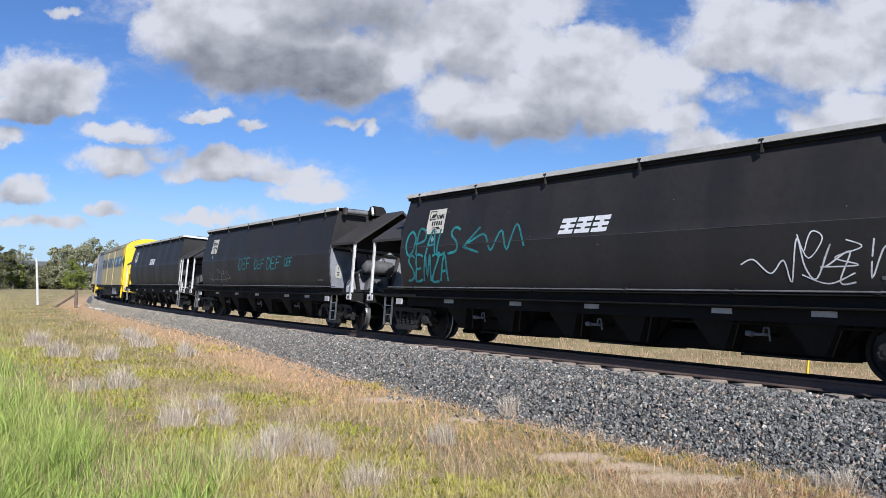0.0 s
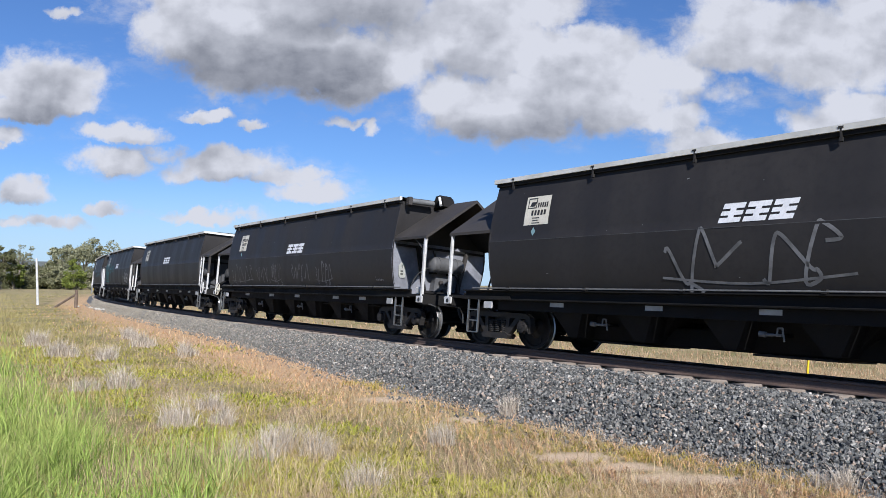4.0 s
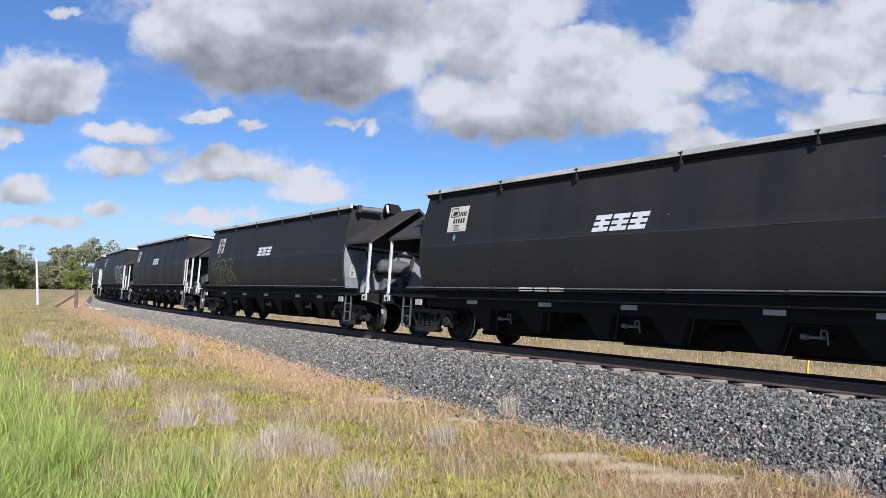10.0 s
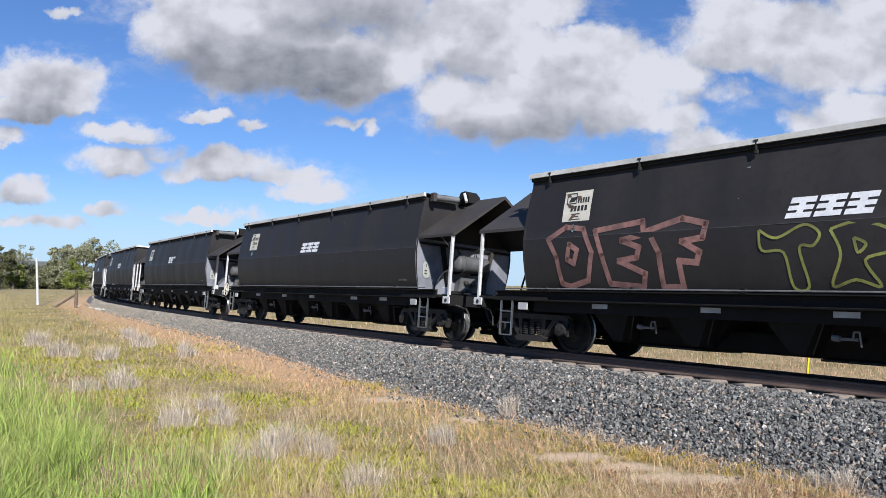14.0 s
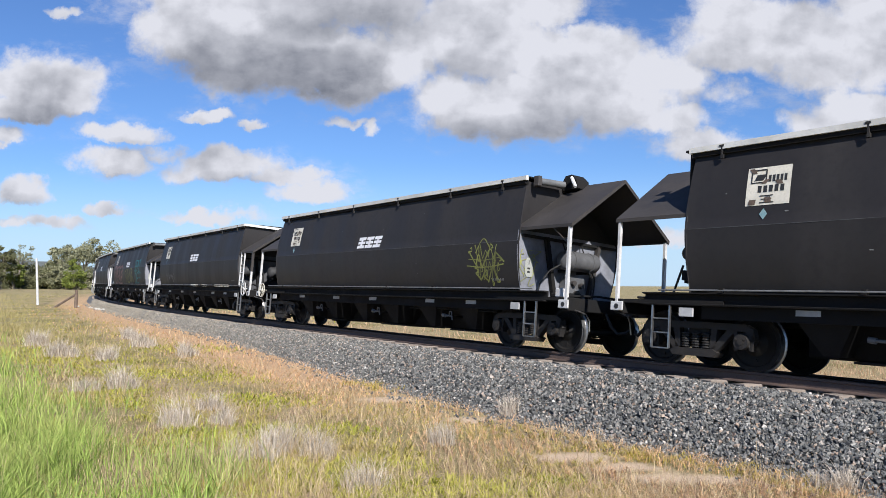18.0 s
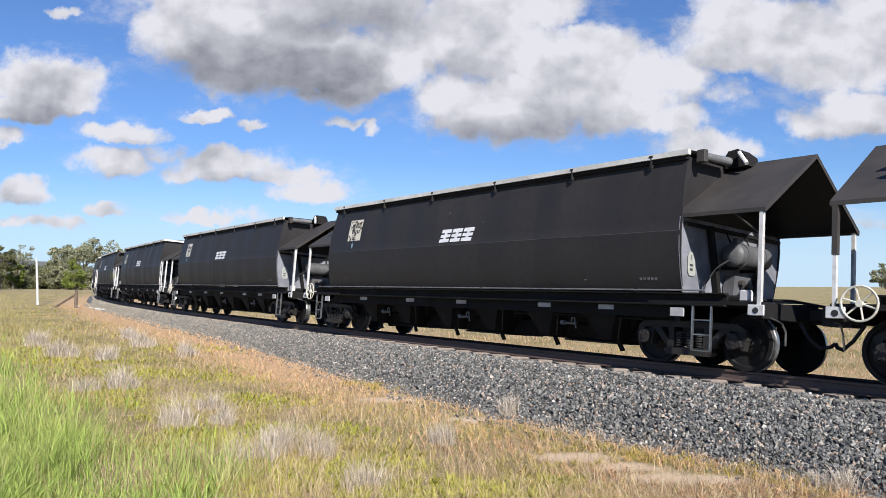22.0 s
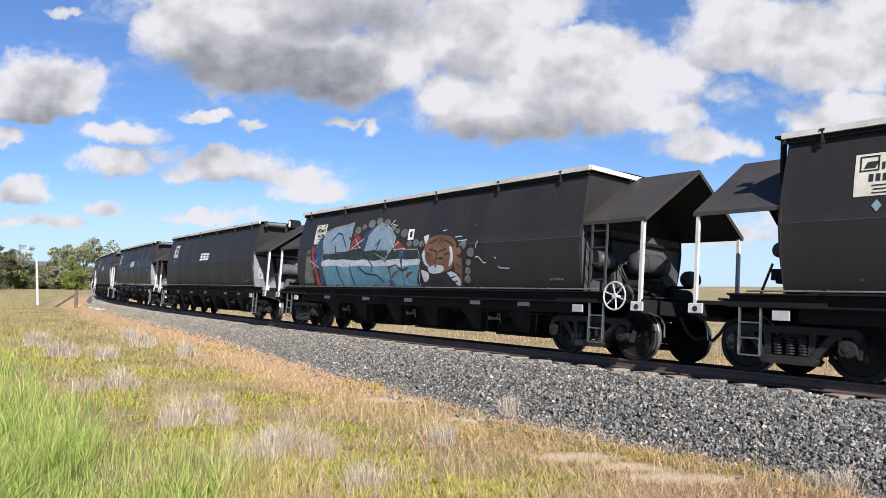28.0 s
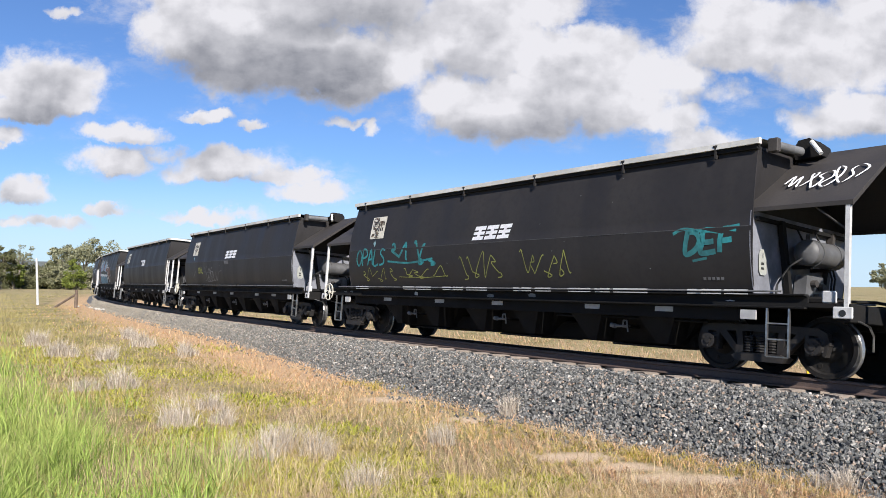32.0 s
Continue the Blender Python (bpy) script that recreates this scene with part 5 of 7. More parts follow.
    shape("mural_patch", FOAM, [(4.19, 1.89), (3.79, 1.93), (3.49, 1.89), (2.91, 1.91), (2.36, 1.86), (1.84, 1.88), (1.34, 1.83), (0.87, 1.86), (0.57, 1.82), (0.14, 1.86), (-0.28, 1.82), (-0.75, 1.83), (-0.75, 1.71), (-0.28, 1.69), (0.28, 1.65), (0.72, 1.7), (1.34, 1.69), (2.09, 1.73), (2.82, 1.7), (3.49, 1.75), (4.19, 1.74)], 0.0120, "white sprayed foam band")
    shape("mural_patch", NAVY, [(0.68, 1.71), (0.51, 1.42), (0.7, 1.2), (0.36, 1.2), (0.57, 1.63)], 0.0125, crisp=True)
    shape("mural_patch", NAVY, [(0.17, 2.04), (-0.05, 2.06), (-0, 1.73), (-0.07, 1.22), (-0.02, 1.2), (0.06, 1.65)], 0.0125, crisp=True)
    shape("mural_patch", REDDARK, [(0.51, 1.34), (0.44, 1.5), (0.12, 1.59), (0.34, 1.48)], 0.0135)
    shape("mural_patch", REDDARK, [(-0.16, 1.37), (-0.2, 1.51), (-0.51, 1.54), (-0.31, 1.47)], 0.0135)
    shape("mural_patch", STONE, [(2.49, 2.67), (2.4, 2.77), (2.23, 2.77), (2.14, 2.68), (2.21, 2.59), (2.39, 2.59)], 0.0112)
    shape("mural_patch", STONE, [(2.13, 2.74), (2.07, 2.82), (1.95, 2.81), (1.89, 2.75), (1.94, 2.69), (2.06, 2.69)], 0.0113)
    shape("mural_patch", STONE, [(1.84, 2.81), (1.74, 2.91), (1.56, 2.91), (1.47, 2.81), (1.54, 2.72), (1.73, 2.72)], 0.0114)
    shape("mural_patch", STONE, [(1.44, 2.85), (1.36, 2.95), (1.2, 2.94), (1.12, 2.86), (1.18, 2.78), (1.34, 2.78)], 0.0115)
    shape("mural_patch", STONE, [(1.06, 2.79), (0.97, 2.89), (0.8, 2.88), (0.72, 2.79), (0.79, 2.7), (0.95, 2.7)], 0.0116)
    shape("mural_patch", STONE, [(0.69, 2.63), (0.62, 2.71), (0.49, 2.71), (0.42, 2.63), (0.48, 2.56), (0.61, 2.56)], 0.0117)
    shape("mural_patch", STONE, [(0.41, 2.53), (0.36, 2.6), (0.26, 2.6), (0.21, 2.54), (0.25, 2.49), (0.35, 2.49)], 0.0118)
    shape("mural_patch", STONE, [(0.16, 2.47), (0.08, 2.57), (-0.09, 2.57), (-0.17, 2.48), (-0.1, 2.38), (0.06, 2.38)], 0.0119)
    shape("mural_patch", STONE, [(-0.16, 2.2), (-0.22, 2.28), (-0.34, 2.28), (-0.4, 2.21), (-0.35, 2.14), (-0.23, 2.14)], 0.0120)
    shape("mural_patch", STONE, [(-0.43, 2.21), (-0.49, 2.29), (-0.62, 2.29), (-0.69, 2.22), (-0.64, 2.14), (-0.51, 2.14)], 0.0121)
    shape("mural_patch", STONE, [(-0.7, 2.17), (-0.76, 2.25), (-0.87, 2.25), (-0.93, 2.18), (-0.88, 2.12), (-0.77, 2.11)], 0.0122)
    shape("mural_patch", STONE, [(-2.26, 2.09), (-2.32, 2.19), (-2.45, 2.19), (-2.51, 2.11), (-2.46, 2.02), (-2.34, 2.02)], 0.0123)
    shape("mural_patch", STONE, [(-2.54, 1.92), (-2.6, 2.01), (-2.74, 2.02), (-2.8, 1.93), (-2.75, 1.84), (-2.62, 1.84)], 0.0124)
    shape("mural_patch", STONE, [(-2.5, 1.7), (-2.55, 1.77), (-2.64, 1.78), (-2.69, 1.72), (-2.65, 1.66), (-2.56, 1.65)], 0.0125)
    shape("mural_patch", STONE, [(-2.46, 1.52), (-2.51, 1.6), (-2.61, 1.61), (-2.66, 1.54), (-2.62, 1.47), (-2.52, 1.46)], 0.0126)
    shape("mural_patch", STONE, [(-2.41, 1.34), (-2.47, 1.43), (-2.58, 1.44), (-2.64, 1.36), (-2.6, 1.29), (-2.48, 1.28)], 0.0127)
    shape("mural_patch", BLACK, [(-0.77, 1.76), (-0.87, 2.29), (-1.05, 2.39), (-1.59, 2.38), (-2.09, 2.3), (-2.34, 2.13), (-2.41, 1.72), (-2.39, 1.2), (-1.59, 1.2), (-0.67, 1.2), (-0.67, 1.5)], 0.0130)
    shape("mural_patch", TAWNY, [(-0.94, 2.06), (-1.11, 2.3), (-1.59, 2.36), (-2.04, 2.25), (-2.16, 2.01), (-2.04, 1.65), (-1.76, 1.53), (-1.47, 1.55), (-1.15, 1.66), (-0.96, 1.8)], 0.0150, "tawny sprayed rounded shape")
    shape("mural_patch", TAWNY, [(-2.12, 2.02), (-2.34, 1.99), (-2.34, 1.32), (-2.21, 1.24), (-2.11, 1.6)], 0.0150)
    shape("mural_patch", FOAM, [(-0.85, 1.93), (-0.95, 2.04), (-1, 1.8), (-1.16, 1.63), (-0.96, 1.71)], 0.0165)
    shape("mural_patch", FOAM, [(-1.9, 2.09), (-2.02, 2.04), (-2.05, 1.77), (-1.89, 1.64), (-1.96, 1.86)], 0.0165)
    shape("mural_patch", FOAM, [(-0.87, 2.35), (-1.09, 2.38), (-0.99, 2.17)], 0.0165)
    shape("mural_patch", FOAM, [(-1.08, 1.62), (-1.3, 1.67), (-1.65, 1.66), (-1.69, 1.55), (-1.42, 1.48), (-1.15, 1.51)], 0.0165)
    shape("mural_patch", FOAM, [(-1.81, 1.5), (-2.04, 1.52), (-2.27, 1.36), (-2.21, 1.21), (-1.99, 1.35)], 0.0165)
    shape("mural_patch", FOAM, [(-0.8, 1.58), (-1.09, 1.51), (-1.08, 1.36), (-0.9, 1.31)], 0.0165)
    shape("mural_patch", PINKISH, [(-1.3, 1.7), (-1.46, 1.7), (-1.4, 1.58)], 0.0175, crisp=True)
    shape("mural_patch", BLACK, [(-1.24, 1.48), (-1.59, 1.48), (-1.53, 1.33), (-1.31, 1.34)], 0.0175)
    bm = bmesh.new()
    for pts in ([(3.34, 1.75), (3.15, 1.43), (2.98, 1.21)],
                [(3.44, 2.3), (3.37, 2)],
                [(2.58, 1.74), (2.49, 1.48), (2.36, 1.21)],
                [(3.69, 2.46), (3.39, 2.66), (3.15, 2.62), (2.82, 2.25)],
                [(1.26, 2.23), (1.06, 2.37), (1.26, 2.04), (0.72, 1.8)],
                [(1.97, 2.14), (1.38, 1.71), (1.44, 1.56)],
                [(2.09, 1.68), (1.75, 1.52), (1.18, 1.47), (0.87, 1.3)],
                [(0.64, 1.66), (0.28, 1.71), (-0, 1.57), (-0.28, 1.64)],
                [(-1.11, 2.18), (-1.3, 2.22), (-1.4, 2.26)],
                [(-1.69, 2.24), (-1.89, 2.17)],
                [(-1.6, 2.31), (-1.54, 2.2)],
                [(-1.16, 2.05), (-1.45, 1.98)],
                [(-1.5, 1.97), (-1.81, 2.04)],
                [(-1.75, 1.9), (-1.92, 1.94)],
                [(-1.04, 1.97), (-1.16, 1.91)],
                [(-1.46, 1.96), (-1.37, 1.7)],
                [(-1.9, 2.19), (-2.07, 2.08)],
                [(-2.2, 1.89), (-2.32, 1.82)],
                [(-2.18, 1.69), (-2.32, 1.6)],
                [(-2.19, 1.48), (-2.31, 1.42)],
                [(-1.9, 1.38), (-2.12, 1.42)],
                [(-1.94, 1.28), (-2.18, 1.32)]):
        add_stroke(bm, pts, 0.03, 0.0185, soft=False)
    part("mural_lines", bm, BLACK, w)
    bm = bmesh.new()
    for pts in ([(4.21, 2.73), (3.39, 2.84), (2.58, 2.91), (2.61, 2.53), (2.63, 2.15), (2.01, 2.21)],
                [(1.69, 2.48), (1.18, 2.83), (0.72, 2.68), (0.35, 2.41), (0.39, 2.19), (0.78, 1.85), (1.26, 2.02)],
                [(-0, 2.01), (-0.05, 2.08), (-0.67, 2.06), (-0.75, 1.94), (-0.71, 1.21)],
                [(4.1, 2.62), (4.16, 2), (3.98, 1.2)],
                [(1.91, 1.68), (1.84, 1.2)],
                [(0.68, 1.71), (0.63, 1.21)]):
        add_stroke(bm, pts, 0.022, 0.0188, soft=False)
    part("mural_lines", bm, CREAMY, w)
    bm = bmesh.new()
    for pts in ([(4.92, 1.91), (4.37, 1.7)],
                [(4.48, 1.98), (4.81, 1.64)],
                [(2.49, 2.19), (1.92, 2.42)],
                [(2.36, 2.44), (2.05, 2.18)],
                [(0.68, 2.02), (0.17, 2.28)],
                [(0.61, 2.35), (0.28, 2.02)],
                [(0.39, 2.08), (-0.14, 2.1)],
                [(-2.84, 2.02), (-2.86, 2.1), (-2.91, 2.15)],
                [(-2.84, 1.82), (-2.94, 1.83), (-3.11, 1.69), (-3.18, 1.7)],
                [(-3.46, 1.81), (-3.52, 1.76)],
                [(-3.58, 1.61), (-3.64, 1.58), (-3.91, 1.57)],
                [(-1.62, 2.45), (-1.76, 2.46)],
                [(-2.09, 2.28), (-2.34, 2.29)],
                [(-2.23, 2.19), (-2.53, 2.2)],
                [(0.68, 2.73), (0.5, 2.85)],
                [(0.57, 2.73), (0.36, 2.69)]):
        add_stroke(bm, pts, 0.02, 0.0192, soft=False)
    part("mural_lines", bm, FOAM, w)
    bm = panel(-0.2, -0.45, 2.3, 2.36, 0.02)
    join_bm(bm, panel(-0.2, -0.28, 2.36, 2.5, 0.02)); join_bm(bm, panel(-0.38, -0.45, 2.36, 2.5, 0.02)); join_bm(bm, panel(-0.2, -0.45, 2.5, 2.56, 0.02))
    part("operator_mark", bm, LOGO, w, "remains of the white operator mark")


mural()
for k in wagons:  # front vent pipe on most wagons
    if k not in (-6, -12, -16):
        bm = tube((6.0, 1.05, 2.75), (6.0, 1.05, 3.43), 0.045, 8)
        add_box(bm, 5.93, 6.10, 0.98, 1.12, 3.43, 3.465)
        part("vent_pipe", bm, UNDER, wagons[k])
part("repair_patch", panel(0.55, 0.12, 1.97, 2.10, 0.005, tilt=0.6), FADED, wagons[-15], "dull grey torn paint patch")


def painted_sheen(k):
    """Reflections of dents, put into colour: darker below a ragged edge, pale streaks above."""
    xs = np.linspace(5.76, -5.76, 72)
    edge = 2.34 + 0.16 * smooth(-xs, -1.0, 3.5) + 0.035 * np.sin(xs * 2.9) + 0.03 * np.sin(xs * 6.7 + 1) + 0.018 * np.sin(xs * 15.1) + 0.012 * np.sin(xs * 31.0)
    rows = [[tuple(on_flank(x, z, 0.003)) for z in np.concatenate([np.array([1.2, 1.35, 1.6, 1.85, 2.1]), np.linspace(2.14, top, 4)])] for x, top in zip(xs, edge)]
    bm = shell(rows)
    for f in bm.faces:
        f.normal_update()
        if f.normal.y < 0:
            f.normal_flip()
    part("fresh_coat", bm, DARK_SHEEN, wagons[k], "lower side coloured darker as a reflection")
    # highlights of the dents, drawn as pale tapering patches over the edge
    r = random.Random(8)
    for x, tall in ((4.9, .12), (2.9, .10), (1.55, .16), (0.0, .12), (-1.5, .15), (-2.9, .26), (-4.3, .30)):
        top = float(np.interp(-x, -xs, edge))
        for j in range(7):
            a = x + r.uniform(-0.22, 0.22)
            bm = bmesh.new()
            w = r.uniform(0.02, 0.06)
            bm.faces.new([bm.verts.new(on_flank(p, q, 0.004 + 0.0003 * j)) for p, q in ((a + w, top + 0.01), (a - w, top + 0.02), (a - w * 0.2, top + tall * r.uniform(0.4, 1.0)))])
            bmesh.ops.recalc_face_normals(bm, faces=bm.faces[:])
            part("rubbed_streak", bm, SHINE, wagons[k])


painted_sheen(-11)


def worn_rail(k, x0, x1, share, seed, sill=0, mat=PLATE):
    """Paint rubbed off the rail, and pale chipped plates on the sill below it."""
    r = random.Random(seed)
    x = x0
    while x < x1:
        l = r.uniform(0.25, 0.8)
        if r.random() < share:
            part("rail_wear", tube((x, 1.425, 1.171), (min(x + l, x1), 1.425, 1.171), 0.0165, 6), mat, wagons[k], "pale worn length of the rail")
            part("flange_wear", box(x, min(x + l, x1), 1.4205, 1.4235, 1.117, 1.133), mat, wagons[k])
        x += l + r.uniform(0.01, 0.12)
    for i in range(sill):
        a, l, h = r.uniform(x0, x1), r.uniform(0.10, 0.30), r.uniform(0.04, 0.10)
        z = r.uniform(0.97, 1.09 - h)
        part("chipped_paint", prism([(a, z), (a + l * 0.9, z + r.uniform(0, 0.02)), (a + l, z + h * 0.7), (a + l * 0.6, z + h), (a + 0.02, z + h * 0.8)], "y", 1.331, 1.334), r.choice((REFLECT, GALV, CHIPS, MOSS)), wagons[k])


worn_rail(-11, -6.2, 6.2, 0.92, 1, 46)
worn_rail(-5, -6.2, 1.0, 0.6, 2)
worn_rail(-16, -5.8, 6.0, 0.75, 3, 6, REFLECT)
worn_rail(-1, 1.2, 2.4, 1.0, 4)
worn_rail(-8, -5.5, 5.5, 0.2, 5, 0, GALV)


def end_scrawl(k):
    """Lime loops across the rear end sheet."""
    bm = bmesh.new()
    r = random.Random(6)
    for n in range(5):
        y, z = 1.32 - 0.09 * n, r.uniform(1.2, 1.5)
        pts = []
        for i in range(9):
            pts.append((y + r.uniform(-0.16, 0.12), min(1.95, z + i * 0.07 + r.uniform(-0.08, 0.08))))
        last = None
        for p, q in curve_through(pts, 4):
            p = min(p, 1.36)
            pair = (bm.verts.new((-5.8345, p - 0.011, q)), bm.verts.new((-5.8345, p + 0.011, q + 0.006)))
            if last:
                bm.faces.new((last[0], last[1], pair[1], pair[0]))
            last = pair
    part("graffiti", bm, LIME, wagons[k], "lime sprayed loops on the end sheet")


end_scrawl(-6)
for _o in wagons[-14].children:
    if _o.name.startswith("air_tank"):
        _o.data = _o.data.copy()
        _o.data.materials[0] = spray("red spray paint on a tank", (0.30, 0.045, 0.035))
for _o in wagons[-13].children:
    if _o.name.startswith("side_ladder"):
        _o.data = _o.data.copy()
        _o.data.materials[0] = HOODP
        tagged(_o, "dull grey side ladder")
for _x in (4.0, 2.4, 0.7, -0.9, -2.5, -4.1):
    part("door_catch", prism([(_x, 0.30), (_x + 0.09, 0.30), (_x - 0.03, 0.12), (_x - 0.11, 0.14)], "y", 0.66, 0.70), UNDER, wagons[-9])


# ---- locomotives at the head of the train ----
CREAM = material("cream locomotive paint", (0.46, 0.36, 0.15), 0.45, second=(0.38, 0.30, 0.13), scale=1.5, grain=20, bump=0.05, stain=0.3)
YELLOW = material("bright yellow paint", (0.75, 0.50, 0.015), 0.45, second=(0.62, 0.41, 0.02), scale=2, grain=20, bump=0.05)
SILVER = material("weathered silver paint", (0.27, 0.27, 0.29), 0.5, second=(0.19, 0.19, 0.20), scale=1.5, grain=20, bump=0.1, stain=0.4)
GRIME = material("sooty cream roof paint", (0.24, 0.20, 0.11), 0.6, second=(0.10, 0.09, 0.06), scale=1.5, grain=14, bump=0.1, stain=0.5)
SLATE = material("slate band paint", (0.07, 0.08, 0.10), 0.4, second=(0.05, 0.055, 0.07), scale=2, grain=20, bump=0.0)
GLASS = material("dark window glass", (0.02, 0.025, 0.03), 0.08, bump=0.0, scale=1, grain=5)


def cross_section(y_half=1.42, z0=1.1, z_side=3.35, z_top=4.05, n=7):
    pts = [(y_half, z0), (y_half, z_side)]
    for i in range(1, n):
        a = math.pi / 2 * i / n
        pts.append((y_half * math.cos(a), z_side + (z_top - z_side) * math.sin(a)))
    pts.append((0, z_top))
    return pts + [(-y, z) for y, z in pts[-2::-1]]


def locomotive(front_mat, end_mat):
    loco = new("locomotive")
    sec = cross_section()
    for side in (1, -1):
        part("body_side", thicken(shell([[(x, side * 1.42, z) for z in (1.1, 2.0, 3.36)] for x in (-8.3, -4, 0, 4.5)]), 0.03), CREAM, loco, "cream side with a slate window band")
        part("cab_side", thicken(shell([[(x, side * 1.42, z) for z in (1.1, 2.0, 3.36)] for x in (4.5, 6.5, 8.2)]), 0.03), front_mat, loco)
        part("window_band", box(-7.6, 4.5, side * 1.42, side * 1.436, 2.30, 2.92), SLATE, loco)
        for x in (-6.4, -4.3, -2.2, -0.1, 2.0, 3.8):
            part("window", box(x - 0.35, x + 0.35, side * 1.436, side * 1.446, 2.40, 2.82), GLASS, loco)
        for x in (-2.9, 1.0):
            part("body_strap", box(x - 0.12, x + 0.12, side * 1.42, side * 1.45, 1.12, 3.36), CREAM, loco)
        part("side_skirt", box(-8.2, 8.2, side * 1.36, side * 1.40, 0.92, 1.12), UNDER, loco)
        part("fuel_tank", box(-2.2, 2.4, side * 0.55, side * 1.35, 0.35, 0.95, bevel=0.06), UNDER, loco)
        part("battery_box", box(-4.6, -2.6, side * 0.9, side * 1.33, 0.5, 0.95, bevel=0.03), SILVER, loco)
        part("cab_steps", add_pipe(bmesh.new(), [(-8.35, side * 1.38, 1.1), (-8.35, side * 1.38, 0.35), (-8.05, side * 1.38, 0.35), (-8.05, side * 1.38, 1.1)], 0.03, 6), YELLOW, loco, "yellow cab steps")
    roof = [p for p in sec if p[1] >= 3.35]
    part("roof", thicken(shell([[(x, y, z) for y, z in roof] for x in (-8.3, -4, 0, 4, 8.2)]), 0.03), GRIME, loco, "sooty cream arched roof", False)
    for x in (-5, -2, 1, 4):
        part("roof_grille", box(x - 0.9, x + 0.9, -0.5, 0.5, 4.03, 4.13, bevel=0.03), UNDER, loco)
    part("exhaust", box(-0.6, -0.1, -0.2, 0.2, 4.0, 4.3, bevel=0.03), UNDER, loco)
    low = [p for p in sec if p[1] <= 3.36]
    part("rear_roof", prism([p for p in sec if p[1] >= 3.35], "x", -8.62, -8.3), end_mat, loco)
    part("rear_end", prism(low, "x", -8.62, -8.3), end_mat, loco, "bright yellow end with a black corridor door")
    part("corner_fillet", box(-8.3, -7.65, 1.43, 1.452, 1.12, 3.36), end_mat, loco)
    part("corridor_door", box(-8.68, -8.62, -0.45, 0.45, 1.15, 3.25, bevel=0.02), INK, loco)
    part("end_stripe", prism([(-8.64, 2.2), (-7.7, 2.55), (-8.64, 2.9)], "y", 1.4525, 1.46), INK, loco)
    part("buffer_beam", box(-8.7, -8.4, -1.35, 1.35, 0.7, 1.1, bevel=0.02), YELLOW, loco)
    nose = prism(sec, "x", 8.2, 8.5)
    part("front_end", nose, front_mat, loco)
    part("windscreen", box(8.5, 8.53, -1.0, 1.0, 2.6, 3.2), GLASS, loco)
    part("underframe", box(-8.3, 8.3, -1.2, 1.2, 0.9, 1.1), UNDER, loco)
    part("coupler", box(-9.0, -8.6, -0.12, 0.12, 0.78, 1.0, bevel=0.02), IRON, loco)
    for x in (-5.9, 5.9):
        bogie = new("bogie")
        bogie.parent = loco
        bogie.location = (x, 0, 0)
        for side in (1, -1):
            part("side_frame", prism([(-2.1, 0.45), (-2.0, 0.75), (2.0, 0.75), (2.1, 0.45), (1.5, 0.35), (0.9, 0.5), (0.4, 0.35), (-0.4, 0.35), (-0.9, 0.5), (-1.5, 0.35)], "y", side * 1.0, side * 1.15), UNDER, bogie)
            for ax in (-1.7, 0, 1.7):
                part("axle_box", box(ax - 0.16, ax + 0.16, side * 1.1, side * 1.22, 0.34, 0.62, bevel=0.03), IRON, bogie)
        for ax in (-1.7, 0, 1.7):
            ws = part("wheelset", wheelset_mesh(), TREAD, bogie)
            ws.location = (ax, 0, WHEEL_R)
    return loco


_first = tagged(locomotive(SILVER, YELLOW), "cream and yellow diesel locomotive with a slate window band", "locomotive", group="locomotives")
_second = tagged(locomotive(SILVER, SILVER), "cream and silver diesel locomotive coupled ahead of another", "locomotive", group="locomotives")
extra_vehicles = [(_first, 9 * WAGON_L + 9.0, 5.9), (_second, 9 * WAGON_L + 27.0, 5.9)]


# ---- trees ----
BARK = material("pale gum bark", (0.30, 0.25, 0.20), 0.9, second=(0.16, 0.13, 0.10), scale=1.5, grain=8, bump=0.4)


def leaf_material(name, a, b):
    m = bpy.data.materials.new(name)
    m.use_nodes = True
    n = Net(m.node_tree)
    isl = n.node("ShaderNodeNewGeometry").outputs["Random Per Island"]
    vec = n.node("ShaderNodeTexCoord").outputs["Object"]
    f = n.math("ADD", n.math("MULTIPLY", isl, 0.7), n.math("MULTIPLY", n.noise(vec, 0.45, 3.0), 0.5), clamp=True)
    col = n.mix(f, a, b)
    d = n.node("ShaderNodeBsdfDiffuse", {"Color": col})
    t = n.node("ShaderNodeBsdfTranslucent", {"Color": col})
    mixed = n.node("ShaderNodeMixShader", {0: 0.3})
    m.node_tree.links.new(d.outputs[0], mixed.inputs[1])
    m.node_tree.links.new(t.outputs[0], mixed.inputs[2])
    m.node_tree.links.new(mixed.outputs[0], n.node("ShaderNodeOutputMaterial").inputs[0])
    return m


GUM = leaf_material("grey-green gum leaves", (0.10, 0.11, 0.058), (0.36, 0.35, 0.22))
DARKLEAF = leaf_material("dark olive leaves", (0.06, 0.064, 0.034), (0.20, 0.20, 0.105))
BRIGHT = leaf_material("fresh green leaves", (0.10, 0.135, 0.03), (0.25, 0.28, 0.075))


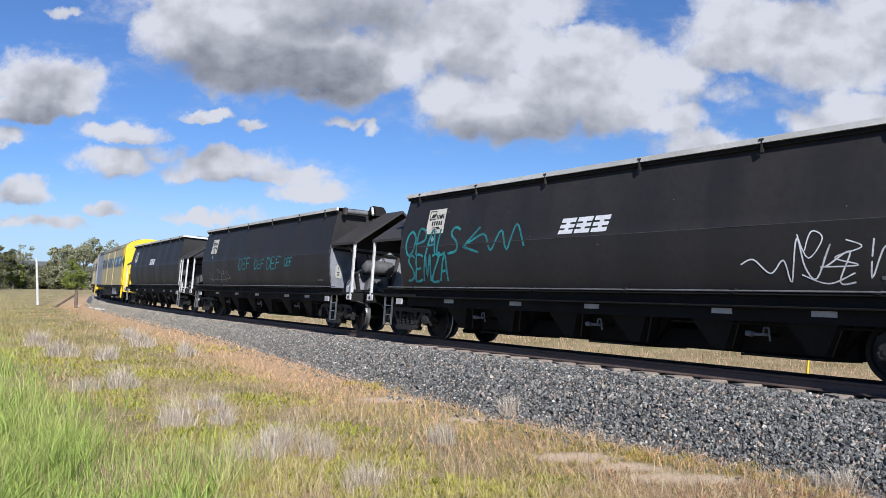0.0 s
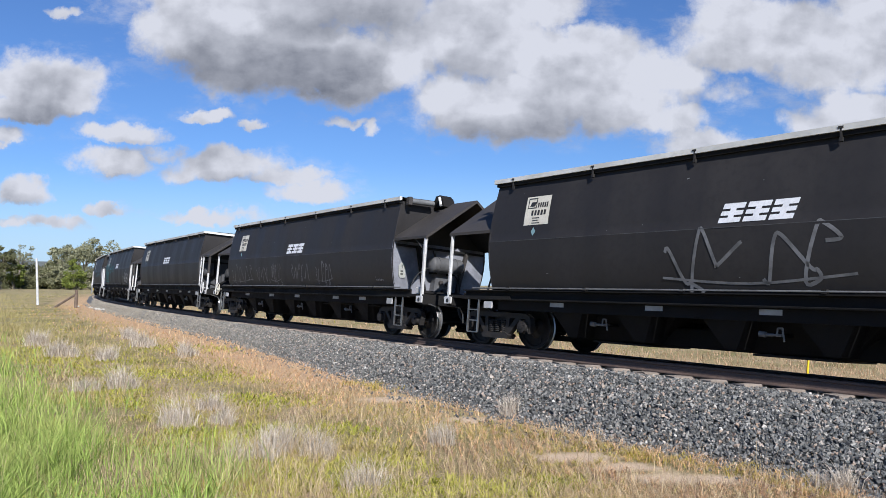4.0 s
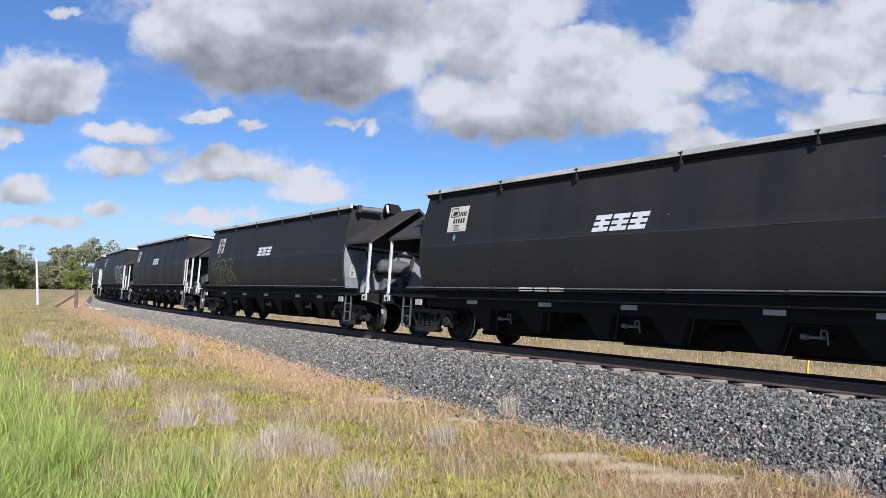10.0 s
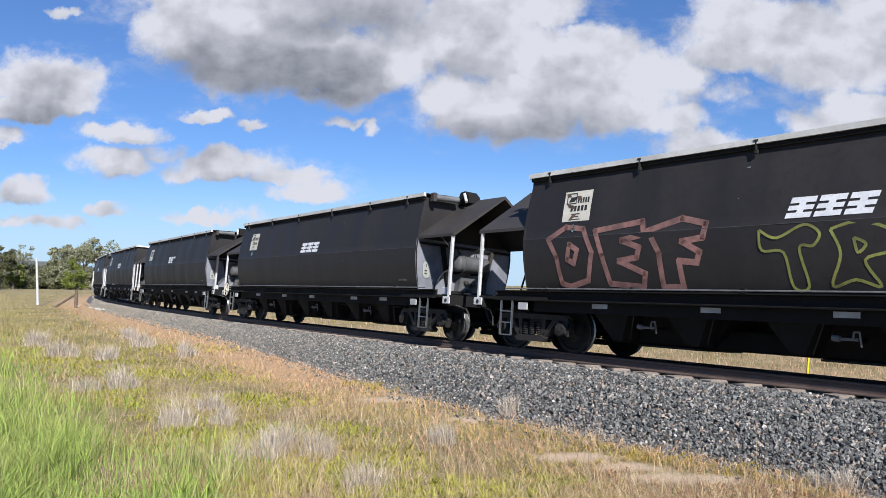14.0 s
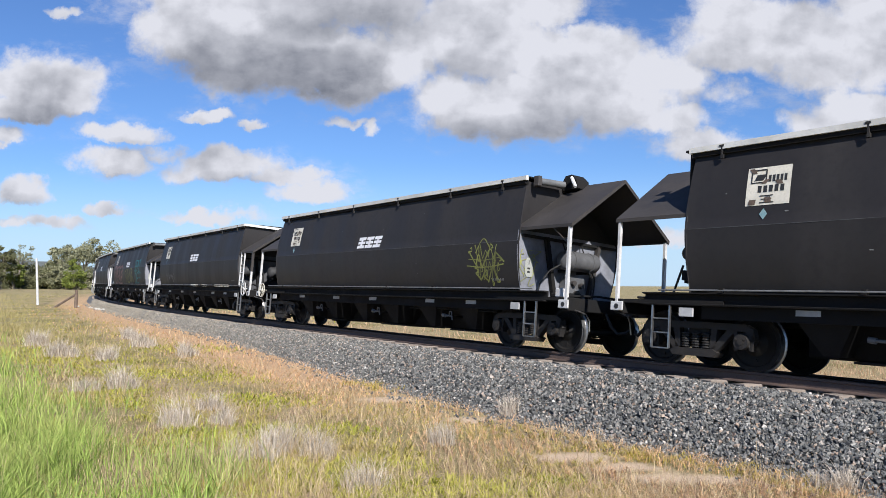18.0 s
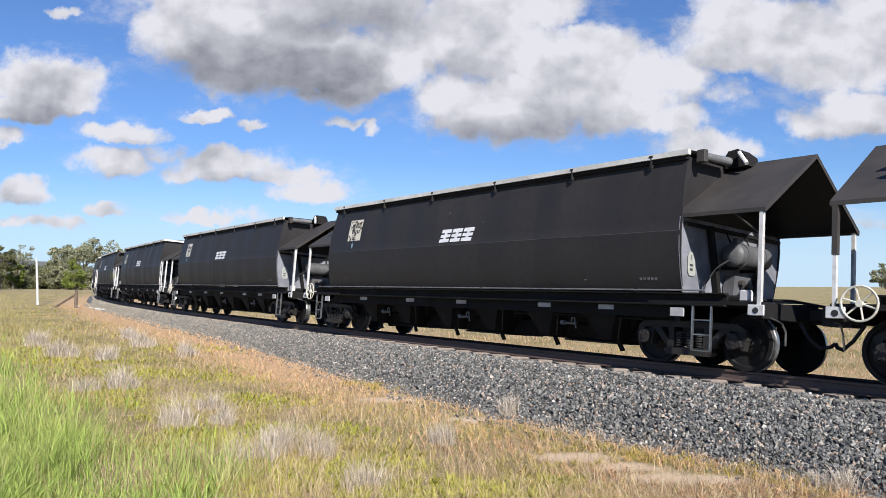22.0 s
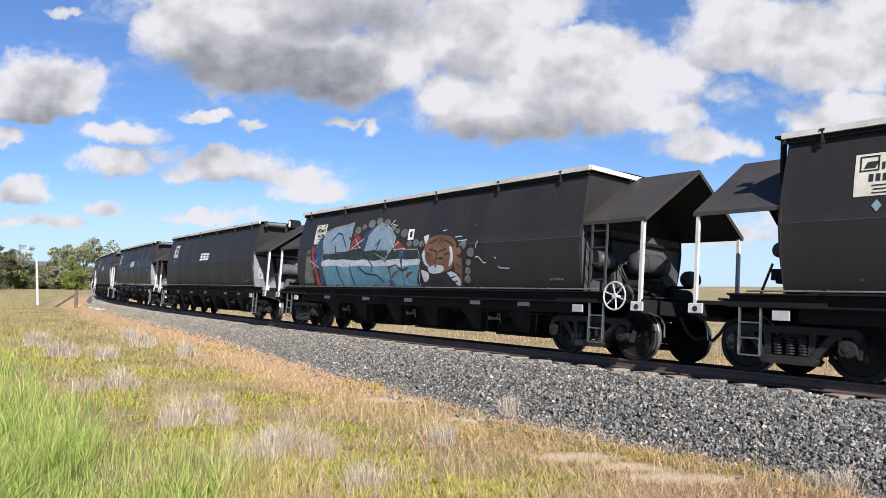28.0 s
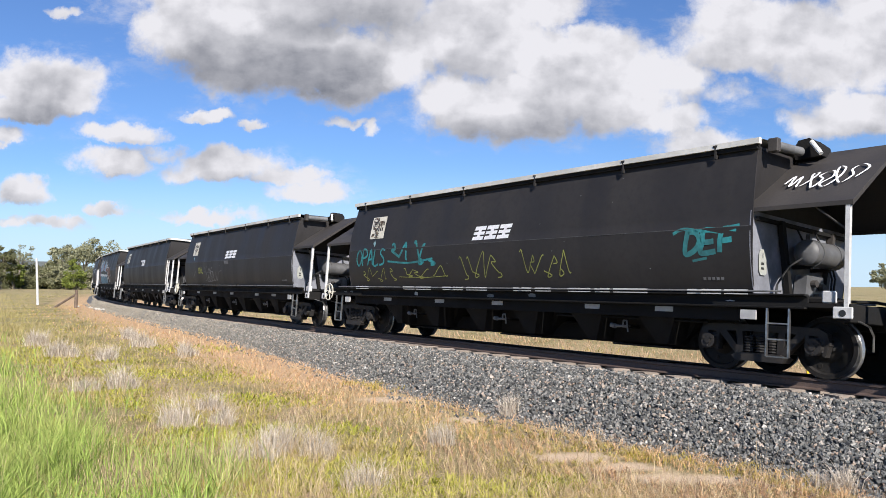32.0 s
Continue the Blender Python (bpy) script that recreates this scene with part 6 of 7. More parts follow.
def leaf_cards(centres, sizes, counts, leaf, rng):
    """Many small folded leaf sprays about clump centres: vertices and faces."""
    V, F = [], []
    for c, r, n in zip(centres, sizes, counts):
        p = rng.normal(size=(n, 3))
        p *= (rng.random((n, 1)) ** 0.4) / np.linalg.norm(p, axis=1, keepdims=True)
        p = p * np.array([r, r, r * 0.7]) + np.array(c)
        a = rng.normal(size=(n, 3)); a /= np.linalg.norm(a, axis=1, keepdims=True)
        b = np.cross(a, rng.normal(size=(n, 3))); b /= np.linalg.norm(b, axis=1, keepdims=True)
        s = leaf * rng.uniform(0.6, 1.3, (n, 1))
        base = sum(len(v) for v in V)
        quad = np.stack([p - a * s, p + b * s * 0.45, p + a * s, p - b * s * 0.45], axis=1)
        V.append(quad.reshape(-1, 3))
        F.append((np.arange(n * 4).reshape(n, 4) + base))
    return np.concatenate(V), np.concatenate(F)


def bulk(name, V, F, mat):
    me = bpy.data.meshes.new(name)
    me.vertices.add(len(V))
    me.vertices.foreach_set("co", np.asarray(V, np.float32).ravel())
    k = F.shape[1]
    me.loops.add(F.size)
    me.loops.foreach_set("vertex_index", F.astype(np.int32).ravel())
    me.polygons.add(len(F))
    me.polygons.foreach_set("loop_start", np.arange(0, F.size, k, dtype=np.int32))
    me.polygons.foreach_set("loop_total", np.full(len(F), k, np.int32))
    me.materials.append(mat)
    me.update(calc_edges=True)
    return new(name, me)


def tree(x, y, height, spread, mat, seed, low=0.35, leaf=0.42, clumps=34, per=75, label="", lean=0.0):
    rng = np.random.default_rng(seed)
    z = float(ground_height([x], [y])[0])
    top = tagged(new("tree"), label, "tree", group="trees across the paddock")
    top.location = (x, y, z - 0.1)
    bm = bmesh.new()
    fork = height * low
    r0 = height * 0.022
    add_tube(bm, (0, 0, 0), (lean * 0.5, 0.1, fork), r0, 8, r0 * 0.75)
    cs, sz = [], []
    limbs = 6
    for i in range(limbs):
        a = 2 * math.pi * i / limbs + rng.uniform(-.4, .4)
        reach = spread * rng.uniform(0.25, 0.42)
        tip = Vector((lean + math.cos(a) * reach, math.sin(a) * reach, height * rng.uniform(0.6, 0.85)))
        knee = Vector((lean * 0.5 + math.cos(a) * reach * 0.35, math.sin(a) * reach * 0.35, fork + (tip.z - fork) * 0.5))
        add_tube(bm, (lean * 0.5, 0.1, fork * 0.95), knee, r0 * 0.6, 6, r0 * 0.4)
        add_tube(bm, knee, tip, r0 * 0.4, 6, r0 * 0.12)
        for j in range(clumps // limbs):
            t = rng.uniform(0.15, 1.15)
            c = knee.lerp(tip, t)
            cs.append((c.x + rng.normal() * spread * 0.11, c.y + rng.normal() * spread * 0.11, min(height * 0.97, max(fork * 0.75, c.z + rng.normal() * height * 0.10))))
            sz.append(spread * rng.uniform(0.07, 0.15))
    part("trunk", bm, BARK, top)
    V, F = leaf_cards(cs, sz, [per] * len(cs), leaf, rng)
    crown = bulk("crown", V, F, mat)
    crown.parent = top
    return top


def bush(x, y, height, spread, mat, seed, leaf=0.35, label="", per=90):
    rng = np.random.default_rng(seed)
    z = float(ground_height([x], [y])[0])
    top = tagged(new("shrub"), label, "shrub", group="shrubs across the paddock")
    top.location = (x, y, z - 0.1)
    for i in range(4):
        a = i * 1.7
        part("stem", tube((0, 0, 0), (math.cos(a) * spread * .2, math.sin(a) * spread * .2, height * .6), 0.10, 6, 0.03), BARK, top)
    n = 26
    cs = [(rng.uniform(-.42, .42) * spread, rng.uniform(-.35, .35) * spread, height * rng.uniform(0.12, 0.9) ) for _ in range(n)]
    cs = [(cx * (1.05 - 0.55 * (cz / height) ** 2), cy, cz) for cx, cy, cz in cs]
    V, F = leaf_cards(cs, [spread * rng.uniform(.10, .2) for _ in cs], [per] * n, leaf, rng)
    crown = bulk("crown", V, F, mat)
    crown.parent = top
    return top


def at_bearing(u, d):
    return u * d, d


for u, d, h, sp, mat, seed, kw in (
        (-0.480, 235, 16.5, 17, GUM, 3, dict(low=0.34, clumps=48, per=80, label="tall grey-green gum tree with an open crown")),
        (-0.515, 245, 14.5, 9, GUM, 4, dict(low=0.3, clumps=24, per=75, label="tall grey-green gum tree with a narrow crown")),
        (-0.452, 225, 13.5, 8, GUM, 5, dict(low=0.35, clumps=28, per=75, label="tall grey-green gum tree beside the track")),
        (-0.425, 250, 14.0, 10, BRIGHT, 6, dict(low=0.35, clumps=28, per=75, label="rounded fresh green tree beyond the track")),
        (-0.566, 225, 15.0, 10, GUM, 7, dict(low=0.45, clumps=20, per=45, leaf=0.34, label="sparse tall gum tree with see-through crown")),
        (-0.590, 205, 12.0, 9, DARKLEAF, 8, dict(low=0.25, clumps=42, per=90, label="dense dark olive tree")),
        (-0.630, 215, 13.0, 12, DARKLEAF, 9, dict(low=0.25, clumps=36, per=90, label="dense dark olive tree")),
        (0.592, 150, 6.4, 6.5, GUM, 10, dict(low=0.2, clumps=36, per=80, leaf=0.26, label="low spreading grey-green gum tree")),
        (0.655, 170, 7.2, 8, GUM, 11, dict(low=0.2, clumps=30, per=80, leaf=0.3, label="low spreading grey-green gum tree"))):
    tx, ty = at_bearing(u, d)
    tree(tx, ty, h, sp, mat, seed, **kw)
for u, d, h, sp, mat, seed, label in (
        (-0.492, 205, 9.0, 6.8, BRIGHT, 20, "rounded fresh green shrub in front of gum trees"), (-0.520, 225, 8.6, 7, DARKLEAF, 21, "dense dark olive shrub under gum trees"), (-0.537, 235, 6.5, 6, DARKLEAF, 22, "dense dark olive shrub under gum trees"),
        (-0.572, 215, 8.5, 6, BRIGHT, 23, "bushy yellow-green shrub among trees"), (-0.505, 215, 5.0, 9, DARKLEAF, 24, "low dark olive shrub under trees"), (-0.470, 215, 6.0, 6, DARKLEAF, 25, "low dark olive shrub under trees"),
        (-0.455, 210, 5.0, 5, GUM, 26, "loose grey-green shrub by the track"), (-0.556, 238, 7.4, 9, GUM, 27, "low dark olive shrub under trees"), (-0.600, 200, 5.0, 6, DARKLEAF, 28, "dense dark olive shrub under gum trees"),
        (-0.527, 228, 6.5, 9, GUM, 29, "loose grey-green shrub under gum trees"), (-0.541, 232, 7.8, 11, DARKLEAF, 30, "low dark olive shrub under trees"), (-0.510, 214, 7.0, 8, GUM, 31, "loose grey-green shrub under gum trees"),
        (-0.585, 232, 7.5, 10, GUM, 32, "loose grey-green shrub under gum trees"), (-0.500, 230, 10.0, 8, GUM, 33, "tall grey-green shrub under gum trees"), (-0.536, 226, 3.4, 9, DARKLEAF, 34, "low dark olive shrub under trees"), (-0.566, 222, 4.0, 9, DARKLEAF, 35, "low dark olive shrub under trees"), (-0.482, 212, 5.0, 8, GUM, 36, "loose grey-green shrub by the track")):
    tx, ty = at_bearing(u, d)
    bush(tx, ty, h, sp, mat, seed, label=label)

# ---- lineside things ----
OLDWOOD = material("grey-brown split timber", (0.16, 0.115, 0.085), 0.9, second=(0.09, 0.065, 0.05), scale=4, grain=25, bump=0.6)
CONCRETE = material("pale concrete rubble", (0.50, 0.48, 0.44), 0.9, second=(0.38, 0.36, 0.33), scale=4, grain=20, bump=0.5)


def ground_at(x, y):
    return float(ground_height([x], [y])[0])


def marker_post():
    x, y = -31.67, 58.71
    p = tagged(new("marker_post"), "tall white painted steel post in grass, slightly leaning", "post")
    p.matrix_basis = Matrix.Translation((x, y, ground_at(x, y) - 0.15)) @ pose(0, 0, 0, 0, -3.2, 0)
    part("shaft", tube((0, 0, 0), (0, 0, 3.75), 0.095, 10, 0.075), WHITE, p)
    part("cap", tube((0, 0, 3.75), (0, 0, 3.80), 0.085, 10, 0.03), WHITE, p)


def strainer_post():
    x, y = -25.76, 52.68
    p = tagged(new("strainer_post"), "old split timber fence strainer with a diagonal brace", "fence post")
    p.location = (x, y, ground_at(x, y) - 0.2)
    bm = tube((0, 0, 0), (0.03, 0, 1.46), 0.115, 9, 0.10)
    part("post", bm, OLDWOOD, p)
    foot = Vector((-1.75, 0.25, 0.12))
    part("brace", tube(foot, (0.0, 0.0, 1.15), 0.085, 8, 0.075), OLDWOOD, p)
    part("foot_block", box(-2.0, -1.6, 0.1, 0.4, 0.0, 0.22, bevel=0.04), OLDWOOD, p)


def rubble():
    rng = random.Random(4)
    for x, y, s in ((-24.3, 51.8, 0.12), (-23.4, 50.6, 0.10), (-22.5, 49.0, 0.16), (-22.0, 48.6, 0.12), (-26.5, 54.5, 0.10)):
        bm = bmesh.new()
        bmesh.ops.create_icosphere(bm, subdivisions=2, radius=s)
        for v in bm.verts:
            v.co = Vector((v.co.x * 1.2, v.co.y * 0.8, v.co.z * 0.6)) * rng.uniform(0.85, 1.12)
        ob = part("concrete_lump", bm, CONCRETE)
        ob.location = (x, y, ground_at(x, y) + s * 0.3)
        tagged(ob, "pale broken concrete lump in dry grass", "rubble", group="broken concrete by the track")


def stake():
    x, y = 7.3, 15.1
    ob = part("survey_stake", box(-0.02, 0.02, -0.012, 0.012, -0.1, 0.45), YELLOW)
    ob.matrix_basis = Matrix.Translation((x, y, ground_at(x, y))) @ pose(0, 0, 0, 0, 6, 15)
    tagged(ob, "thin yellow survey stake in dry grass", "stake")


marker_post()
strainer_post()
rubble()
stake()


# ---- ballast stones, grass and weeds ----
def stone_material():
    m = bpy.data.materials.new("crushed basalt")
    m.use_nodes = True
    n = Net(m.node_tree)
    isl = n.node("ShaderNodeNewGeometry").outputs["Random Per Island"]
    vec = n.node("ShaderNodeTexCoord").outputs["Object"]
    ramp = n.node("ShaderNodeValToRGB", {0: isl})
    els = ramp.color_ramp.elements
    els[0].position, els[0].color = 0.0, (0.038, 0.041, 0.043, 1)
    els[1].position, els[1].color = 1.0, (0.52, 0.50, 0.46, 1)
    for p, c in ((0.35, (0.090, 0.096, 0.097, 1)), (0.7, (0.175, 0.176, 0.170, 1)), (0.84, (0.29, 0.28, 0.26, 1)), (0.92, (0.31, 0.215, 0.155, 1))):
        e = els.new(p)
        e.color = c
    col = n.mix(n.ramp(n.noise(vec, 55.0, 4.0), 0.35, 0.7, 0.0, 0.5), ramp.outputs[0], (0.135, 0.118, 0.10))
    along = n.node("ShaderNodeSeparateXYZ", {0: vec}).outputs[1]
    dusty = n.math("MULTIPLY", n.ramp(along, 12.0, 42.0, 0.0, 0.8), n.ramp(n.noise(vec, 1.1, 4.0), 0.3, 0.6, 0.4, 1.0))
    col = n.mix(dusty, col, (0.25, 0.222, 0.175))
    bsdf = n.node("ShaderNodeBsdfPrincipled", {"Base Color": col, "Roughness": 0.85, "Specular IOR Level": 0.3})
    m.node_tree.links.new(bsdf.outputs[0], n.node("ShaderNodeOutputMaterial").inputs[0])
    return m


def rail_frame(s, w, z):
    """Vectorised on_line."""
    x, y, h = np.interp(s, _s, _lx), np.interp(s, _s, _ly), np.interp(s, _s, _head)
    ww = w - z * CANT
    return np.column_stack([x - np.sin(h) * ww, y + np.cos(h) * ww, z + w * CANT + GRADE * np.clip(s, -30, 120)])


def build_stones():
    rng = np.random.default_rng(2)
    n = 122000
    s = -6.0 + 66.0 * rng.random(n) ** 1.9
    tw, tz = toe_width(s), toe_height(s)
    kind = rng.random(n)
    w = np.where(kind < 0.72, 1.40 + (tw + 0.12 - 1.40) * rng.random(n), np.where(kind < 0.92, 0.86 + 0.65 * rng.random(n), rng.uniform(-2.4, 0.6, n)))
    strays = rng.random(n) < 0.025
    w = np.where(strays, tw + 0.7 * rng.random(n) ** 2, w)
    t = np.clip((w - 1.55) / np.maximum(tw - 1.55, 0.05), 0, 1)
    on = rail_frame(s, w, np.full(n, -0.225))
    toe = tz + 0.02
    zz = np.where(w > 1.55, on[:, 2] * (1 - t) + toe * t + 0.05 * np.sin(np.pi * t), on[:, 2])
    zz = np.where(w > tw, tz + 0.01, zz)
    zz = np.where(w < -1.6, np.interp(-w, [1.6, 2.0, 2.4], [-0.36, -0.42, -0.52]), zz)
    gap = np.abs(((s + 14) / 0.62 + 0.5) % 1.0 - 0.5) * 0.62 > 0.13
    keep = (np.abs(w) > 1.22) | gap
    size = rng.uniform(0.010, 0.0225, n) * (1 + 0.25 * rng.random(n) ** 3) * np.interp(s, [0, 15, 60], [1.0, 1.15, 2.0])
    zz = zz + rng.uniform(-0.4, 0.5, n) * size
    P = np.column_stack([on[:, 0], on[:, 1], zz])[keep]
    size = size[keep]
    n = len(P)
    cube = np.array([(-1, -1, -1), (1, -1, -1), (1, 1, -1), (-1, 1, -1), (-1, -1, 1), (1, -1, 1), (1, 1, 1), (-1, 1, 1)], float)
    V = cube[None] * (1 + rng.uniform(-.45, .25, (n, 8, 3)))
    V[:, 4:, :2] *= rng.uniform(0.4, 0.9, (n, 1, 1))
    V *= rng.uniform(0.6, 1.25, (n, 1, 3))
    q = rng.normal(size=(n, 4)); q /= np.linalg.norm(q, axis=1, keepdims=True)
    a, b, c, d = q.T
    R = np.stack([1 - 2 * (c * c + d * d), 2 * (b * c - a * d), 2 * (b * d + a * c), 2 * (b * c + a * d), 1 - 2 * (b * b + d * d), 2 * (c * d - a * b), 2 * (b * d - a * c), 2 * (c * d + a * b), 1 - 2 * (b * b + c * c)], -1).reshape(n, 3, 3)
    V = np.einsum("nij,nkj->nki", R, V) * size[:, None, None] + P[:, None]
    quads = np.array([(0, 3, 2, 1), (4, 5, 6, 7), (0, 1, 5, 4), (1, 2, 6, 5), (2, 3, 7, 6), (3, 0, 4, 7)])
    F = (quads[None] + (np.arange(n) * 8)[:, None, None]).reshape(-1, 4)
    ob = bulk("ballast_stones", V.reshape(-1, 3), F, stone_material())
    ob.data.shade_flat()
    tagged(ob, "loose grey crushed rock along the track", "gravel", kind="stuff")


def blade_material(name, a, b, tip):
    m = bpy.data.materials.new(name)
    m.use_nodes = True
    n = Net(m.node_tree)
    isl = n.node("ShaderNodeNewGeometry").outputs["Random Per Island"]
    vec = n.node("ShaderNodeTexCoord").outputs["Object"]
    col = n.mix(isl, a, b)
    col = n.mix(n.ramp(n.noise(vec, 0.9, 3.0), 0.4, 0.65, 0.0, 0.7), col, tip)
    d = n.node("ShaderNodeBsdfPrincipled", {"Base Color": col, "Roughness": 0.7, "Specular IOR Level": 0.25})
    t = n.node("ShaderNodeBsdfTranslucent", {"Color": col})
    mixed = n.node("ShaderNodeMixShader", {0: 0.18})
    m.node_tree.links.new(d.outputs[0], mixed.inputs[1])
    m.node_tree.links.new(t.outputs[0], mixed.inputs[2])
    m.node_tree.links.new(mixed.outputs[0], n.node("ShaderNodeOutputMaterial").inputs[0])
    return m


def blades(P, h, width, bend, rng):
    """Bent tapering blades: two quads and a pointed tip each, as quads with a doubled tip edge."""
    n = len(P)
    a = rng.uniform(0, 2 * np.pi, n)
    lean = np.column_stack([np.cos(a), np.sin(a), np.zeros(n)])
    f = a + rng.uniform(-1.2, 1.2, n)
    side = np.column_stack([-np.sin(f), np.cos(f), np.zeros(n)]) * width[:, None]
    up = np.array([0, 0, 1.0])
    mid = P + up * (h * 0.55)[:, None] + lean * (h * bend * 0.3)[:, None]
    tip = P + up * (h * np.sqrt(np.clip(1 - bend ** 2 * 0.5, 0.1, 1)))[:, None] + lean * (h * bend)[:, None]
    V = np.stack([P - side, P + side, mid + side * 0.75, mid - side * 0.75, tip + side * 0.15, tip - side * 0.15], axis=1)
    F = np.array([(0, 1, 2, 3), (3, 2, 4, 5)])
    F = (F[None] + (np.arange(n) * 6)[:, None, None]).reshape(-1, 4)
    return V.reshape(-1, 3), F


def scatter(n, rng, keep, d0=5.8, d1=60.0, power=1.1):
    """Ground places before the eye, thinning with distance; keep(s, w, x, y) gives each one's chance."""
    t = rng.random(n)
    d = (d0 ** (-power) + t * (d1 ** (-power) - d0 ** (-power))) ** (-1 / power)
    u = rng.uniform(-0.66, 0.66, n)
    x, y = u * d, d
    s, w = near_line(x, y)
    ok = rng.random(n) < keep(s, w, x, y)
    x, y, d, s, w = x[ok], y[ok], d[ok], s[ok], w[ok]
    return np.column_stack([x, y, ground_height(x, y)]), d, s, w


def patchy(x, y, k, lo, hi):
    """Uneven patches: waves in several directions that never line up."""
    v = np.zeros_like(x)
    for i, (a, f) in enumerate(((0.3, 1.0), (1.5, 1.37), (2.4, 0.71), (0.9, 2.3), (2.0, 3.1))):
        t = (x * math.cos(a) + y * math.sin(a)) * k * f
        u = (y * math.cos(a) - x * math.sin(a)) * k * f * 0.6
        v += np.sin(t + 1.9 * np.sin(u + i) + 2.1 * i) / (1 + 0.4 * i)
    return smooth(v / 3.6 * 0.9 + 0.5, lo, hi)


def grass(name, label, n, keep, height, width, bend, mat, seed, **kw):
    rng = np.random.default_rng(seed)
    P, d, s, w = scatter(n, rng, keep, **kw)
    m = len(P)
    h = height[0] + (height[1] - height[0]) * rng.random(m) ** 1.6
    # blades gather in small tussocks of unequal height
    cell = np.floor(P[:, :2] / 0.17)
    code = np.sin(cell[:, 0] * 12.9898 + cell[:, 1] * 78.233 + seed) * 43758.5453
    u, v = code - np.floor(code), code * 7.31 - np.floor(code * 7.31)
    heart = (cell + np.column_stack([0.15 + 0.7 * u, 0.15 + 0.7 * v])) * 0.17
    P[:, :2] += (heart - P[:, :2]) * rng.uniform(0.1, 0.75, (m, 1))
    h *= 0.55 + 0.8 * v
    wd = width * np.maximum(1.0, d / 9.0) * rng.uniform(0.6, 1.3, m)
    P[:, 2] -= 0.01
    V, F = blades(P, h, wd, rng.uniform(bend[0], bend[1], m), rng)
    tagged(bulk(name, V, F, mat), label, "grass", kind="stuff")


def outside(s, w, extra=0.0):
    return (w > toe_width(s) + extra).astype(float)


LUSH = blade_material("lush green blades", (0.07, 0.125, 0.015), (0.38, 0.49, 0.11), (0.44, 0.46, 0.15))
OLIVE = blade_material("low olive growth", (0.12, 0.124, 0.018), (0.53, 0.46, 0.09), (0.46, 0.36, 0.13))
STRAWB = blade_material("dry straw stalks", (0.22, 0.155, 0.09), (0.72, 0.56, 0.35), (0.47, 0.34, 0.18))
RUST = blade_material("orange dry grass", (0.33, 0.18, 0.085), (0.82, 0.53, 0.30), (0.62, 0.39, 0.21))
ASH = blade_material("grey dead stalks", (0.26, 0.215, 0.17), (0.76, 0.67, 0.56), (0.50, 0.42, 0.34))
DULL = blade_material("dull dry grass", (0.27, 0.17, 0.10), (0.64, 0.44, 0.29), (0.46, 0.30, 0.19))
HERB = blade_material("fresh low herb", (0.16, 0.18, 0.02), (0.47, 0.46, 0.07), (0.47, 0.42, 0.09))
GOLD = blade_material("yellow-green weed", (0.27, 0.21, 0.04), (0.52, 0.39, 0.09), (0.38, 0.30, 0.07))


def tuft_mesh(mat, seed, n, h, r, width, bend):
    """A ragged clump: several small bunches of unequal height in an uneven patch."""
    rng = np.random.default_rng(seed)
    k = 7
    c = rng.normal(size=(k, 2)) * np.array([r * 0.85, r * 0.6])
    tall = rng.uniform(0.35, 1.0, k)
    i = rng.integers(0, k, n)
    q = rng.normal(size=(n, 2)) * r * 0.33
    P = np.column_stack([c[i, 0] + q[:, 0], c[i, 1] + q[:, 1], np.full(n, -0.03)])
    V, F = blades(P, h * tall[i] * rng.uniform(0.4, 1.0, n), width * rng.uniform(0.5, 1.3, n), rng.uniform(bend[0], bend[1], n), rng)
    return V, F


def tufts():
    spots = [(-3.69, 10.8, 1.0), (-5.97, 14.2, 0.9), (-1.97, 9.36, 0.9), (-0.84, 7.63, 0.7), (-0.02, 10.36, 0.7), (1.14, 12.47, 0.75), (-3.25, 11.2, 0.7), (-9.79, 19.1, 1.0), (-10.46, 25.2, 1.0),
             (-2.25, 8.82, 0.8), (-3.81, 12.35, 0.6), (-11.75, 21.9, 1.0), (4.19, 8.08, 0.6), (-8.3, 18.6, 0.8), (-7.0, 20.5, 0.8), (-9.0, 22.5, 0.9), (-1.45, 9.2, 0.7), (-6.4, 13.6, 0.7)]
    for i, (x, y, k) in enumerate(spots):
        V, F = tuft_mesh(ASH, 40 + i, 760, 0.66 * k, 0.20 * k, 0.0028 * max(1, y / 9), (0.05, 0.85))
        ob = bulk("dead_grass_tuft", V, F, ASH)
        ob.location = (x, y, ground_at(x, y))
        ob.rotation_euler = (0, 0, i * 1.3)
        tagged(ob, "dead grey grass tuft in the paddock", "grass tuft", group="dead grass tufts")
    for i, (x, y, k) in enumerate([(-1.71, 15.9, 1.0), (-1.07, 15.4, 1.0), (2.72, 9.67, 0.9), (3.57, 9.1, 1.0), (-5.73, 23.6, 0.8), (3.79, 8.52, 0.9), (2.35, 10.2, 0.6), (3.1, 9.5, 0.6)]):
        V, F = tuft_mesh(GOLD, 60 + i % 4, 500, 0.22 * k, 0.30 * k, 0.0045 * max(1, y / 9), (0.4, 1.1))
        ob = bulk("yellow_weed", V, F, GOLD)
        ob.location = (x, y, ground_at(x, y))
        tagged(ob, "low yellow-green weed at the edge of the ballast", "weed", group="weeds along the ballast")


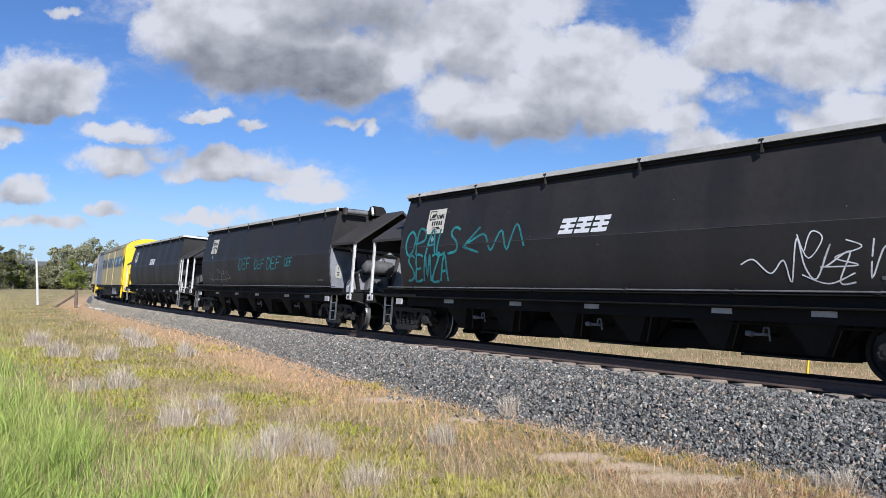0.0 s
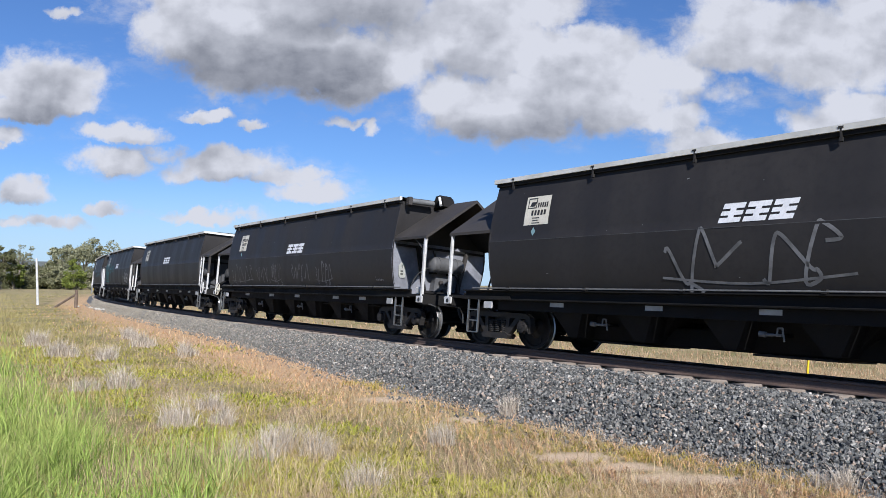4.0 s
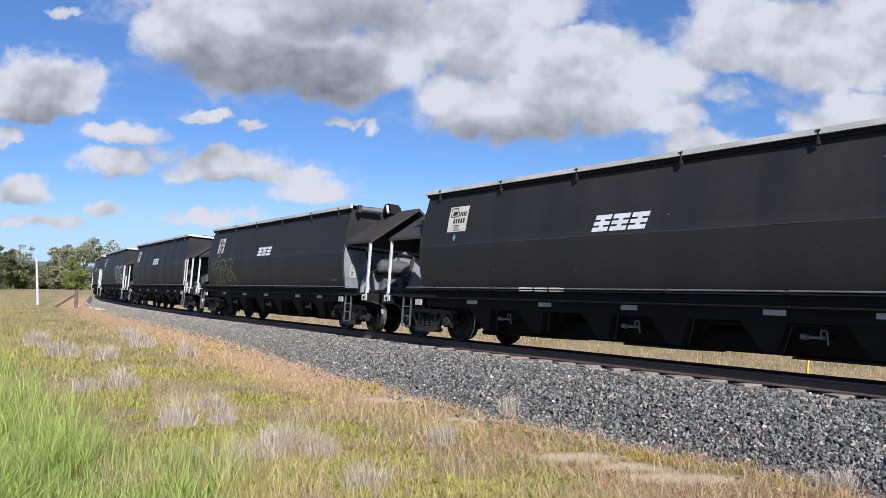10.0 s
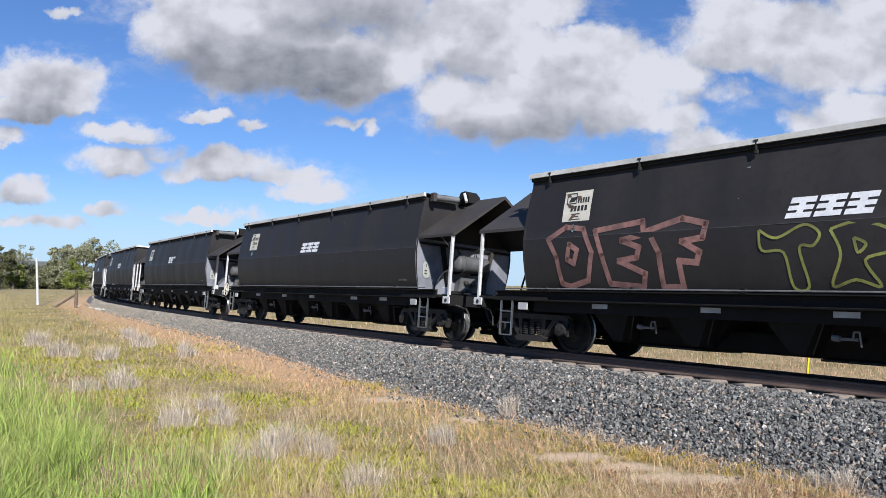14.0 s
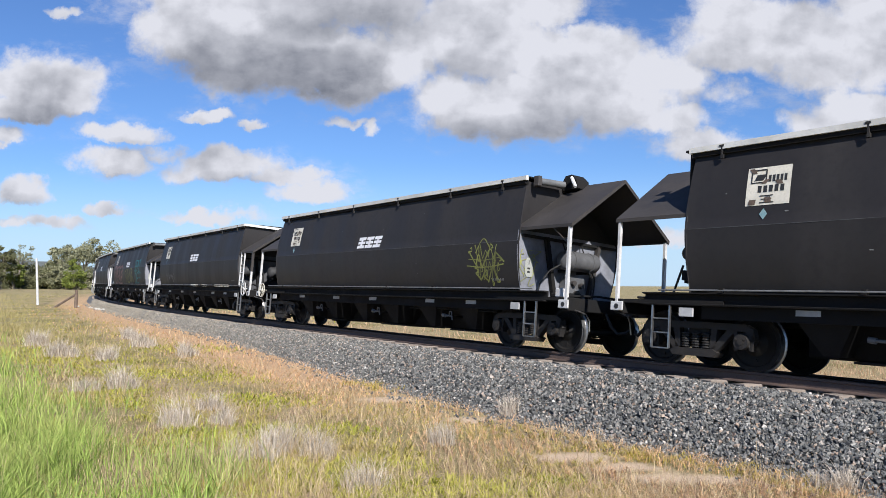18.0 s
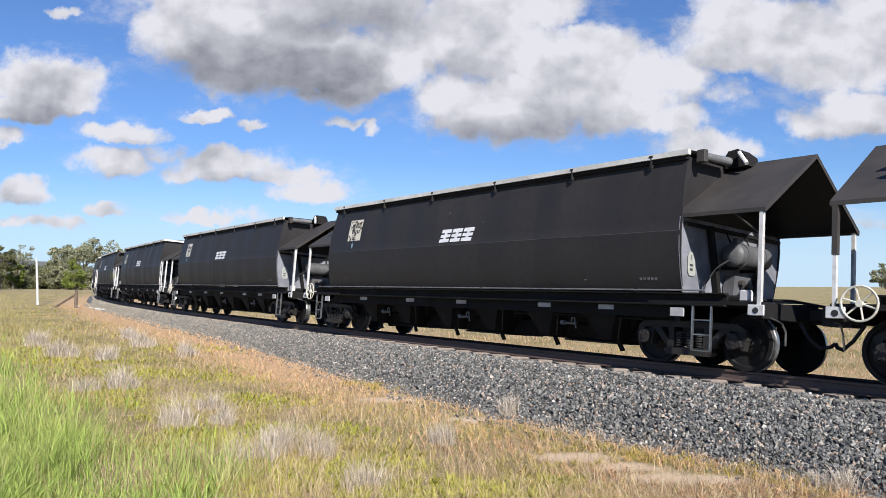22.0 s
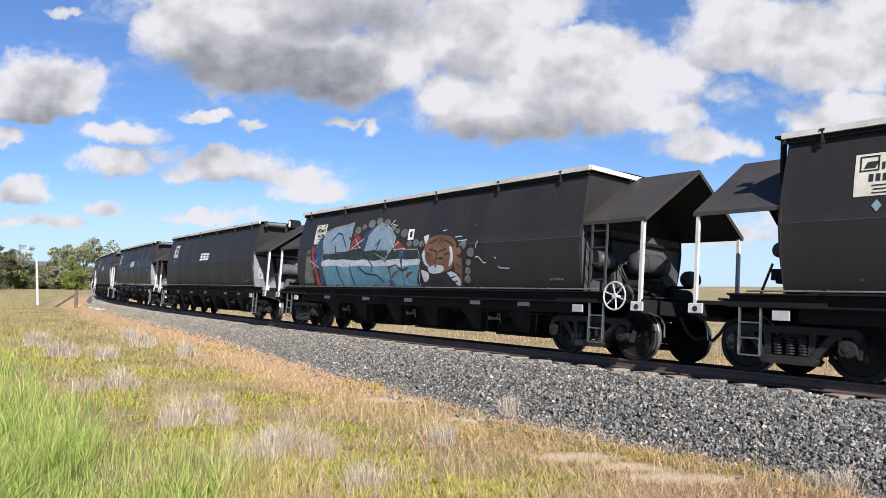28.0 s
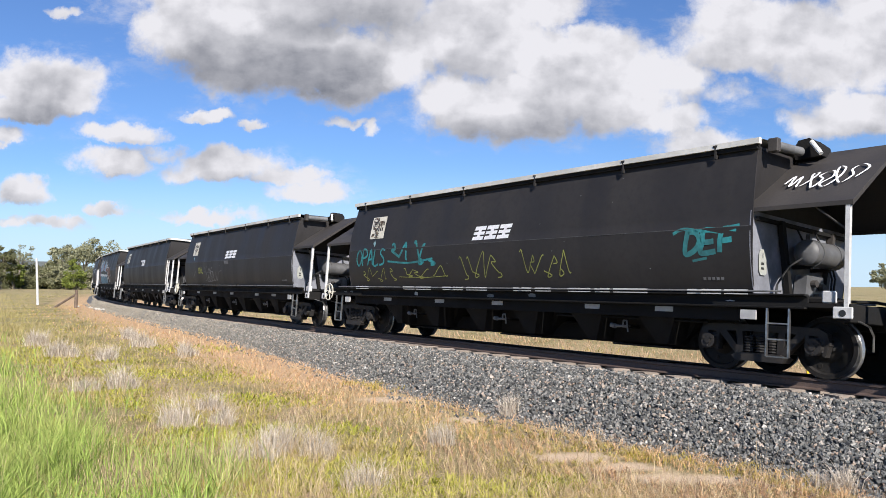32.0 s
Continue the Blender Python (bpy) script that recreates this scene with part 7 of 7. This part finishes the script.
_HERBS = ((-3.15, 10.2, .7), (-2.5, 10.9, .5), (0.1, 7.6, .8), (-1.66, 8.5, .6), (-0.5, 7.5, .6), (-8.9, 18.2, 1.6), (-5.2, 12.5, .8), (-6.5, 16.5, 1.4), (1.2, 8.2, .5), (-3.5, 13.5, .9), (-11.5, 20, 1.5),
          (-4.1, 11.2, .5), (-2.9, 9.6, .6), (-1.5, 8.1, .7), (-5.0, 16.3, 1.0), (-0.25, 7.2, .6), (-1.5, 11.0, .6), (-3.0, 13.3, .8), (-6.1, 13.9, .9), (0.45, 7.6, .6), (-7.6, 22.2, 1.6), (-0.7, 8.85, .6), (-1.8, 7.4, .6))


def herb_chance(s, w, x, y):
    out = np.zeros_like(x)
    for cx, cy, r in _HERBS:
        out = np.maximum(out, 1 - smooth(np.hypot((x - cx) / 1.4, y - cy) / r + 0.25 * np.sin(x * 7) * np.sin(y * 6), 0.4, 1.0))
    return out * outside(s, w, 0.5)


build_stones()
grass("lush_grass", "lush green long grass", 190000, lambda s, w, x, y: smooth(w + 0.5 * np.sin(y * 1.7) + 0.4 * np.sin(x * 2.3), 8.5, 10.2) * (0.3 + 0.7 * patchy(x, y, 1.3, .2, .6)), (0.16, 0.52), 0.0046, (0.15, 1.0), LUSH, 1, d0=5.6, d1=32.0)
grass("low_grass", "low olive-green grass patches", 230000, lambda s, w, x, y: outside(s, w, 0.4) * np.maximum(0.04 + 0.96 * patchy(x, y, 1.9, .44, .64), 0.5 * smooth(y, 12, 18)) * (1 - 0.6 * smooth(w, 8.5, 9.5)) * bare_patch(x, y) * (1 - (1 - smooth(w - toe_width(s), 0.8, 2.2)) * smooth(s, 5, 9)), (0.03, 0.11), 0.0050, (0.5, 1.25), OLIVE, 2)
grass("straw_grass", "dry straw-coloured standing grass", 105000, lambda s, w, x, y: outside(s, w, 0.25) * (0.15 + 0.85 * patchy(x + 3, y, 1.5, .42, .70)) * (1 - 0.85 * smooth(w, 8.3, 9.3)) * bare_patch(x, y) * (1 - 0.75 * herb_chance(s, w, x, y)), (0.05, 0.30), 0.0022, (0.5, 1.35), STRAWB, 3, d1=32.0)
grass("orange_grass", "orange-brown dry grass along the ballast", 190000, lambda s, w, x, y: outside(s, w, -0.05) * (1 - smooth(w - toe_width(s) - (0.8 + 2.2 * smooth(s, 16, 30)) * patchy(x, y, 1.1, .2, .7), 0.7, 2.4)) * (0.6 + 0.4 * smooth(s, 3, 8)) * bare_patch(x, y), (0.02, 0.15), 0.0034, (0.6, 1.25), RUST, 4, d0=7.0)
grass("far_side_grass", "dry grass beyond the track", 90000, lambda s, w, x, y: (w < -2.5) * (0.5 + 0.5 * patchy(x, y, 0.5, .3, .7)) * (w > -30), (0.04, 0.19), 0.003, (0.3, 1.1), DULL, 5, d0=12.0, d1=75.0)
grass("far_side_green", "green weeds beyond the track", 14000, lambda s, w, x, y: (w < -3.2) * patchy(x, y, 0.45, .55, .75) * (w > -30), (0.06, 0.25), 0.004, (0.2, 1.0), OLIVE, 6, d0=12.0, d1=75.0)

grass("low_herbs", "fresh green low herb patches", 250000, herb_chance, (0.03, 0.13), 0.0055, (0.5, 1.2), HERB, 7, d1=24.0)
LITTER = blade_material("reddish dead litter", (0.20, 0.115, 0.075), (0.50, 0.34, 0.25), (0.33, 0.24, 0.18))
grass("dead_litter", "reddish-brown flattened dead grass", 90000, lambda s, w, x, y: outside(s, w, 0.3) * patchy(x + 5, y + 2, 1.4, .48, .66) * (1 - smooth(w, 8.3, 9.3)) * bare_patch(x, y) * (1 - 0.8 * herb_chance(s, w, x, y)), (0.03, 0.16), 0.0030, (0.8, 1.3), LITTER, 9, d1=30.0)
PADDOCK = blade_material("yellow-green paddock grass", (0.27, 0.235, 0.10), (0.41, 0.355, 0.145), (0.38, 0.31, 0.14))
grass("paddock_grass", "yellow-green grass across the paddock", 210000, lambda s, w, x, y: smooth(w - toe_width(s), 3.5, 5.5) * (0.25 + 0.75 * patchy(x, y, 0.5, .3, .6)) * smooth(y, 17, 26), (0.06, 0.26), 0.0030, (0.3, 1.1), PADDOCK, 12, d0=15.0, d1=120.0)
grass("tall_stalks", "scattered tall straw stalks", 16000, lambda s, w, x, y: outside(s, w, 0.6) * bare_patch(x, y) * (0.2 + 0.8 * patchy(x + 9, y + 4, 1.3, .4, .8)), (0.25, 0.55), 0.0018, (0.2, 0.9), STRAWB, 8, d1=26.0)
tufts()


# ---- movement ----
PERIOD = 1.44432
DRIFT = ((0, -0.15), (1, -0.21), (2, -0.10), (3, 0.1), (4.5, 0.05), (6, 0.0), (9, 0.0), (10, 0.2), (14.5, 0.2), (16.5, 0.0), (24, 0.03), (25.3, 0.0), (28, -0.267), (30, -0.1), (32, 0.0))

SLACK = {5: 0.14, -2: 0.15, -5: 0.06, -6: 0.20, -7: 0.07}  # play in the couplers, in metres


def travelled(t):
    """Metres that the train has gone since nine seconds."""
    return (t - 9.0) / PERIOD * WAGON_L + float(np.interp(t, [d[0] for d in DRIFT], [d[1] for d in DRIFT]))


def ride(s, half):
    """Pose of a vehicle whose bogies stand on the line half a wheelbase before and behind s."""
    a, b = on_line(s - half, 0, 0), on_line(s + half, 0, 0)
    d = b - a
    return Matrix.Translation((a + b) / 2) @ Matrix.Rotation(math.atan2(d.y, d.x), 4, "Z") @ Matrix.Rotation(-math.asin(d.z / d.length), 4, "Y") @ Matrix.Rotation(CANT, 4, "X")


def motions():
    steps = [i * 0.5 for i in range(65)]
    for k, w in wagons.items():
        walk(w, [(t, ride(WAGON_L * (k + 0.5) + SLACK.get(k, 0.0) + travelled(t), BOGIE_X)) for t in steps])
        for axle in [o for o in w.children_recursive if o.name.startswith("wheelset")]:
            place = pose(*axle.location)
            rows = []
            for i in range(0, 32 * 20 + 1):
                t = i / 20
                s = WAGON_L * (k + 0.5) + travelled(t)
                if -22 < s < 95 or i in (0, 640):
                    rows.append((t, place @ Matrix.Rotation(travelled(t) / WHEEL_R, 4, "Y")))
            walk(axle, turned_gently(rows))
    for v, s0, half in extra_vehicles:
        walk(v, [(t, ride(s0 + travelled(t), half)) for t in steps])


def turned_gently(rows):
    """Before and after its time in sight a wheel rests, so that no step turns it by more than a quarter."""
    if len(rows) > 2:
        if rows[1][0] - rows[0][0] > 0.06:
            rows[0] = (rows[0][0], rows[1][1])
        if rows[-1][0] - rows[-2][0] > 0.06:
            rows[-1] = (rows[-1][0], rows[-2][1])
    else:
        rows[1] = (rows[1][0], rows[0][1])
    return rows


motions()
